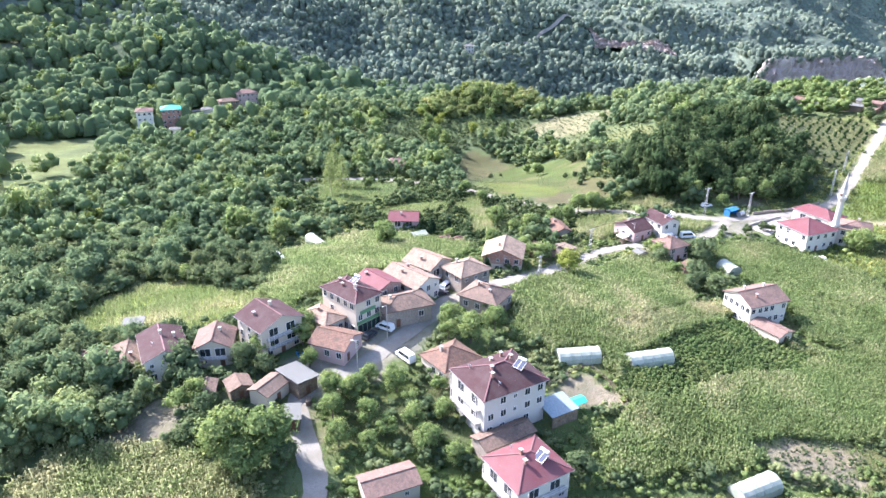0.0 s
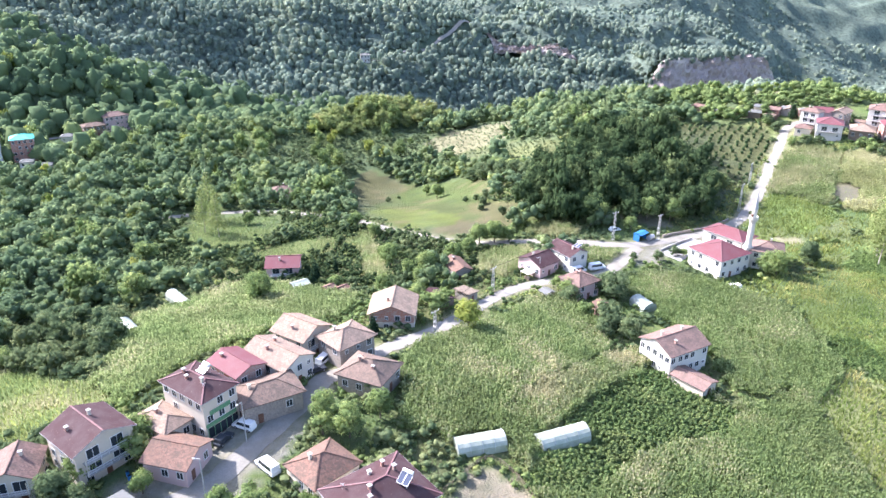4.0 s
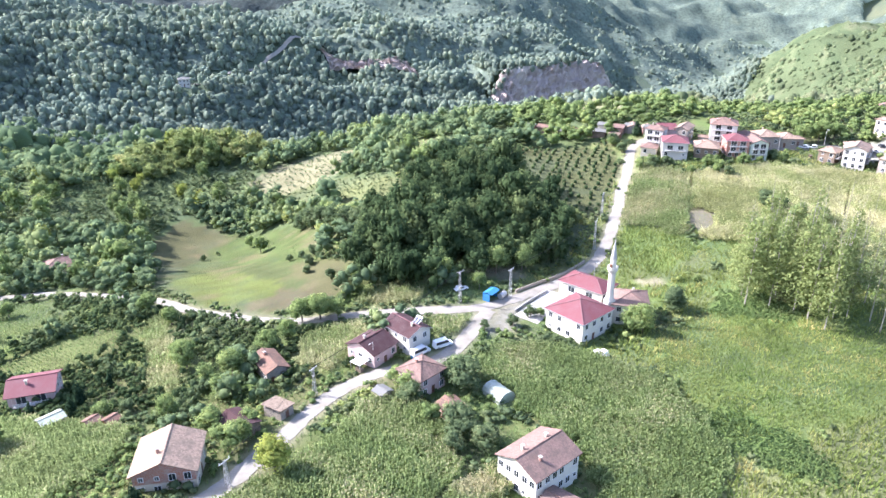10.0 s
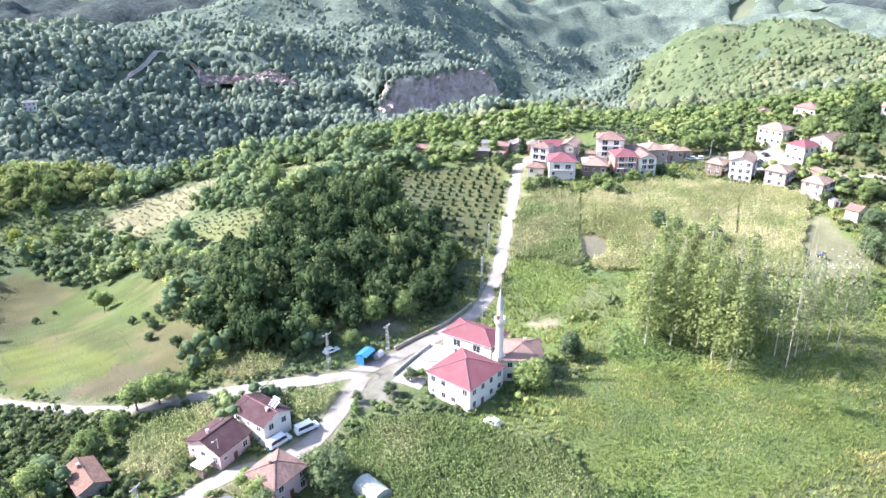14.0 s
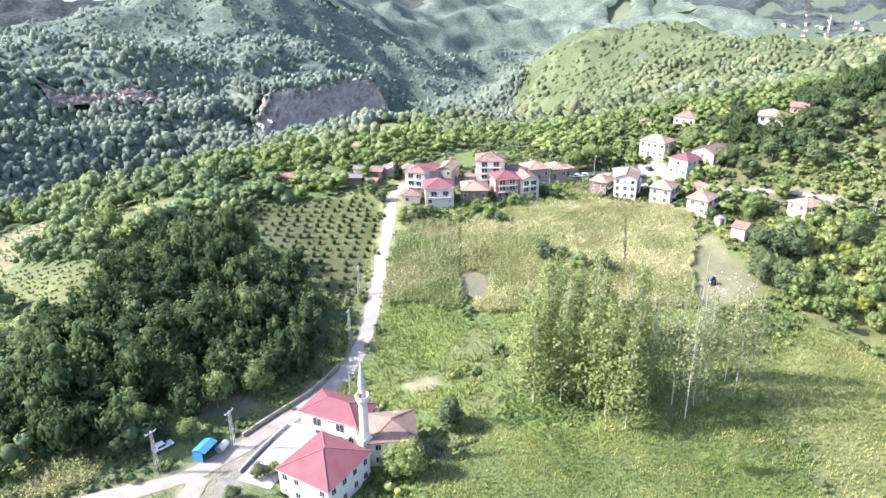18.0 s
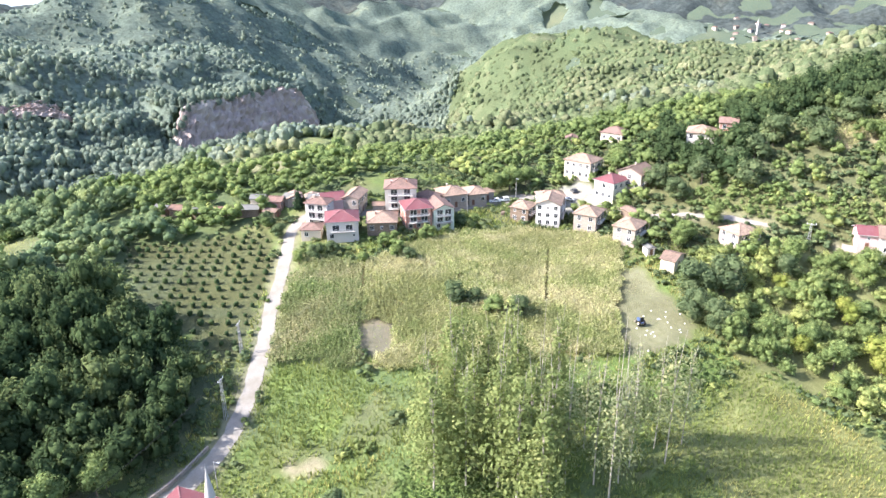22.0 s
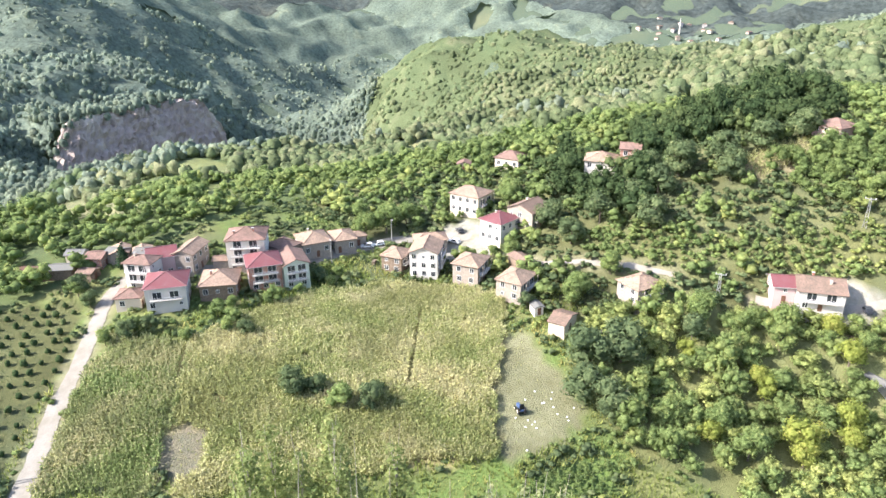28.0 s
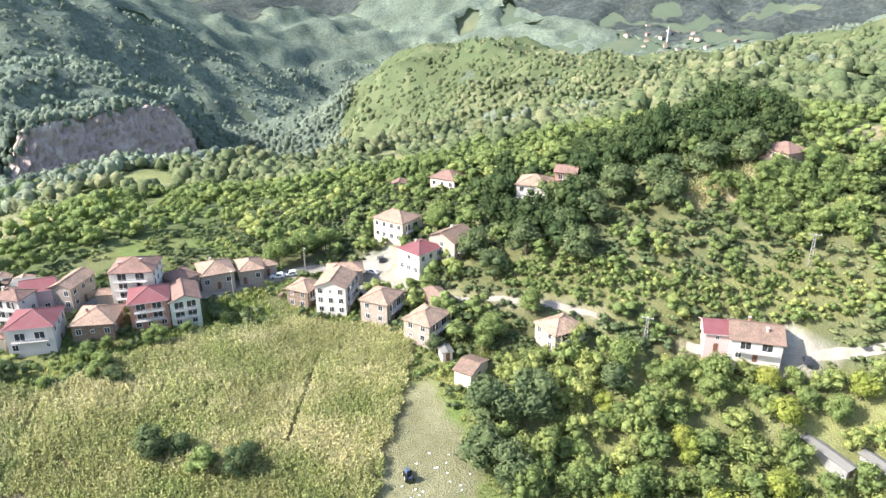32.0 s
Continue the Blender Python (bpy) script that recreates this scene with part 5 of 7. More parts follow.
    # the far hillsides: a closed rough canopy tinted for haze, with single crowns standing out of it
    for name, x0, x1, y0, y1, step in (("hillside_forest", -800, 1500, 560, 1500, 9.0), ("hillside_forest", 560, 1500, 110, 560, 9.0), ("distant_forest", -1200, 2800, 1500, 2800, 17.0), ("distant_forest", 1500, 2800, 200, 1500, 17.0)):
        gx_, gy_ = np.meshgrid(np.arange(x0, x1 + step, step), np.arange(y0, y1 + step, step))
        jx_, jy_ = gx_ + 0.35 * step * rng.uniform(-1, 1, gx_.shape), gy_ + 0.35 * step * rng.uniform(-1, 1, gx_.shape)
        rough = 0.7 if step < 10 else 2.2
        away_ = np.hypot(jx_ - 130, jy_ - 230)
        lift = 1.8 + 5 * np.clip((away_ - 600) / 300, 0, 1) + 10 * np.clip((away_ - 1400) / 500, 0, 1)
        lift = lift * np.clip((np.hypot(jx_ - 1500, jy_ - 775) - 130) / 140, 0.03, 1)
        if step < 10:
            lift = lift * np.clip((0.9 - wobble(jx_, jy_, 140, 11.0)) / 0.35, 0.03, 1)
        zz = far_land(jx_, jy_) + lift + rough * rng.uniform(-1, 1, gx_.shape) + 1.5 * wobble(jx_, jy_, 25)
        keep = (gx_ > -60 - 0.78 * (gy_ - 60)) & (gy_ > 95 + 0.1 * np.maximum(0, gx_ - 100)) & ((wobble(gx_, gy_, 140, 11.0) < 0.9) | (step > 10))
        for p in field_polys:
            keep &= ~inside(gx_, gy_, p)
        for cut in CUTS:
            u, kk = cut_frame(cut, gx_, gy_)
            keep &= ~((u > -0.03) & (u < 1.03) & (kk > -22) & (kk < 30))
        if step < 10:
            keep &= free(gx_, gy_, 2.0)
        n_, m_ = gx_.shape
        vid_ = np.arange(n_ * m_).reshape(n_, m_)
        cell = keep[:-1, :-1] & keep[:-1, 1:] & keep[1:, 1:] & keep[1:, :-1]
        q = np.stack([vid_[:-1, :-1], vid_[:-1, 1:], vid_[1:, 1:], vid_[1:, :-1]], -1)[cell]
        used, q = np.unique(q, return_inverse=True)
        v = np.stack([jx_.ravel(), jy_.ravel(), zz.ravel()], -1)[used]
        tone = np.clip(0.35 + 0.3 * wobble(v[:, 0], v[:, 1], 50, 2.0) + (0.22 if step < 10 else 0.2) * rng.standard_normal(len(v)), 0, 1)
        q = q.reshape(-1, 4)
        cx_, cy_ = v[q[:, 0], 0], v[q[:, 0], 1]
        # cells of the sunlit hill take the sun-tinted foliage
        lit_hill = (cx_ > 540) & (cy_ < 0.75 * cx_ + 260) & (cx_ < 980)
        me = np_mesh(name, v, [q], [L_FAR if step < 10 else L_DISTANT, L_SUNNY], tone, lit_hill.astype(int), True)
        tagged(new(name, me), "closed rough forest canopy over the far hills, coloured for haze and sun", "forest", kind="stuff")
    x, y = spots(-480, 900, 560, 820, 5.7, 3.0)
    x2, y2 = spots(560, 1050, 170, 560, 5.9)
    x3, y3 = spots(-250, 1300, 820, 1250, 8.2)
    x, y = np.concatenate([x, x2, x3]), np.concatenate([y, y2, y3])
    seen = (y > 560 + 0.0 * x) & (x > -0.6 * y + 60)
    seen |= y < 560
    x, y = x[seen], y[seen]
    for cut in CUTS:
        u, kk = cut_frame(cut, x, y)
        ok = ~((u > -0.02) & (u < 1.02) & (kk > (-32 if cut is CUTS[0] else -14)) & (kk < 20))
        x, y = x[ok], y[ok]
    ok = (x > -45 - 0.75 * (y - 60)) & (y > 95 + 0.1 * np.maximum(0, x - 100)) & (wobble(x, y, 140, 11.0) < 0.95)
    x, y = x[ok], y[ok]
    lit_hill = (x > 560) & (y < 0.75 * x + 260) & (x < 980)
    grow("standing_crowns", SMALL_TREE, x[~lit_hill], y[~lit_hill], 8.6, 0.72, L_FAR, "tall crowns standing out of the far forest, tinted for haze", 0.2, 0.34, "forest")
    grow("standing_crowns", SMALL_TREE, x[lit_hill], y[lit_hill], 5.6, 0.95, L_SUNNY, "pale crowns on the rounded hill, sunlight put into their colour", 0.2, 0.34, "forest")

# ---- building kit ----
def part(name, bm, mat, parent, label=""):
    me = bpy.data.meshes.new(name)
    bm.to_mesh(me)
    bm.free()
    me.materials.append(mat)
    ob = new(name, me)
    ob.parent = parent
    return tagged(ob, label)


def shared(name, me, parent, m):
    ob = new(name, me)
    ob.parent = parent
    ob.matrix_basis = m
    return ob


def box_into(bm, cx, cy, cz, sx, sy, sz, m=None):
    """adds a box, centre and sizes"""
    r = bmesh.ops.create_cube(bm, size=1.0)["verts"]
    bmesh.ops.scale(bm, vec=(sx, sy, sz), verts=r)
    if m is not None:
        bmesh.ops.transform(bm, matrix=m, verts=r)
    bmesh.ops.translate(bm, vec=(cx, cy, cz), verts=r)
    return r


def block(cx, cy, cz, sx, sy, sz, bevel=0.0):
    bm = bmesh.new()
    box_into(bm, cx, cy, cz, sx, sy, sz)
    if bevel:
        bmesh.ops.bevel(bm, geom=bm.edges[:], offset=bevel, segments=1, affect="EDGES")
    return bm


def cyl(r0, r1, z0, z1, sides=12, x=0.0, y=0.0):
    bm = bmesh.new()
    bmesh.ops.create_cone(bm, cap_ends=True, segments=sides, radius1=r0, radius2=max(r1, 0.001), depth=z1 - z0)
    bmesh.ops.translate(bm, vec=(x, y, (z0 + z1) / 2), verts=bm.verts)
    return bm


def faces_mesh(verts, faces):
    bm = bmesh.new()
    v = [bm.verts.new(p) for p in verts]
    for f in faces:
        bm.faces.new([v[i] for i in f])
    bmesh.ops.recalc_face_normals(bm, faces=bm.faces[:])
    return bm


def slab_of(top, faces, thick):
    """a closed roof skin: the top surface, its copy below, and the rims between"""
    n = len(top)
    verts = list(top) + [(x, y, z - thick) for x, y, z in top]
    out = [tuple(f) for f in faces] + [tuple(i + n for i in reversed(f)) for f in faces]
    edge = {}
    for f in faces:
        for a, b in zip(f, f[1:] + f[:1]):
            edge[(a, b)] = edge.get((a, b), 0) + 1
    for a, b in edge:
        if (b, a) not in edge:
            out.append((b, a, a + n, b + n))
    return faces_mesh(verts, out)


def window_meshes(w, h):
    bm = bmesh.new()
    for cx, cz, sx, sz in ((0, h / 2, w + 0.14, 0.09), (0, -h / 2, w + 0.14, 0.09), (w / 2, 0, 0.09, h), (-w / 2, 0, 0.09, h), (0, 0, 0.06, h)):
        box_into(bm, cx, 0, cz, sx, 0.1, sz)
    fm = bpy.data.meshes.new("window_frame")
    bm.to_mesh(fm)
    bm.free()
    fm.materials.append(M_FRAME)
    bm = block(0, 0.02, 0, w, 0.05, h)
    pm = bpy.data.meshes.new("window_pane")
    bm.to_mesh(pm)
    bm.free()
    pm.materials.append(M_GLASS)
    return fm, pm


WINDOWS = {"tall": window_meshes(1.25, 1.5), "wide": window_meshes(1.7, 1.3), "small": window_meshes(0.8, 0.9), "balcony": window_meshes(2.2, 2.0)}
SIDES = ((0, -1), (1, 0), (0, 1), (-1, 0))


def chimney(parent, x, y, z, h=1.1):
    c = part("chimney", block(x, y, z + h / 2 - 0.3, 0.5, 0.5, h + 0.6, 0.03), M_BRICK if rng.random() < 0.5 else M_CREAM, parent)
    part("chimney_cap", block(x, y, z + h + 0.08, 0.75, 0.7, 0.1), M_CONC, c)


def house(name, x, y, rot, w, d, eave, roof, wall, tile, storeys, label, rise=0.42, over=0.6, chims=((0.2, 0.1),), balcony=(), bare=(), win="tall", category="house", density=2.7, ridge_caps=False, lower=None, sink=0.0, group=""):
    """a house with its parts; rot: bearing of its long axis, balcony: sides (0 -y, 1 +x, 2 +y, 3 -x) with open balconies"""
    a = radians(rot)
    ca, sa = math.cos(a), math.sin(a)
    g = level(x, y) - sink
    low = min(level(x + ca * i * w / 2 - sa * j * d / 2, y + sa * i * w / 2 + ca * j * d / 2) for i in (-1, 1) for j in (-1, 1))
    base = new(name)
    base.empty_display_size = 1.0
    base.matrix_basis = pose(x, y, g, 0, 0, rot)
    tagged(base, label, category, group=group)
    HOUSE_SPOTS.append((x, y, 0.5 * math.hypot(w, d) * 0.74 + 0.3))
    z0, hw, hd = min(0.0, low - g) - 0.4, w / 2, d / 2
    top = eave
    # walls
    v = [(-hw, -hd, z0), (hw, -hd, z0), (hw, hd, z0), (-hw, hd, z0), (-hw, -hd, top), (hw, -hd, top), (hw, hd, top), (-hw, hd, top)]
    f = [(0, 1, 5, 4), (1, 2, 6, 5), (2, 3, 7, 6), (3, 0, 4, 7), (3, 2, 1, 0)]
    if roof == "gx":
        rz = top + rise * hd
        v += [(-hw, 0, rz), (hw, 0, rz)]
        f = [(0, 1, 5, 4), (1, 2, 6, 9, 5), (2, 3, 7, 6), (3, 0, 4, 8, 7), (3, 2, 1, 0), (4, 5, 9, 8), (6, 7, 8, 9)]
    elif roof == "gy":
        rz = top + rise * hw
        v += [(0, -hd, rz), (0, hd, rz)]
        f = [(0, 1, 5, 8, 4), (1, 2, 6, 5), (2, 3, 7, 9, 6), (3, 0, 4, 7), (3, 2, 1, 0), (5, 6, 9, 8), (7, 4, 8, 9)]
    else:
        f.append((4, 5, 6, 7))
    bm = faces_mesh(v, f)
    part("wall", bm, wall, base)
    if lower is not None:
        part("ground_floor_wall", block(0, 0, (z0 + 2.6) / 2, w + 0.06, d + 0.06, 2.6 - z0), lower, base)
    # roof
    W, D = hw + over, hd + over
    e = top - rise * over * 0.5
    caps = []
    if roof == "hip":
        m = min(W, D)
        rz = e + rise * m
        r = (W - m, 0) if W >= D else (0, D - m)
        t = [(-W, -D, e), (W, -D, e), (W, D, e), (-W, D, e), (-r[0], -r[1], rz), (r[0], r[1], rz)]
        if W - m < 0.05 and D - m < 0.05:
            t = t[:5]
            fs = [(0, 1, 4), (1, 2, 4), (2, 3, 4), (3, 0, 4)]
        elif W >= D:
            fs = [(0, 1, 5, 4), (1, 2, 5), (2, 3, 4, 5), (3, 0, 4)]
        else:
            fs = [(0, 1, 4), (1, 2, 5, 4), (2, 3, 5), (3, 0, 4, 5)]
        caps = [(0, 4), (3, 4 if W >= D else 5), (1, 5 if W >= D else 4), (2, 5), (4, 5)] if len(t) == 6 else [(i, 4) for i in range(4)]
    elif roof == "gx":
        rz = e + rise * D
        t = [(-W, -D, e), (W, -D, e), (W, 0, rz), (-W, 0, rz), (W, D, e), (-W, D, e)]
        fs = [(0, 1, 2, 3), (3, 2, 4, 5)]
        caps = [(2, 3)]
    elif roof == "gy":
        rz = e + rise * W
        t = [(-W, -D, e), (0, -D, rz), (0, D, rz), (-W, D, e), (W, -D, e), (W, D, e)]
        fs = [(0, 1, 2, 3), (1, 4, 5, 2)]
        caps = [(1, 2)]
    elif roof == "shed":
        rz = top + rise * 2 * D
        t = [(-W, -D, top + 0.1), (W, -D, top + 0.1), (W, D, rz), (-W, D, rz)]
        fs = [(0, 1, 2, 3)]
    else:
        t = [(-W, -D, top + 0.2), (W, -D, top + 0.2), (W, D, top + 0.2), (-W, D, top + 0.2)]
        fs = [(0, 1, 2, 3)]
    rf = part("roof", slab_of([(p[0], p[1], p[2] + 0.16) for p in t], [tuple(q) for q in fs], 0.16), tile, base)
    for i, j in caps:
        p, q = Vector(t[i]), Vector(t[j])
        L = (q - p).length
        if L < 0.4:
            continue
        bm = bmesh.new()
        box_into(bm, 0, 0, 0, 0.26, 0.12, L)
        bm.transform(Matrix.Translation((p + q) / 2 + Vector((0, 0, 0.19))) @ (q - p).to_track_quat("Z", "Y").to_matrix().to_4x4())
        part("ridge_cap", bm, M_RIDGE if ridge_caps else tile, rf)
    if ridge_caps:
        rim = {}
        for q in fs:
            for i, j in zip(q, q[1:] + q[:1]):
                rim[(i, j)] = 1
        for i, j in rim:
            if (j, i) in rim:
                continue
            p, q = Vector(t[i]), Vector(t[j])
            bm = bmesh.new()
            box_into(bm, 0, 0, 0, 0.08, 0.14, (q - p).length)
            bm.transform(Matrix.Translation((p + q) / 2 + Vector((0, 0, 0.06))) @ (q - p).to_track_quat("Z", "Y").to_matrix().to_4x4())
            part("fascia", bm, M_GREY, rf, "pale eaves board")
    # chimneys stand on the roof at shares of the plan
    for u, vv in chims:
        cx, cy = u * w, vv * d
        if roof == "hip":
            cz = e + rise * min(W - abs(cx), D - abs(cy))
        elif roof == "gx":
            cz = e + rise * (D - abs(cy))
        elif roof == "gy":
            cz = e + rise * (W - abs(cx))
        else:
            cz = top + 0.2
        chimney(rf, cx, cy, cz, float(rng.uniform(0.7, 1.2)))
    # windows and doors on every storey
    fh = eave / storeys
    for side, (nx_, ny_) in enumerate(SIDES):
        if side in bare:
            continue
        span, off = (w, hd) if nx_ == 0 else (d, hw)
        n = max(1, int(span / density))
        for s in range(storeys):
            if side in balcony and s > 0:
                continue
            for k in range(n):
                u = (k + 0.5) / n * span - span / 2 + float(rng.uniform(-0.15, 0.15))
                zc = s * fh + fh * 0.55
                if s == 0 and k == n // 2 and side in (0, 3):
                    m = Matrix.Translation((u if nx_ == 0 else nx_ * (off + 0.03), u if ny_ == 0 else ny_ * (off + 0.03), 1.0)) @ pose(0, 0, 0, 0, 0, 0 if nx_ == 0 else 90)
                    bm = block(0, 0, 0, 1.0, 0.1, 2.05, 0.02)
                    bm.transform(m)
                    part("door", bm, M_DOOR, base)
                    continue
                if rng.random() < 0.12:
                    continue
                kind = win if rng.random() < 0.8 else "small"
                yaw = {0: 0, 1: 90, 2: 180, 3: 270}[side]
                m = Matrix.Translation((u if nx_ == 0 else nx_ * (off + 0.035), u if ny_ == 0 else ny_ * (off + 0.035), zc)) @ pose(0, 0, 0, 0, 0, yaw)
                fr = shared("window", WINDOWS[kind][0], base, m)
                shared("pane", WINDOWS[kind][1], fr, Matrix.Identity(4))
    # balconies: slab, dark doors standing in for recess shade, rail with posts
    for side in balcony:
        nx_, ny_ = SIDES[side]
        span, off = (w * 0.8, hd) if nx_ == 0 else (d * 0.8, hw)
        for s in range(1, storeys):
            z = s * fh
            bl = part("balcony", block(nx_ * (off + 0.6), ny_ * (off + 0.6), z, span if nx_ == 0 else 1.2, span if ny_ == 0 else 1.2, 0.18), M_CONC, base)
            bm = bmesh.new()
            for rz_ in (0.5, 0.95):
                box_into(bm, nx_ * (off + 1.15), ny_ * (off + 1.15), z + rz_, span if nx_ == 0 else 0.06, span if ny_ == 0 else 0.06, 0.06)
            for k in range(7):
                u = (k / 6 - 0.5) * (span - 0.1)
                box_into(bm, u if nx_ == 0 else nx_ * (off + 1.15), u if ny_ == 0 else ny_ * (off + 1.15), z + 0.5, 0.06, 0.06, 0.95)
            part("railing", bm, M_FRAME, bl)
            for k in (-1, 1):
                u = k * (span / 2 - 0.15)
                part("post", block(u if nx_ == 0 else nx_ * (off + 1.1), u if ny_ == 0 else ny_ * (off + 1.1), z + fh / 2, 0.16, 0.16, fh), wall, bl)
            for k in (-0.26, 0.26):
                yaw = {0: 0, 1: 90, 2: 180, 3: 270}[side]
                u = k * span
                m = Matrix.Translation((u if nx_ == 0 else nx_ * (off + 0.035), u if ny_ == 0 else ny_ * (off + 0.035), z + 1.15)) @ pose(0, 0, 0, 0, 0, yaw)
                fr = shared("recess_shade_door", WINDOWS["balcony"][0], base, m)
                shared("pane", WINDOWS["balcony"][1], fr, Matrix.Identity(4))
    return base


def shed(name, x, y, rot, w, d, eave, roof, wall, tile, label, rise=0.35):
    return house(name, x, y, rot, w, d, eave, roof, wall, tile, 1, label, rise, 0.4, (), (), (1, 2), "small", "shed", 4.0)


def on_roof(base, u, v, z, tilt, yaw, kind="solar"):
    """solar water heater: two panels on a rack and a tank"""
    q = new("solar_heater")
    q.parent = None
    q.matrix_basis = base.matrix_basis @ pose(u, v, z, 0, 0, yaw)
    tagged(q, "rooftop solar water heater with two panels and a white tank", "solar heater", group="solar heaters")
    for k in (-0.55, 0.55):
        bm = block(0, 0, 0, 1.0, 1.9, 0.09)
        bm.transform(pose(k, 0, 0.65, tilt))
        p = part("panel", bm, M_SOLAR, q)
        bm = bmesh.new()
        for ex, ey, sx, sy in ((0.5, 0, 0.06, 2.0), (-0.5, 0, 0.06, 2.0), (0, 0.98, 1.06, 0.06), (0, -0.98, 1.06, 0.06)):
            box_into(bm, ex, ey, 0.03, sx, sy, 0.12)
        bm.transform(pose(k, 0, 0.65, tilt))
        part("panel_frame", bm, M_METAL, p)
    bm = cyl(0.3, 0.3, -0.9, 0.9, 12)
    bm.transform(pose(0, 0.95, 1.45, 0, 90, 0))
    part("tank", bm, M_CARWHITE, q)
    bm = bmesh.new()
    for k in (-0.9, 0.9):
        box_into(bm, k, 0.9, 0.55, 0.07, 0.07, 1.6)
        box_into(bm, k, -0.8, 0.05, 0.07, 0.07, 0.6)
    part("rack", bm, M_METAL, q)
    return q


def polytunnel(x, y, rot, length, width, height, label):
    base = new("polytunnel")
    base.matrix_basis = pose(x, y, level(x, y), 0, 0, rot)
    tagged(base, label, "greenhouse", group="polytunnels")
    HOUSE_SPOTS.append((x, y, length * 0.36))
    for o in (-0.33, 0.33):
        HOUSE_SPOTS.append((x + math.cos(radians(rot)) * o * length, y + math.sin(radians(rot)) * o * length, width * 0.62))
    n, seg = 8, 9
    top, fs = [], []
    for i in range(n + 1):
        u = (i / n - 0.5) * length
        sag = 0.0 if i % 2 == 0 else -0.06
        for k in range(seg + 1):
            a = math.pi * k / seg
            top.append((u, -math.cos(a) * (width / 2 + sag), math.sin(a) ** 0.75 * (height + sag) if 0 < k < seg else -0.3))
    for i in range(n):
        for k in range(seg):
            a = i * (seg + 1) + k
            fs.append((a, a + seg + 1, a + seg + 2, a + 1))
    fs.append(tuple(range(seg + 1)))
    fs.append(tuple(n * (seg + 1) + k for k in reversed(range(seg + 1))))
    part("film_cover", faces_mesh(top, fs), M_FILM, base)
    for i in range(0, n + 1, 2):
        u = (i / n - 0.5) * length
        bm = bmesh.new()
        for k in range(seg):
            a0, a1 = math.pi * k / seg, math.pi * (k + 1) / seg
            p = Vector((u, -math.cos(a0) * (width / 2 + 0.03), math.sin(a0) ** 0.75 * (height + 0.03)))
            q = Vector((u, -math.cos(a1) * (width / 2 + 0.03), math.sin(a1) ** 0.75 * (height + 0.03)))
            r = box_into(bm, 0, 0, 0, 0.05, 0.05, (q - p).length)
            bmesh.ops.transform(bm, matrix=Matrix.Translation((p + q) / 2) @ (q - p).to_track_quat("Z", "Y").to_matrix().to_4x4(), verts=r)
        part("hoop", bm, M_METAL, base)
    return base


def vehicle(name, x, y, rot, L, W, H, paint, label, van=True):
    base = new(name)
    base.matrix_basis = pose(x, y, level(x, y) + 0.1, 0, 0, rot)
    tagged(base, label, "car" if not van else "van")
    HOUSE_SPOTS.append((x, y, L * 0.6))
    l, w = L / 2, W / 2
    z1 = H * 0.52
    nose = l * (0.72 if van else 0.45)
    bm = faces_mesh([(-l, -w, 0.3), (l, -w, 0.3), (l, w, 0.3), (-l, w, 0.3), (-l, -w, z1), (l, -w, z1 * 0.9), (l, w, z1 * 0.9), (-l, w, z1)], [(0, 1, 5, 4), (1, 2, 6, 5), (2, 3, 7, 6), (3, 0, 4, 7), (4, 5, 6, 7), (3, 2, 1, 0)])
    bmesh.ops.bevel(bm, geom=bm.edges[:], offset=0.09, segments=2, affect="EDGES")
    body = part("body", bm, paint, base)
    rear = -l * (0.97 if van else 0.8)
    i = 0.14
    bm = faces_mesh([(rear, -w + 0.05, z1 - 0.1), (nose, -w + 0.05, z1 - 0.1), (nose, w - 0.05, z1 - 0.1), (rear, w - 0.05, z1 - 0.1), (rear + i, -w + i, H), (nose - 0.75, -w + i, H), (nose - 0.75, w - i, H), (rear + i, w - i, H)], [(0, 1, 5, 4), (1, 2, 6, 5), (2, 3, 7, 6), (3, 0, 4, 7), (4, 5, 6, 7)])
    bmesh.ops.bevel(bm, geom=bm.edges[:], offset=0.06, segments=1, affect="EDGES")
    part("cabin", bm, paint, base)
    for s in (-1, 1):
        bm = faces_mesh([(rear + 0.35, s * (w - 0.055), z1 + 0.08), (nose - 0.35, s * (w - 0.055), z1 + 0.08), (nose - 0.85, s * (w - i + 0.03), H - 0.16), (rear + 0.4, s * (w - i + 0.03), H - 0.16)], [(0, 1, 2, 3)])
        bmesh.ops.solidify(bm, geom=bm.faces[:], thickness=0.02)
        part("side_window", bm, M_GLASS, body)
    bm = faces_mesh([(nose - 0.05, -w + 0.2, z1 + 0.02), (nose - 0.05, w - 0.2, z1 + 0.02), (nose - 0.68, w - 0.25, H - 0.12), (nose - 0.68, -w + 0.25, H - 0.12)], [(0, 1, 2, 3)])
    bmesh.ops.translate(bm, vec=(0.06, 0, 0.03), verts=bm.verts)
    bmesh.ops.solidify(bm, geom=bm.faces[:], thickness=0.02)
    part("windscreen", bm, M_GLASS, body)
    for sx in (-0.62, 0.62):
        for sy in (-1, 1):
            bm = cyl(0.33, 0.33, -0.11, 0.11, 14)
            bm.transform(pose(sx * l, sy * (w - 0.08), 0.3, 90))
            wh = part("wheel", bm, M_TYRE, base)
            bm = cyl(0.19, 0.19, -0.12, 0.12, 10)
            bm.transform(pose(sx * l, sy * (w - 0.08), 0.3, 90))
            part("rim", bm, M_METAL, wh)
    return base


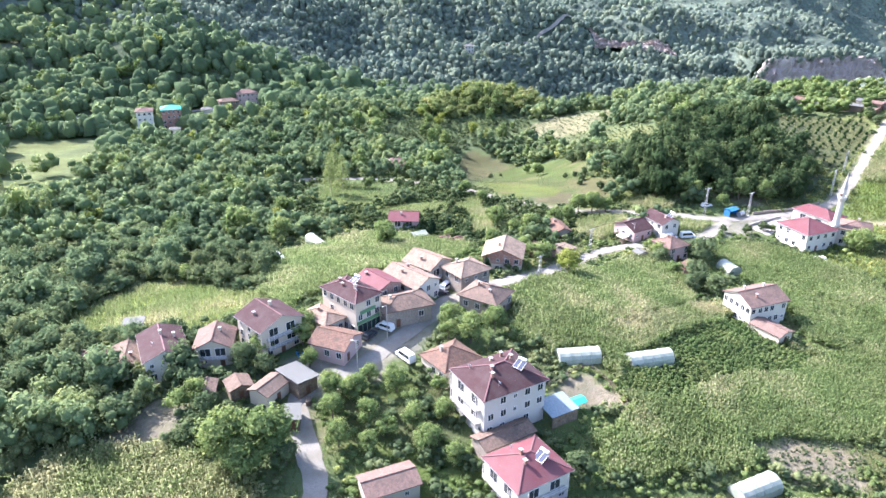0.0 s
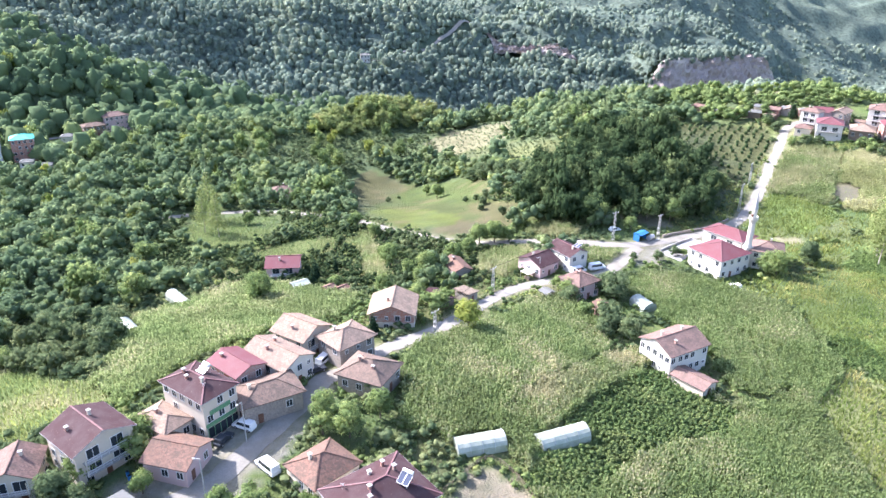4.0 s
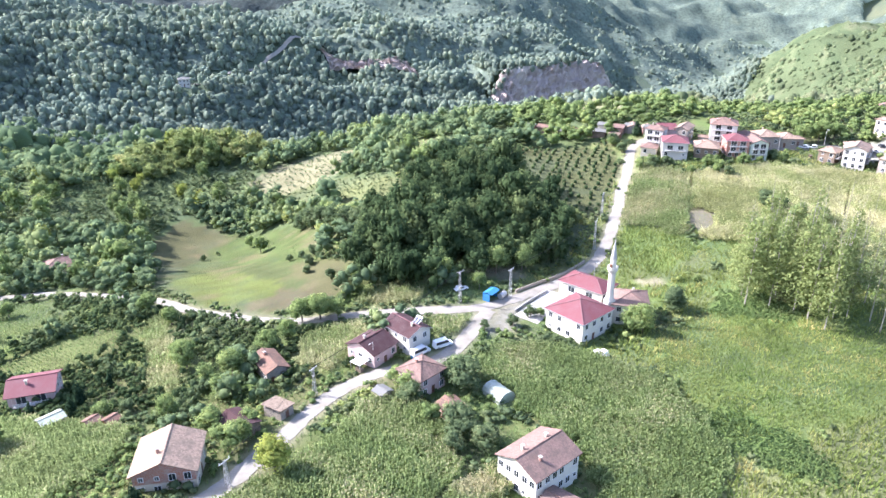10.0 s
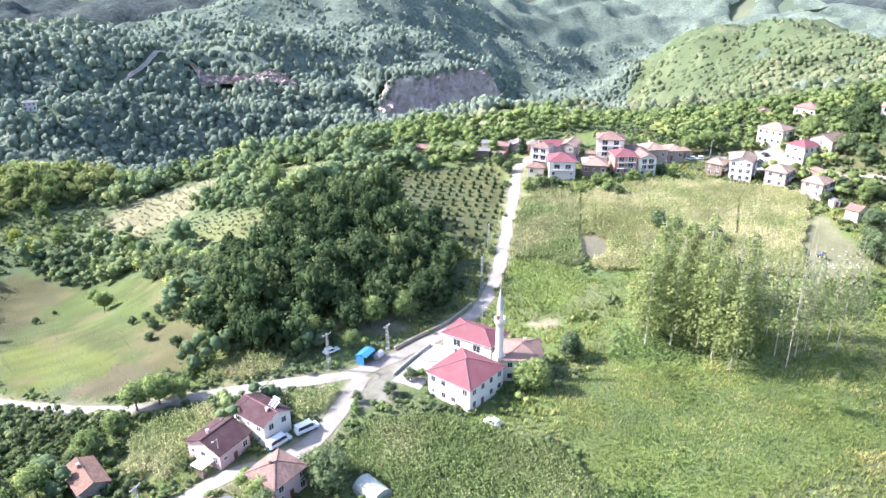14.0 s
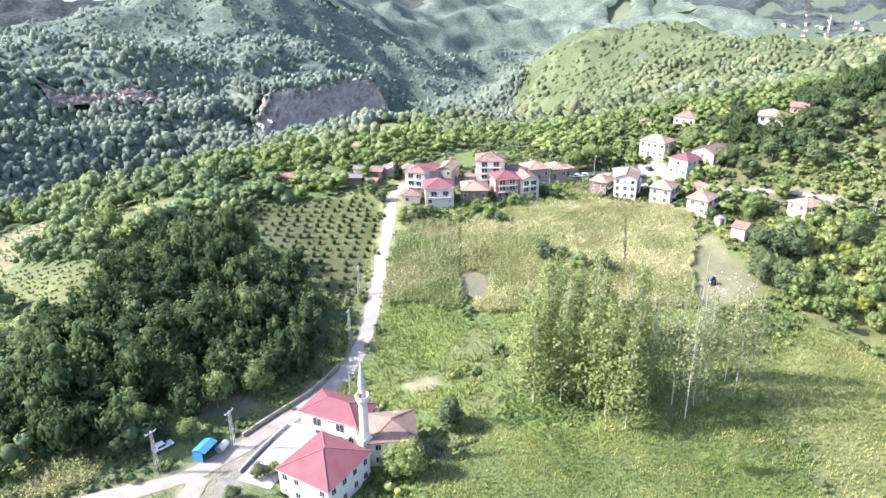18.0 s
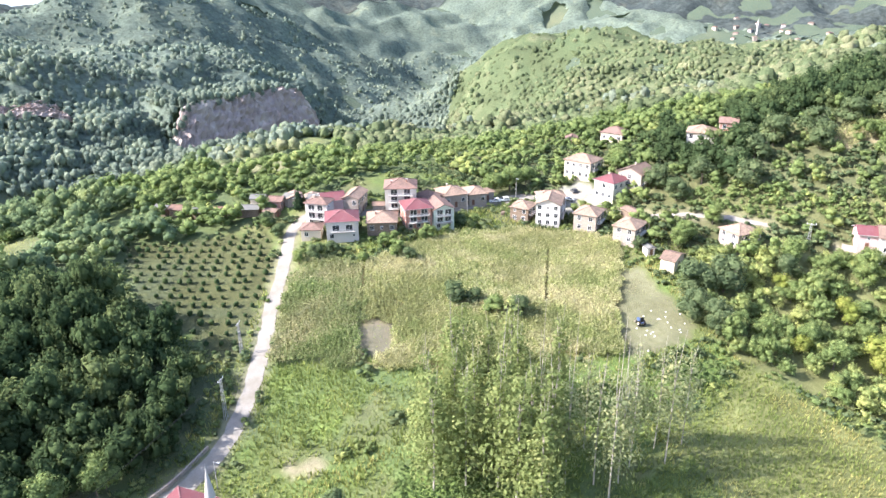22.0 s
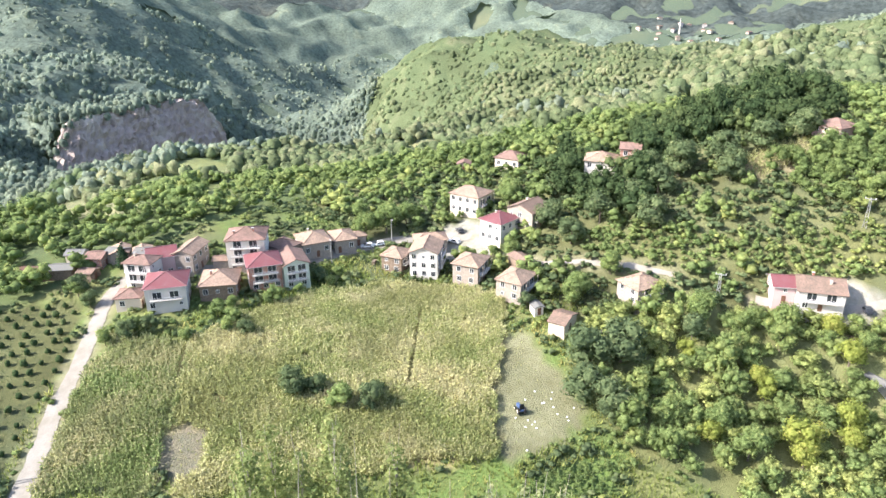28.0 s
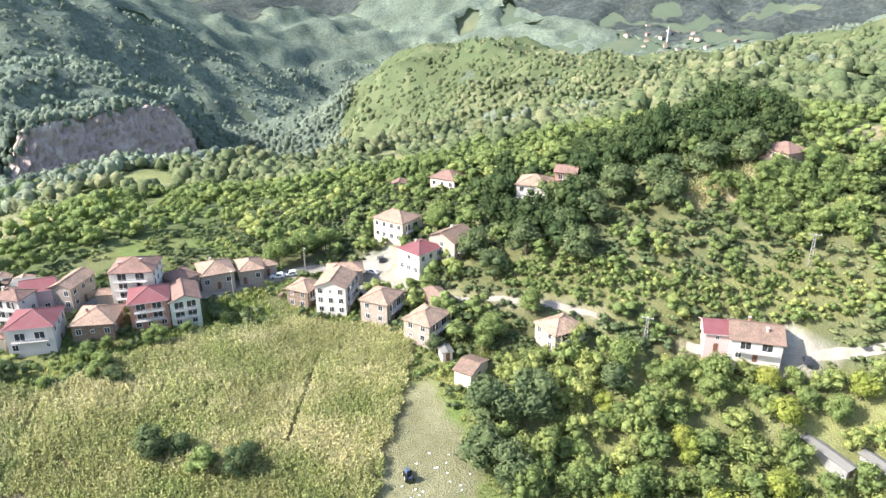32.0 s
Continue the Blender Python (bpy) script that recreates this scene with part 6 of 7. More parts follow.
def lattice_pole(x, y, h, rot, label="steel lattice power pole with cross arm"):
    base = new("power_pole")
    base.matrix_basis = pose(x, y, level(x, y) - 0.1, 0, 0, rot)
    tagged(base, label, "power pole", group="power poles")
    b0, b1 = 0.42, 0.2
    for sx in (-1, 1):
        for sy in (-1, 1):
            p, q = Vector((sx * b0, sy * b0 * 0.7, 0)), Vector((sx * b1, sy * b1 * 0.7, h))
            bm = bmesh.new()
            r = box_into(bm, 0, 0, 0, 0.1, 0.1, (q - p).length)
            bmesh.ops.transform(bm, matrix=Matrix.Translation((p + q) / 2) @ (q - p).to_track_quat("Z", "Y").to_matrix().to_4x4(), verts=r)
            part("leg", bm, M_METAL, base)
    n = 9
    for k in range(n):
        for s in (-1, 1):
            f0, f1 = k / n, (k + 1) / n
            w0, w1 = b0 + (b1 - b0) * f0, b0 + (b1 - b0) * f1
            p, q = Vector((-w0, s * w0 * 0.7, f0 * h)), Vector((w1, s * w1 * 0.7, f1 * h))
            if k % 2:
                p.x, q.x = -p.x, -q.x
            bm = block(0, 0, 0, 0.06, 0.06, (q - p).length)
            bm.transform(Matrix.Translation((p + q) / 2) @ (q - p).to_track_quat("Z", "Y").to_matrix().to_4x4())
            part("brace", bm, M_METAL, base)
    arm = part("cross_arm", block(0, 0, h - 0.15, 2.6, 0.14, 0.14), M_METAL, base)
    for u in (-1.2, 0.0, 1.2):
        part("insulator", cyl(0.08, 0.05, h - 0.05, h + 0.3, 8, u), M_CARWHITE, arm)
    return base


def wire(a, b, sag=0.8):
    c = bpy.data.curves.new("power_line", "CURVE")
    c.dimensions, c.bevel_depth = "3D", 0.018
    s = c.splines.new("POLY")
    s.points.add(10)
    for i in range(11):
        t = i / 10
        s.points[i].co = (a[0] + (b[0] - a[0]) * t, a[1] + (b[1] - a[1]) * t, a[2] + (b[2] - a[2]) * t - sag * 4 * t * (1 - t), 1)
    c.materials.append(M_TYRE)
    return tagged(new("power_line", c), "thin sagging power line between poles", "cable", group="power lines")


def low_wall(name, line, h, thick, mat, label):
    c = dense(line, 2.0)
    V, F = [], []
    tan = np.gradient(c, axis=0)
    tan /= np.linalg.norm(tan, axis=1)[:, None]
    for (px, py), (tx, ty) in zip(c, tan):
        z = level(px, py)
        for s, zz in ((-1, -0.4), (-1, h), (1, h), (1, -0.4)):
            V.append((px - ty * s * thick / 2, py + tx * s * thick / 2, z + zz))
    n = len(c)
    for i in range(n - 1):
        for k in range(3):
            F.append((i * 4 + k, i * 4 + k + 1, i * 4 + k + 5, i * 4 + k + 4))
    F += [(0, 1, 2, 3), tuple((n - 1) * 4 + k for k in (3, 2, 1, 0))]
    bm = faces_mesh(V, F)
    me = bpy.data.meshes.new(name)
    bm.to_mesh(me)
    bm.free()
    me.materials.append(mat)
    return tagged(new(name, me), label, "wall", kind="structure")

# ---- lower village ----
DISHES = []
b = house("apartment_house", 11.7, 116.4, 120, 11.8, 14.3, 9, "hip", M_PALEGREY, M_RED_DULL, 3, "three-storey grey house with maroon hipped roof and open balconies", 0.42, 0.5, ((-0.2, 0.22), (-0.05, 0.15), (0.25, 0.0), (0.1, -0.25), (0.3, -0.2)), (2,), ridge_caps=True)
on_roof(b, -2.4, -3.2, 11.0, 30, 200)
DISHES.append((b, 3.0, 5.0, 10.4, 200))
DISHES.append((b, -4.4, 3.0, 10.2, 160))
house("old_house", 2.3, 128.2, 128, 8.4, 9.3, 3.6, "hip", M_CREAM, M_TILE, 1, "low old house with weathered terracotta hip roof", 0.5, 0.5, ((0.1, 0.2),))
b = house("pink_house", 15.6, 97.7, 121, 10.1, 11.2, 6, "hip", M_WHITE, M_RED, 2, "white and pink two-storey house with maroon hip roof", 0.45, 0.5, ((0.05, 0.1), (-0.15, 0.15)), (2, 3), ridge_caps=True)
on_roof(b, -1.8, -1.5, 7.6, 28, 190)
DISHES.append((b, 2.4, 2.0, 8.4, 200))
shed("tiled_outbuilding", 12.3, 107.5, 122, 4.7, 11.2, 3, "gy", M_STONE, M_TILE_OLD, "long outbuilding with old mossy tiles")
shed("tiled_outbuilding", -8.8, 96.0, 114, 5.9, 9.5, 3, "gy", M_CREAM, M_TILE_PINK, "low house with striped rosy tile roof")
b = house("shop_house", -20.9, 146.2, 137, 12.1, 7.6, 8.5, "hip", M_CREAM, M_RED_DULL, 3, "three-storey cream house with dark red roof and green shop signs", 0.4, 0.5, ((0.1, 0.2), (-0.2, 0.1), (0.25, 0.1)), ridge_caps=True, density=2.2)
for zz, hh, ww in ((3.1, 0.8, 6.8), (5.5, 0.9, 4.6)):
    part("signboard", block(-6.15, 0.3, zz, 0.16, ww, hh, 0.02), M_GREENSIGN, b, "plain green shop signboard")
for k in range(5):
    p_ = part("shop_window", block(-6.1, -2.7 + 1.35 * k, 1.35, 0.1, 1.15, 2.2), M_GLASS, b, "dark shop window")
    part("mullion", block(-6.14, -2.02 + 1.35 * k, 1.35, 0.14, 0.12, 2.4), M_GREENSIGN, p_)
on_roof(b, 0.5, -1.6, 9.6, 25, 180)
DISHES.append((b, -3.5, 1.5, 9.7, 170))
house("brick_house", -15.5, 156.3, 133, 9.5, 7.0, 6, "gx", M_BRICK, M_RED, 2, "unplastered red brick house with maroon metal roof", 0.35, 0.4, ((0.3, 0.2),))
house("pale_roof_house", -7.6, 160.2, 137, 12.4, 8.2, 5.2, "gx", M_WHITE, M_TILE_PALE, 2, "white house with bleached pink tile roof", 0.42, 0.5, ((0.1, 0.2), (0.2, -0.2)))
house("village_house", -3.4, 171.6, 140, 9.2, 8.8, 5.5, "gx", M_CREAM, M_TILE_PALE, 2, "two-storey house with rosy gabled roof and porch", 0.45, 0.6, ((0.0, 0.3),), (3,))
house("village_house", 6.7, 166.4, 127, 8.1, 9.4, 5.5, "hip", M_STONE, M_TILE_PALE, 2, "old stone and plaster house with pale hip roof", 0.42, 0.6, ((0.2, 0.2),))
house("stone_barn", -8.7, 148.0, 113, 7.6, 11.4, 4.5, "hip", M_STONE, M_TILE_OLD, 1, "old stone barn with sagging mossy tile roof", 0.4, 0.7, ((0.0, 0.3),), category="barn", density=4.0)
house("old_house", 11.3, 153.9, 148, 10.0, 8.6, 4.2, "hip", M_STONE, M_TILE_OLD, 1, "old house with brown mossy hip roof by the maize", 0.48, 0.6, ((0.15, 0.1), (-0.2, 0.2)))
house("unfinished_house", -38.3, 137.4, 135, 10.0, 10.4, 7, "gx", M_CREAM, M_RED_DULL, 3, "tall unfinished house with dark red gabled roof", 0.4, 0.6, ((0.1, 0.3), (0.1, -0.1)), (3,), ridge_caps=True)
house("tiled_shop", -23.0, 133.6, 158, 8.4, 7.9, 3.5, "gx", M_PINK, M_TILE, 1, "low roadside shop with terracotta tile roof", 0.4, 0.5, ())
house("old_house", -27.2, 142.4, 138, 8.7, 5.6, 4, "hip", M_CREAM, M_TILE_PALE, 1, "small old house with pale tile roof", 0.4, 0.5, ((0.1, 0.1),))
shed("tin_shed", -29.4, 121.8, 138, 7.0, 4.8, 3, "shed", M_TIMBER, M_ZINC, "open shed with sloping zinc roof", 0.12)
shed("tin_shed", -34.5, 118.4, 151, 4.7, 6.4, 3, "gy", M_CREAM, M_TILE_OLD, "small barn half tiled and half sheeted")
shed("hay_shed", -41, 119.5, 120, 4.2, 4.5, 2.6, "gx", M_TIMBER, M_TILE_OLD, "dark timber hay shed")
shed("hay_shed", -47.5, 119, 100, 4.0, 3.6, 2.3, "gx", M_TIMBER, M_TILE_OLD, "dark timber hay shed in the bushes")
shed("tin_shed", -28.5, 111.5, 100, 4.6, 2.6, 2.4, "shed", M_TIMBER, M_ZINC, "little white-roofed shed by the road", 0.1)
house("old_house", -76.7, 130.9, 5, 8.3, 7.3, 3, "hip", M_TIMBER, M_TILE, 1, "low house with terracotta hip roof", 0.42, 0.5, ())
house("old_house", -68.3, 130.3, 15, 6.2, 8.9, 3.4, "gy", M_STONE, M_TILE_OLD, 1, "low old house with brown tiles", 0.38, 0.5, ((0.2, -0.2),))
b = house("dark_roof_house", -60.1, 130.3, 117, 12.0, 8.6, 5.5, "gx", M_WHITE, M_RED_DULL, 2, "white house with dark maroon gabled roof", 0.4, 0.5, ((0.1, 0.0), (0.05, -0.3)), bare=(), ridge_caps=True)
DISHES.append((b, -1.5, 2.2, 6.7, 200))
house("village_house", -49.4, 132.7, 8, 7.6, 7.8, 4.6, "gy", M_CREAM, M_TILE_PINK, 2, "house with faded pink gabled roof and front porch", 0.5, 0.5, ((0.15, 0.1),), (0,))
shed("garden_hut", -75, 149.6, 10, 4.2, 2.6, 2.6, "shed", M_MINT, M_ZINC, "pale green garden hut", 0.08)
# yard beside the tall house: open canopy, tarpaulin, fence
b = new("canopy")
b.matrix_basis = pose(23.7, 115.7, level(23.7, 115.7), 0, 0, 30)
tagged(b, "pale blue sheet canopy on timber posts beside the tall house", "canopy")
HOUSE_SPOTS.append((23.7, 115.7, 4.2))
part("roof", slab_of([(-3.4, -2.8, 2.7), (3.4, -2.8, 2.7), (3.4, 2.8, 3.3), (-3.4, 2.8, 3.3)], [(0, 1, 2, 3)], 0.08), M_PALEBLUE, b)
for px in (-3.1, 0, 3.1):
    for py in (-2.5, 2.5):
        part("post", block(px, py, 1.3, 0.14, 0.14, 2.9 + 0.1 * py), M_TIMBER, b)
part("back_wall", block(0, -2.6, 1.2, 6.2, 0.1, 2.6), M_TIMBER, b, "grey timber boarding")
b = new("tarpaulin_shelter")
b.matrix_basis = pose(28.3, 118.3, level(28.3, 118.3), 0, 0, 30)
tagged(b, "turquoise tarpaulin stretched over a small frame", "shelter")
part("tarpaulin", slab_of([(-1.7, -1.3, 1.9), (1.7, -1.3, 1.9), (1.7, 0, 2.4), (-1.7, 0, 2.4), (1.7, 1.3, 2.0), (-1.7, 1.3, 2.0)], [(0, 1, 2, 3), (3, 2, 4, 5)], 0.05), M_TEAL, b)
for px, py in ((-1.6, -1.2), (1.6, -1.2), (1.6, 1.2), (-1.6, 1.2)):
    part("post", block(px, py, 1.0, 0.08, 0.08, 2.0), M_METAL, b)


def fence(line, h, label):
    base = new("timber_fence")
    tagged(base, label, "fence")
    c = dense(line, 2.0)
    for (ax, ay), (bx, by) in zip(c, c[1:]):
        za, zb = level(ax, ay), level(bx, by)
        part("post", block(ax, ay, za + h / 2 - 0.1, 0.1, 0.1, h + 0.2), M_TIMBER, base)
        for k in (0.4, 0.85):
            p, q = Vector((ax, ay, za + h * k)), Vector((bx, by, zb + h * k))
            bm = bmesh.new()
            box_into(bm, 0, 0, 0, 0.05, 0.1, (q - p).length)
            bm.transform(Matrix.Translation((p + q) / 2) @ (q - p).to_track_quat("Z", "Y").to_matrix().to_4x4())
            part("rail", bm, M_TIMBER, base)


fence([(23, 124), (33, 131), (39, 120), (35, 117)], 1.2, "grey timber yard fence round the bare yard")

# plastic tunnels
for x, y, r, L, w, h, lab in ((31.2, 134.5, 8, 9.5, 4.6, 2.6, "milky plastic tunnel in the maize"), (48, 136.6, 14, 10.5, 4.4, 2.6, "milky plastic tunnel in the maize"), (57.5, 98.5, 25, 9, 4.6, 2.6, "milky plastic tunnel at the field edge"),
                              (-59, 199.5, 120, 6, 4.2, 2.4, "white plastic tunnel behind the maize"), (-51.5, 202.5, 125, 7.5, 4.2, 2.5, "white plastic tunnel behind the maize"), (-43.2, 223.5, 125, 10, 4.2, 2.5, "white plastic tunnel behind the maize"),
                              (90.5, 198.3, 107, 6.3, 5.0, 2.6, "grey-white plastic tunnel beside the rosy house")):
    polytunnel(x, y, r, L, w, h, lab)



def dish(base, x, y, z, yaw):
    """satellite dish on a short mast"""
    q = new("satellite_dish")
    q.matrix_basis = base.matrix_basis @ pose(x, y, z, 0, 0, yaw)
    tagged(q, "pale round satellite dish on a roof", "satellite dish", group="satellite dishes")
    part("mast", cyl(0.03, 0.03, -0.6, 0.5, 6), M_METAL, q)
    bm = cyl(0.45, 0.12, 0.0, 0.14, 14)
    bm.transform(pose(0, 0.1, 0.55, -60))
    d = part("bowl", bm, M_FRAME, q)
    part("feed_arm", block(0, 0.35, 0.6, 0.04, 0.5, 0.04), M_METAL, d)


for spot in DISHES:
    dish(*spot)
for x, y in ((-31.0, 131.5), (-30.2, 132.2), (-31.6, 132.6), (24.5, 121.5), (76.0, 220.5)):
    b = new("blue_barrel")
    b.matrix_basis = pose(x, y, level(x, y), 0, 0, 0)
    tagged(b, "blue plastic barrel standing on the ground", "barrel", group="barrels")
    part("body", cyl(0.3, 0.3, 0, 0.9, 14), M_BLUE, b)
    part("lid", cyl(0.27, 0.27, 0.9, 0.95, 14), M_TYRE, b)
# firewood and crates beside the sheds
for x, y, r in ((-31.5, 124.5, 138), (-26.5, 117, 100), (20.5, 120.5, 30), (62, 220, 120), (-6, 151, 110), (276, 292, 30), (321, 172, 60)):
    b = new("firewood_stack")
    b.matrix_basis = pose(x, y, level(x, y), 0, 0, r)
    tagged(b, "stack of split firewood logs beside a shed", "firewood", group="firewood stacks")
    for k in range(5):
        for i in range(9 - k % 2):
            bm = cyl(0.12, 0.11, -0.5, 0.5, 6)
            bm.transform(pose(i * 0.24 + 0.12 * (k % 2) - 1.0, 0, 0.12 + 0.21 * k, 90))
            part("log", bm, M_TIMBER if (i + k) % 3 else M_BARK, b)

# vehicles in the street
vehicle("dark_car", -16.2, 139.0, 60, 4.3, 1.75, 1.55, M_CARDARK, "dark car parked by the shop", False)
vehicle("white_van", -12.8, 142.3, 150, 4.6, 1.8, 1.85, M_CARWHITE, "white panel van parked by the shop")
vehicle("white_minibus", -7.5, 131.2, 130, 5.4, 1.95, 2.2, M_CARWHITE, "white minibus parked at the roadside")
vehicle("white_van", 1.6, 164.2, 60, 4.8, 1.85, 1.9, M_CARWHITE, "white van parked between the old houses")
vehicle("dark_car", 0.2, 160.0, 30, 4.2, 1.75, 1.5, M_CARDARK, "dark car parked between the old houses", False)

# ---- crossroads and middle houses ----
house("barn_house", 18.6, 187.6, 170, 11.0, 10.4, 4.8, "gy", M_BRICK, M_TILE_PALE, 2, "house with large rosy gabled roof and timber front", 0.42, 0.6, ((0.1, 0.2),), lower=M_CREAM)
house("white_house", 86.4, 169.9, 111, 10.1, 12.4, 6.4, "gy", M_WHITE, M_TILE_PINK, 2, "white two-storey house with rosy tiled gable roof in the maize", 0.42, 0.5, ((0.1, -0.25), (-0.25, 0.2), (0.15, 0.25)), (), density=1.9)
shed("tiled_annex", 87.0, 159.4, 122, 8.3, 5.5, 2.6, "gx", M_CREAM, M_TILE_PINK, "low tiled annex with metal awning", 0.3)
house("maroon_house", 66.9, 225.8, 122, 9.4, 8.4, 4, "gy", M_PINK, M_RED_DULL, 1, "single-storey pale pink house with maroon roof", 0.4, 0.5, ((0.1, 0.2),))
b = house("white_gable_house", 76.9, 228.0, 115, 10.2, 7.4, 5.4, "gx", M_WHITE, M_RED_DULL, 2, "white house with maroon gable roof and arched porch", 0.42, 0.5, ((-0.3, 0.1),), ridge_caps=True)
on_roof(b, -2.6, -1.6, 6.6, 30, 180)
house("rosy_house", 74.6, 208.1, 117, 7.8, 8.2, 5, "hip", M_PINK, M_TILE_PINK, 2, "pale pink house with rosy hip roof by the lane", 0.45, 0.5, ((0.1, 0.1),))
shed("tiled_shed", 77.3, 194.6, 104, 4.8, 4.9, 2.8, "gx", M_BRICK, M_TILE, "small brick shed with red tiles")
shed("tiled_shed", 64.2, 205.6, 117, 3.0, 3.0, 2.4, "gx", M_CREAM, M_ZINC, "small white shed by the lane")
house("old_house", 41.2, 228.2, 105, 9.4, 5.6, 3.5, "gx", M_STONE, M_TILE, 1, "narrow old house with terracotta roof in the gardens", 0.42, 0.5, ((0.2, 0.1),))
shed("low_barn", 31.8, 201.4, 122, 7.4, 5.1, 2.8, "gx", M_TIMBER, M_RED_DULL, "low barn with rusty red roof under trees")
shed("low_barn", 40.5, 206.5, 130, 5.0, 4.0, 2.4, "shed", M_STONE, M_TIMBER, "ruined grey stone barn", 0.15)
house("red_house", -13.3, 238.4, 178, 9.9, 9.0, 5, "gx", M_PINK, M_RED, 2, "house with bright maroon roof among the gardens", 0.4, 0.6, ((0.1, 0.2),), (2,))
shed("white_hut", -7.5, 222, 30, 4.6, 3.4, 2.2, "gx", M_TIMBER, M_FILM, "dark hut with white plastic roof")
shed("tiled_shed", 1.5, 217, 40, 2.8, 2.8, 1.8, "gx", M_BRICK, M_TILE, "tiny tiled henhouse in the garden")
shed("tiled_shed", 5.5, 215.5, 40, 2.6, 2.6, 1.8, "gx", M_BRICK, M_TILE, "tiny tiled henhouse in the garden")
house("far_red_house", -23, 345, 10, 11, 9, 4.5, "hip", M_CREAM, M_TILE_PINK, 1, "house with red tile roof in the valley", 0.45, 0.5, ((0.1, 0.1),))
vehicle("white_minibus", 78.6, 221.6, 20, 5.6, 1.95, 2.2, M_CARWHITE, "white minibus parked before the white house")
vehicle("white_minibus", 85.2, 222.9, 10, 5.4, 1.95, 2.2, M_CARWHITE, "white minibus parked by the lane")
vehicle("old_jeep", 122.5, 205.0, 110, 4.0, 1.7, 1.7, M_CARWHITE, "light old jeep behind the mosque", False)
vehicle("white_pickup", 100.5, 249.0, 10, 4.4, 1.75, 1.5, M_CARWHITE, "white pickup by the roadside", False)

b = new("awning_tent")
b.matrix_basis = pose(62.5, 221.5, level(62.5, 221.5), 0, 0, 122)
tagged(b, "white awning on four posts beside the maroon-roofed house", "awning")
HOUSE_SPOTS.append((62.5, 221.5, 2.4))
part("canopy", slab_of([(-1.7, -1.7, 2.1), (1.7, -1.7, 2.1), (1.7, 1.7, 2.1), (-1.7, 1.7, 2.1), (0, 0, 2.8)], [(0, 1, 4), (1, 2, 4), (2, 3, 4), (3, 0, 4)], 0.05), M_CARWHITE, b)
for px, py in ((-1.6, -1.6), (1.6, -1.6), (1.6, 1.6), (-1.6, 1.6)):
    part("post", block(px, py, 1.0, 0.07, 0.07, 2.2), M_METAL, b)
# blue roadside shelter with a tank
b = new("roadside_shelter")
b.matrix_basis = pose(107.2, 241.8, level(107.2, 241.8), 0, 0, 35)
tagged(b, "blue metal roadside shelter open to the front", "shelter")
HOUSE_SPOTS.append((107.2, 241.8, 3.5))
part("roof", slab_of([(-2.3, -1.6, 2.5), (2.3, -1.6, 2.5), (2.3, 0, 3.0), (-2.3, 0, 3.0), (2.3, 1.6, 2.5), (-2.3, 1.6, 2.5)], [(0, 1, 2, 3), (3, 2, 4, 5)], 0.08), M_BLUE, b)
part("back_wall", block(0, 1.45, 1.2, 4.4, 0.08, 2.5), M_BLUE, b)
for s in (-1, 1):
    part("side_wall", block(s * 2.15, 0.3, 1.2, 0.08, 2.3, 2.5), M_BLUE, b)
b = new("water_tank")
b.matrix_basis = pose(110.8, 241.6, level(110.8, 241.6) + 0.9, 0, 90, 35)
tagged(b, "grey cylindrical water tank lying on the ground", "tank")
part("shell", cyl(0.9, 0.9, -1.4, 1.4, 16), M_METAL, b)
low_wall("wall_roadside", [(116, 243.5), (124, 246.5), (136, 250.5), (147, 256)], 0.9, 0.4, M_STONE, "low rough stone roadside wall")
low_wall("wall_mosque_yard", [(111, 233), (118, 237.5), (126, 242)], 0.8, 0.35, M_CONC, "low concrete mosque yard wall")

# ---- mosque ----
b = house("mosque", 123.9, 219.4, 112, 12.5, 13.1, 6.4, "hip", M_WHITE, M_RED, 2, "white mosque hall with maroon hipped metal roof", 0.42, 0.5, (), ridge_caps=True, density=2.9, category="mosque")
house("mosque_hall", 135.2, 234.2, 119, 14.2, 8.6, 6.0, "hip", M_WHITE, M_RED, 2, "white hall with maroon roof and arcaded veranda beside the mosque", 0.42, 0.5, (), (2,), ridge_caps=True)
house("mosque_lodging", 140.8, 220.9, 60, 9.9, 9.6, 6.2, "hip", M_WHITE, M_TILE_PINK, 2, "white lodging with rosy tile roof behind the minaret", 0.36, 0.5, ((0.2, -0.1),))
b = new("minaret")
b.matrix_basis = pose(134.0, 220.6, level(134.0, 220.6), 0, 0, 0)
tagged(b, "slender white minaret with one gallery and pointed spire", "minaret")
HOUSE_SPOTS.append((134.0, 220.6, 2.5))
part("plinth", block(0, 0, 3.4, 2.5, 2.5, 7.2, 0.2), M_WHITE, b)
part("transition", cyl(1.3, 0.98, 6.9, 8.4, 8), M_WHITE, b)
part("shaft", cyl(0.98, 0.9, 8.3, 15.2, 20), M_WHITE, b)
bm = cyl(0.9, 1.45, 14.9, 16.2, 20)
g_ = part("gallery", bm, M_WHITE, b)
for i in range(16):
    a = i * math.tau / 16
    bm = bmesh.new()
    box_into(bm, 1.38 * math.cos(a), 1.38 * math.sin(a), 16.65, 0.5, 0.1, 0.95, pose(0, 0, 0, 0, 0, math.degrees(a) + 90))
    part("parapet_panel", bm, M_WHITE, g_)
part("door", block(-0.8, -0.3, 17.1, 0.3, 0.7, 1.7), M_DOOR, g_)
part("upper_shaft", cyl(0.78, 0.72, 16.1, 19.6, 20), M_WHITE, b)
sp = part("spire", cyl(0.86, 0.05, 19.5, 25.0, 20), M_GREY, b, "pale grey conical spire")
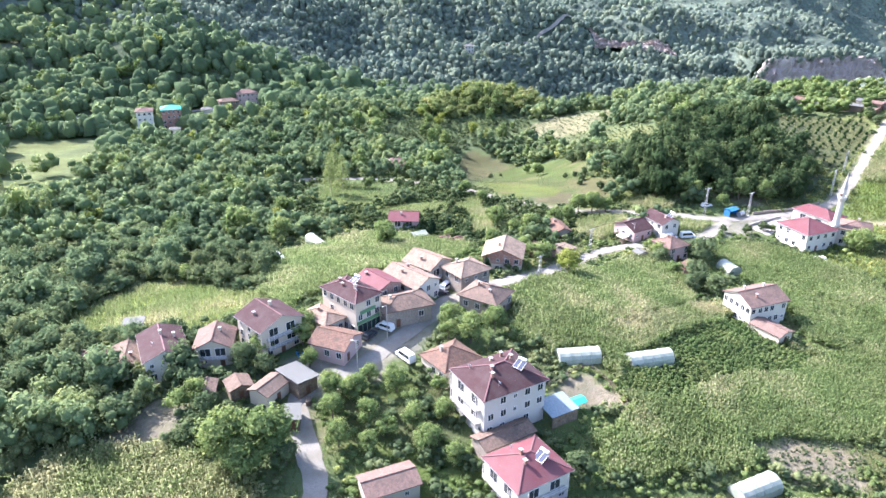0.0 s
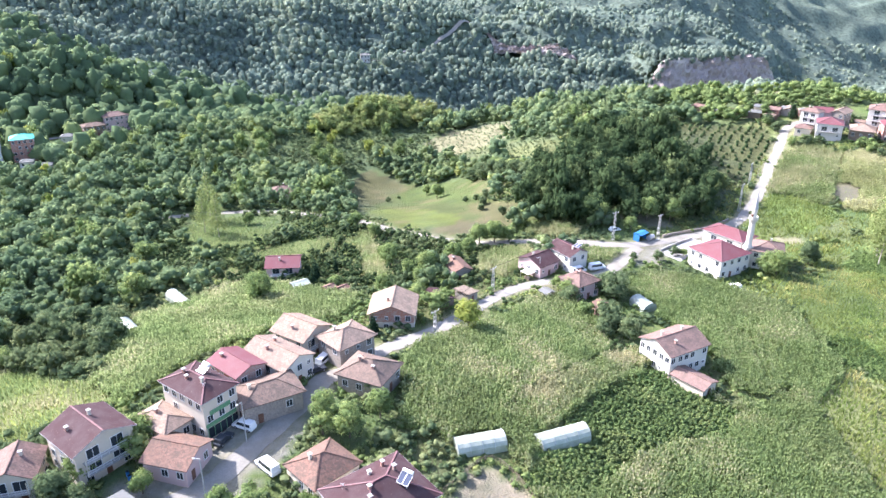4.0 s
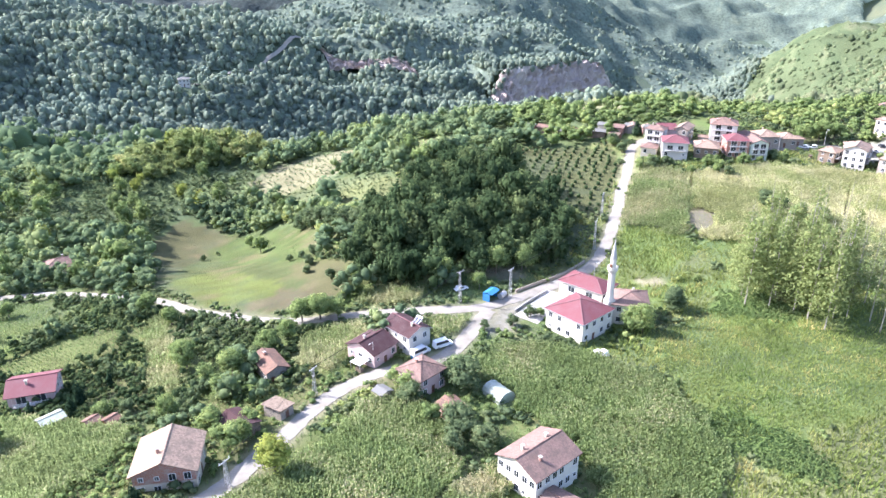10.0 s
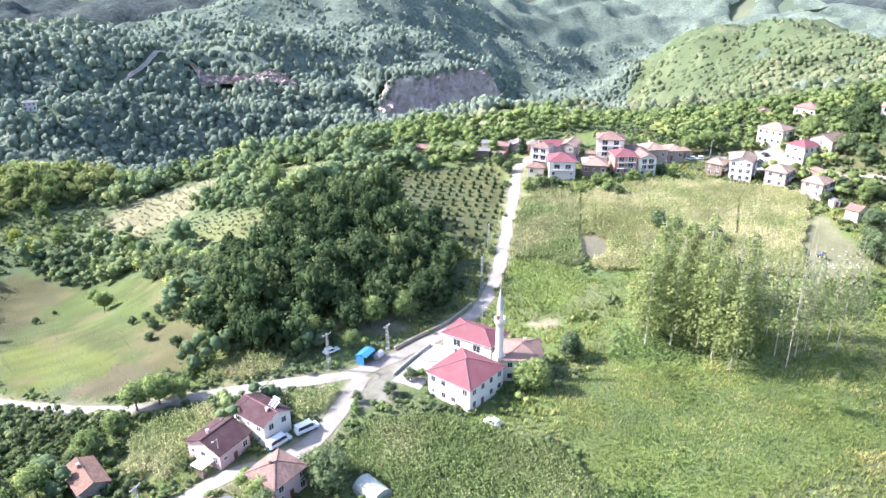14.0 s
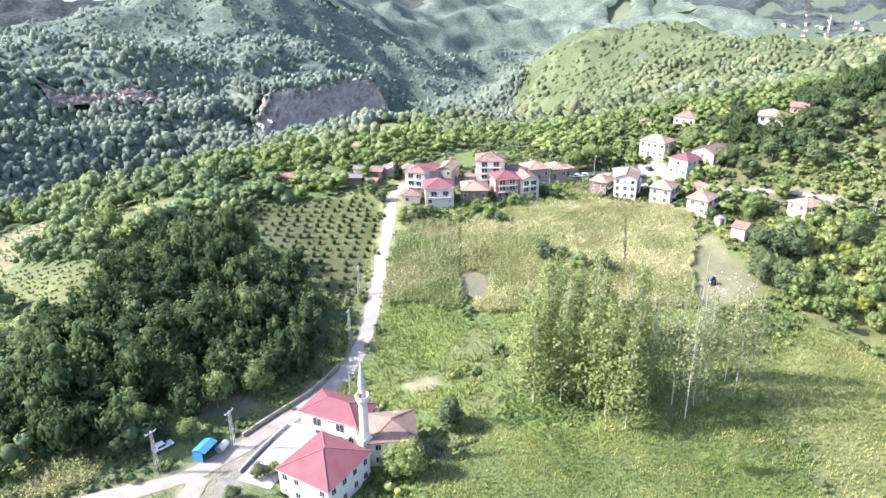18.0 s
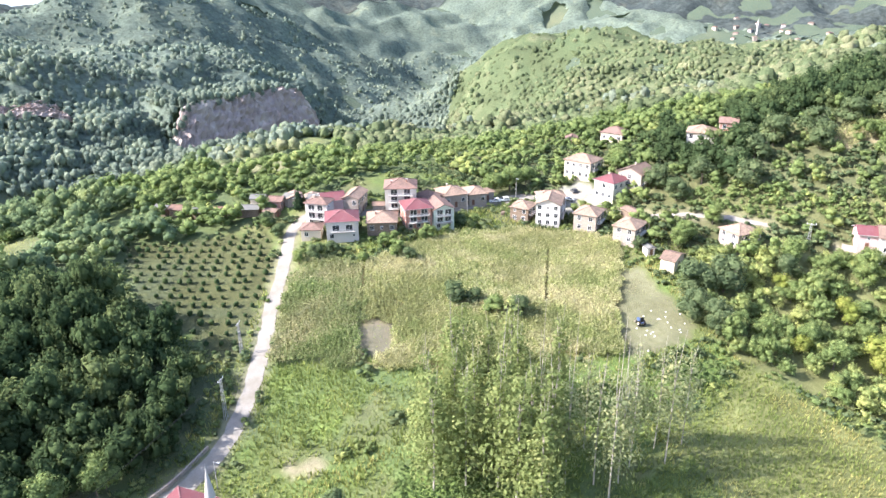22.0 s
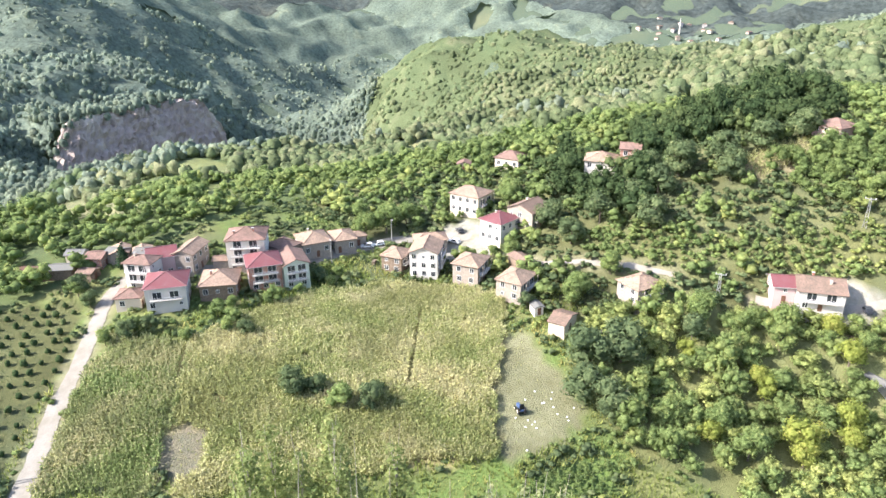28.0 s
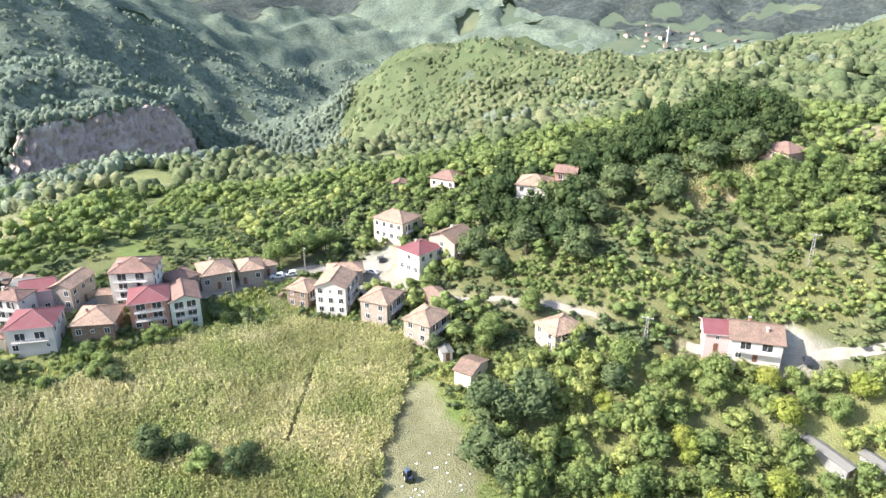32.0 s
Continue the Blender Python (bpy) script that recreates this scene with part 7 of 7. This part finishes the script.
part("finial", cyl(0.06, 0.03, 24.8, 25.9, 8), M_METAL, sp)
tagged(strip("mosque_yard", [(112, 228), (118, 232), (124, 236), (129, 240)], 7.5, M_CONC, 0.12, "pale paved mosque yard", 0.1), category="pavement")

# ---- upper village ----
UP = [
    ("apartment_house", 219.9, 310.3, 147, 10.1, 10.2, 6.6, "hip", M_PALEGREY, M_RED, 2, "pale two-storey house with maroon roof and balcony", (), (2,)),
    ("village_house", 212.6, 317.2, 140, 6.4, 5.8, 3.4, "hip", M_CREAM, M_TILE_PINK, 1, "small house with red tile roof at the road", (), ()),
    ("apartment_house", 219.5, 323.0, 124, 7.7, 6.0, 8.0, "hip", M_PALEGREY, M_TILE_PINK, 3, "grey three-storey house with faded roof", ((0.2, 0.1),), (2,)),
    ("village_house", 226.4, 326.0, 65, 7.8, 7.5, 6.0, "gy", M_PINK, M_RED, 2, "house with maroon gabled roof", (), ()),
    ("village_house", 233.2, 322.2, 126, 5.8, 10.2, 6.0, "gy", M_STONE, M_TILE_PALE, 2, "tall narrow house with pale tile roof", (), ()),
    ("old_house", 232.4, 305.5, 142, 9.5, 10.3, 4.0, "hip", M_TIMBER, M_TILE_PALE, 1, "wide old timber house with pale hip roof", ((0.2, 0.1),), ()),
    ("apartment_house", 246.1, 312.6, 141, 10.6, 10.0, 9.6, "hip", M_WHITE, M_TILE_PINK, 4, "white four-storey house with long balconies", ((0.3, 0.2), (-0.2, 0.2)), (2,)),
    ("brick_house", 243.9, 301.8, 153, 8.9, 9.6, 7.0, "hip", M_BRICK, M_RED, 3, "brick house with maroon roof and two balconies", ((0.1, -0.2),), (2,)),
    ("village_house", 251.1, 298.2, 157, 7.1, 10.4, 6.8, "gy", M_MINT, M_TILE_PINK, 3, "pale green house with pink roof and balcony", (), (2,)),
    ("old_house", 256.3, 310.2, 95, 7.5, 6.9, 4.6, "hip", M_STONE, M_TILE_PINK, 1, "old house with rosy hip roof", (), ()),
    ("old_house", 266.0, 308.6, 69, 9.6, 8.7, 4.6, "hip", M_STONE, M_TILE_PALE, 1, "old stone house with brown hip roof", ((0.2, 0.1),), ()),
    ("old_house", 275.2, 306.0, 64, 8.8, 6.7, 4.0, "hip", M_STONE, M_TILE_PALE, 1, "old stone house with brown hip roof", (), ()),
    ("old_house", 280.5, 305.0, 64, 4.0, 4.5, 3.2, "hip", M_STONE, M_TILE_PALE, 1, "tiny stone house under a dark tree", (), ()),
    ("village_house", 279.4, 285.4, 110, 6.6, 7.4, 5.0, "hip", M_TIMBER, M_TILE_PALE, 2, "old timber-fronted house with pale roof", (), (3,)),
    ("village_house", 283.6, 277.0, 124, 8.2, 9.6, 7.8, "gy", M_PALEGREY, M_TILE_PALE, 3, "tall cream house with pale gabled roof", (), (3,)),
    ("village_house", 292.9, 284.6, 53, 6.0, 9.6, 4.8, "hip", M_STONE, M_TILE_PALE, 1, "old house with flat pale roof", (), ()),
    ("village_house", 287.4, 262.8, 109, 7.7, 8.8, 5.8, "hip", M_STONE, M_TILE_PALE, 2, "two-storey house with open upper floor", (), (3,)),
    ("white_house", 308.1, 269.2, 90, 8.2, 9.3, 6.6, "hip", M_WHITE, M_RED, 2, "bright white house with maroon hip roof", ((0.1, 0.1),), ()),
    ("village_house", 316.4, 264.6, 91, 9.6, 9.1, 5.8, "gy", M_STONE, M_TILE_OLD, 2, "brown house with old gabled roof", ((0.2, -0.2),), (3,)),
    ("apartment_house", 319.3, 290.8, 99, 11.2, 9.3, 6.6, "hip", M_CREAM, M_TILE_PALE, 2, "white house with wide pale roof and veranda", (), (3,)),
    ("village_house", 287.7, 246.7, 101, 7.4, 9.2, 5.0, "hip", M_STONE, M_TILE_PALE, 2, "old stone house with pale pink hip roof", (), (3,)),
    ("old_house", 302.4, 217.8, 73, 7.6, 8.5, 4.4, "hip", M_STONE, M_TILE_PALE, 2, "half-ruined house with broken veranda", (), (3,)),
    ("red_house", 354.3, 301.3, 103, 9.6, 9.2, 4.0, "hip", M_CREAM, M_TILE_PINK, 1, "house with red tile roof on the slope", (), ()),
    ("village_house", 345.5, 257.5, 116, 9.6, 9.6, 5.6, "hip", M_PALEGREY, M_TILE_PALE, 2, "white house with rosy roof above the village", (), ()),
    ("brick_house", 350.5, 250.0, 116, 6.0, 6.0, 6.2, "gx", M_BRICK, M_TILE_PINK, 2, "brick house with rosy roof above the village", (), ()),
    ("farm_house", 325.0, 182.1, 27, 9.6, 10.4, 4.8, "gy", M_PALEGREY, M_TILE_OLD, 2, "pale farmhouse with broad brown-mauve roof and balcony", ((0.3, 0.1), (-0.2, -0.2)), (3,)),
    ("farm_annex", 321.9, 189.7, 32, 7.0, 5.0, 4.4, "gy", M_PINK, M_RED, 2, "brick and plaster annex with maroon roof", (), ()),
    ("red_house", 378.0, 198.9, 70, 9.0, 8.0, 3.0, "hip", M_PINK, M_TILE_PINK, 1, "house with red tile roof high on the slope", (), ()),
]
for name, x, y, rot, w, d, eave, roof, wall, tile, st, lab, ch, bal in UP:
    house(name, x, y, rot, w, d, eave, roof, wall, tile, st, lab, 0.42, 0.5, ch, bal, ridge_caps=tile is M_RED)
for x, y, rot, w, d, h, wall, tile, lab in ((207, 349, 140, 6.5, 5, 2.6, M_TIMBER, M_ZINC, "wooden shed with white sheet roof"), (200, 356, 130, 6, 5, 2.4, M_TIMBER, M_TILE, "wooden shed with orange tiles"), (216, 346, 130, 5, 6, 3, M_BRICK, M_TILE_PINK, "small house with red tiles"), (221, 344, 120, 5, 5, 2.8, M_STONE, M_ZINC, "shed with pale roof"),
                                           (194, 362, 120, 5, 4.5, 2.4, M_TIMBER, M_ZINC, "wooden shed with white sheet roof"), (211, 341, 120, 4.5, 4, 2.3, M_TIMBER, M_TILE_OLD, "shed with grey roof"), (203, 352, 140, 4, 4, 2.2, M_TIMBER, M_TILE_OLD, "shed with brown roof"), (226, 336, 130, 5, 5, 3.2, M_STONE, M_ZINC, "shed with white roof"),
                                           (239, 316, 140, 4, 4, 3, M_STONE, M_TILE_OLD, "shed with mossy roof"), (298, 253, 70, 7, 4, 2.6, M_TIMBER, M_TILE_OLD, "low sheds with patched roofs"), (283, 228, 100, 4.3, 7.5, 3, M_CREAM, M_TILE_OLD, "long shed with worn tile roof"), (340, 243, 40, 6, 4.5, 2.6, M_STONE, M_ZINC, "shed with grey roof on the slope"),
                                           (347, 319, 40, 5, 5, 3, M_STONE, M_TILE_PINK, "little house with tile roof"), (284, 237, 60, 3.6, 2.4, 2.2, M_WHITE, M_ZINC, "little white hut below the houses"), (314, 161, 64, 11, 2.4, 2.0, M_METAL, M_ZINC, "long grey metal shed among the trees"), (317, 153, 64, 6, 2.4, 2.0, M_METAL, M_ZINC, "rusty metal shed among the trees")):
    shed("outbuilding", x, y, rot, w, d, h, "gx", wall, tile, lab, 0.3)
for x, y, rot, w, d, wall, tile, lab in ((190, 370, 125, 6, 5, M_TIMBER, M_TILE, "wooden shed with orange tile roof"), (222, 344, 60, 6.5, 5, M_STONE, M_TILE_PALE, "small stone barn with pale tile roof"),
                                         (213, 354, 135, 5, 4.5, M_CREAM, M_ZINC, "small shed with white sheet roof"), (226, 338, 65, 5.5, 5, M_BRICK, M_TILE_PALE, "brick shed with pale tile roof"), (186, 376, 120, 5, 4, M_TIMBER, M_ZINC, "wooden shed with grey sheet roof")):
    shed("outbuilding", x, y, rot, w, d, 2.6, "gx", wall, tile, lab, 0.35)
vehicle("dark_car", 328.5, 171.5, 30, 4.2, 1.75, 1.5, M_CARDARK, "dark car parked in the farm yard", False)
vehicle("white_car", 284.5, 299.6, 150, 4.2, 1.75, 1.5, M_CARWHITE, "white car parked under the dark tree", False)
vehicle("white_car", 281.0, 301.0, 140, 4.2, 1.75, 1.5, M_CARWHITE, "white car parked under the dark tree", False)
vehicle("white_car", 300.5, 281.5, 100, 4.2, 1.75, 1.5, M_CARWHITE, "white car parked in the village square", False)
vehicle("dark_car", 306.5, 284.5, 60, 4.2, 1.75, 1.5, M_CARDARK, "dark car parked in the village square", False)
b = new("tractor")
b.matrix_basis = pose(254.5, 219.2, level(254.5, 219.2), 0, 0, 60)
tagged(b, "small blue tractor standing on the stubble field", "tractor")
part("bonnet", block(0.7, 0, 1.1, 1.7, 0.7, 0.8, 0.08), M_TRACTOR, b)
part("seat_platform", block(-0.6, 0, 0.95, 1.2, 0.9, 0.4, 0.05), M_TRACTOR, b)
part("roll_frame", block(-0.9, 0, 1.9, 0.08, 1.0, 1.4), M_TYRE, b)
for px, r, w in ((-0.7, 0.75, 0.4), (1.2, 0.45, 0.28)):
    for s in (-1, 1):
        bm = cyl(r, r, -w / 2, w / 2, 18)
        bm.transform(pose(px, s * 0.75, r, 90))
        wh = part("wheel", bm, M_TYRE, b)
        bm = cyl(r * 0.5, r * 0.5, -w / 2 - 0.02, w / 2 + 0.02, 12)
        bm.transform(pose(px, s * 0.75, r, 90))
        part("rim", bm, M_CREAM, wh)
for k in range(30):
    x, y = 258 + rng.normal(0, 8), 217 + rng.normal(0, 7)
    if inside(x, y, STUBBLE):
        bm = bmesh.new()
        bmesh.ops.create_icosphere(bm, subdivisions=1, radius=0.26)
        for v in bm.verts:
            v.co *= 0.8 + 0.4 * rng.random()
            v.co.z *= 0.55
        bm.transform(pose(x, y, level(x, y) + 0.12, 0, 0, k * 40))
        me = bpy.data.meshes.new("filled_sack")
        bm.to_mesh(me)
        bm.free()
        me.materials.append(M_CARWHITE)
        tagged(new("filled_sack", me), "white filled sack lying on the stubble", "sack", group="sacks on the stubble")

# ---- houses across the valley ----
for x, y, rot, w, d, h, st, wall, tile, lab in ((-176, 412, 20, 9, 9, 13, 4, M_WHITE, M_TILE_PINK, "tall white apartment block beyond the valley"), (-164, 422, 20, 11, 10, 12, 4, M_BRICK, M_TEAL, "unfinished brick block with green roof"), (-133, 478, 30, 14, 10, 9, 3, M_PINK, M_TILE_PINK, "pink house beyond the valley"),
                                                 (-142, 466, 30, 12, 8, 6, 2, M_TIMBER, M_TILE_OLD, "brown house beyond the valley"), (-152, 452, 10, 7, 6, 4, 1, M_WHITE, M_ZINC, "small white house beyond the valley"), (-158, 408, 10, 6, 5, 3, 1, M_WHITE, M_ZINC, "small white shed beyond the valley"), (-146, 400, 10, 6, 5, 3, 1, M_WHITE, M_ZINC, "small white shed beyond the valley"),
                                                 (27, 716, 0, 9, 8, 6, 2, M_WHITE, M_ZINC, "small white house on the far hillside")):
    HOUSE_SPOTS.append((x + 3, y - 14, 12))
    house("valley_house", x, y, rot, w, d, h, "hip", wall, tile, st, lab, 0.35, 0.5, ())

# ---- poles and wires ----
POLES = [(97.5, 242.3, 10.2, 20), (113.1, 241.1, 9.4, 30), (154.3, 262.3, 10.6, 40), (167.5, 279.8, 9.0, 45), (347.5, 179.7, 8.0, 100), (313.7, 201.9, 6.5, 110), (49.6, 212.7, 7.6, 40), (28.3, 180.1, 6.0, 40)]
for x, y, h, r in POLES:
    lattice_pole(x, y, h, r)
for (x0, y0, h0, r0), (x1, y1, h1, r1) in ((POLES[0], POLES[1]), (POLES[1], POLES[2]), (POLES[2], POLES[3]), (POLES[6], POLES[7]), (POLES[4], POLES[5]), (POLES[0], POLES[6])):
    for o in (-1.2, 0, 1.2):
        p = (x0 + o * math.cos(radians(r0)), y0 + o * math.sin(radians(r0)), level(x0, y0) + h0 + 0.2)
        q = (x1 + o * math.cos(radians(r1)), y1 + o * math.sin(radians(r1)), level(x1, y1) + h1 + 0.2)
        wire(p, q)


def post(x, y, h, label="plain concrete lamp post"):
    base = new("street_lamp")
    base.matrix_basis = pose(x, y, level(x, y) - 0.1, 0, 0, rng.uniform(0, 360))
    tagged(base, label, "street lamp", group="street lamps")
    part("pole", cyl(0.13, 0.08, 0, h, 8), M_CONC, base)
    arm = part("arm", block(0.5, 0, h - 0.1, 1.1, 0.07, 0.07), M_METAL, base)
    part("lamp_head", block(1.05, 0, h - 0.12, 0.5, 0.2, 0.12, 0.03), M_CARWHITE, arm)


for x, y, h in ((-12, 138.5, 9), (-17.5, 126.5, 8), (143.5, 244, 7), (288, 297, 9), (266, 300, 8), (66, 221, 7)):
    post(x, y, h)

# ---- quarry cliffs across the gorge ----
for cut, label in zip(CUTS, ("bare grey-brown quarry cliff across the gorge", "smaller bare quarry cut on the far hillside")):
    (ax, ay), (bx, by), foot, rim = cut
    nu, nv = 90, 30
    U, K = np.meshgrid(np.linspace(-0.01, 1.01, nu), np.linspace(-10, 26, nv))
    L = math.hypot(bx - ax, by - ay)
    px, py = ax + (bx - ax) * U - (by - ay) / L * K, ay + (by - ay) * U + (bx - ax) / L * K
    ledge = 2.2 * wobble(U * L, K * 3, 16) + 1.4 * wobble(U * L, K * 3, 6, 3.0) + 0.8 * rng.standard_normal(U.shape)
    pz = far_land(px, py) + 1.8 + 0.5 * ledge
    px, py = px + (by - ay) / L * ledge, py - (bx - ax) / L * ledge
    vid = np.arange(nu * nv).reshape(nv, nu)
    tagged(new("quarry_face", np_mesh("quarry_face", np.stack([px, py, pz], -1).reshape(-1, 3), [np.stack([vid[:-1, :-1], vid[:-1, 1:], vid[1:, 1:], vid[1:, :-1]], -1).reshape(-1, 4)], [M_ROCK], smooth=False)), label, "cliff", kind="structure")

# ---- town on the far hillside ----
for k in range(18):
    x, y = 1500 + 70 * math.sin(k * 2.4) * (0.3 + k / 18), 775 + 95 * math.cos(k * 2.4) * (0.3 + k / 18)
    house("far_house", x, y, 20 * k, 8 + k % 3, 7, 4.0 + 1.5 * (k % 2), "hip", (M_GREY, M_CREAM, M_STONE)[k % 3], (M_TILE_OLD, M_TILE_PINK)[k % 2], 2, "small pale house of the distant town", 0.4, 0.5, (), (), (0, 1, 2, 3), group="distant town houses")
    HOUSE_SPOTS.append((x - 9, y - 5, 12))
b = new("distant_minaret")
b.matrix_basis = pose(1500, 790, level(1500, 790), 0, 0, 0)
tagged(b, "thin white minaret in the distant town", "minaret")
part("shaft", cyl(1.6, 1.2, 0, 26, 10), M_WHITE, b)
part("gallery", cyl(1.4, 2.2, 18, 20, 10), M_WHITE, b)
part("spire", cyl(1.4, 0.1, 26, 34, 10), M_GREY, b)

for k in range(6):
    HOUSE_SPOTS.append((112 + 3.4 * k, 228 + 2.4 * k, 4.0))
# ---- crops and woods last ----
sow_fields()
grow_woods()
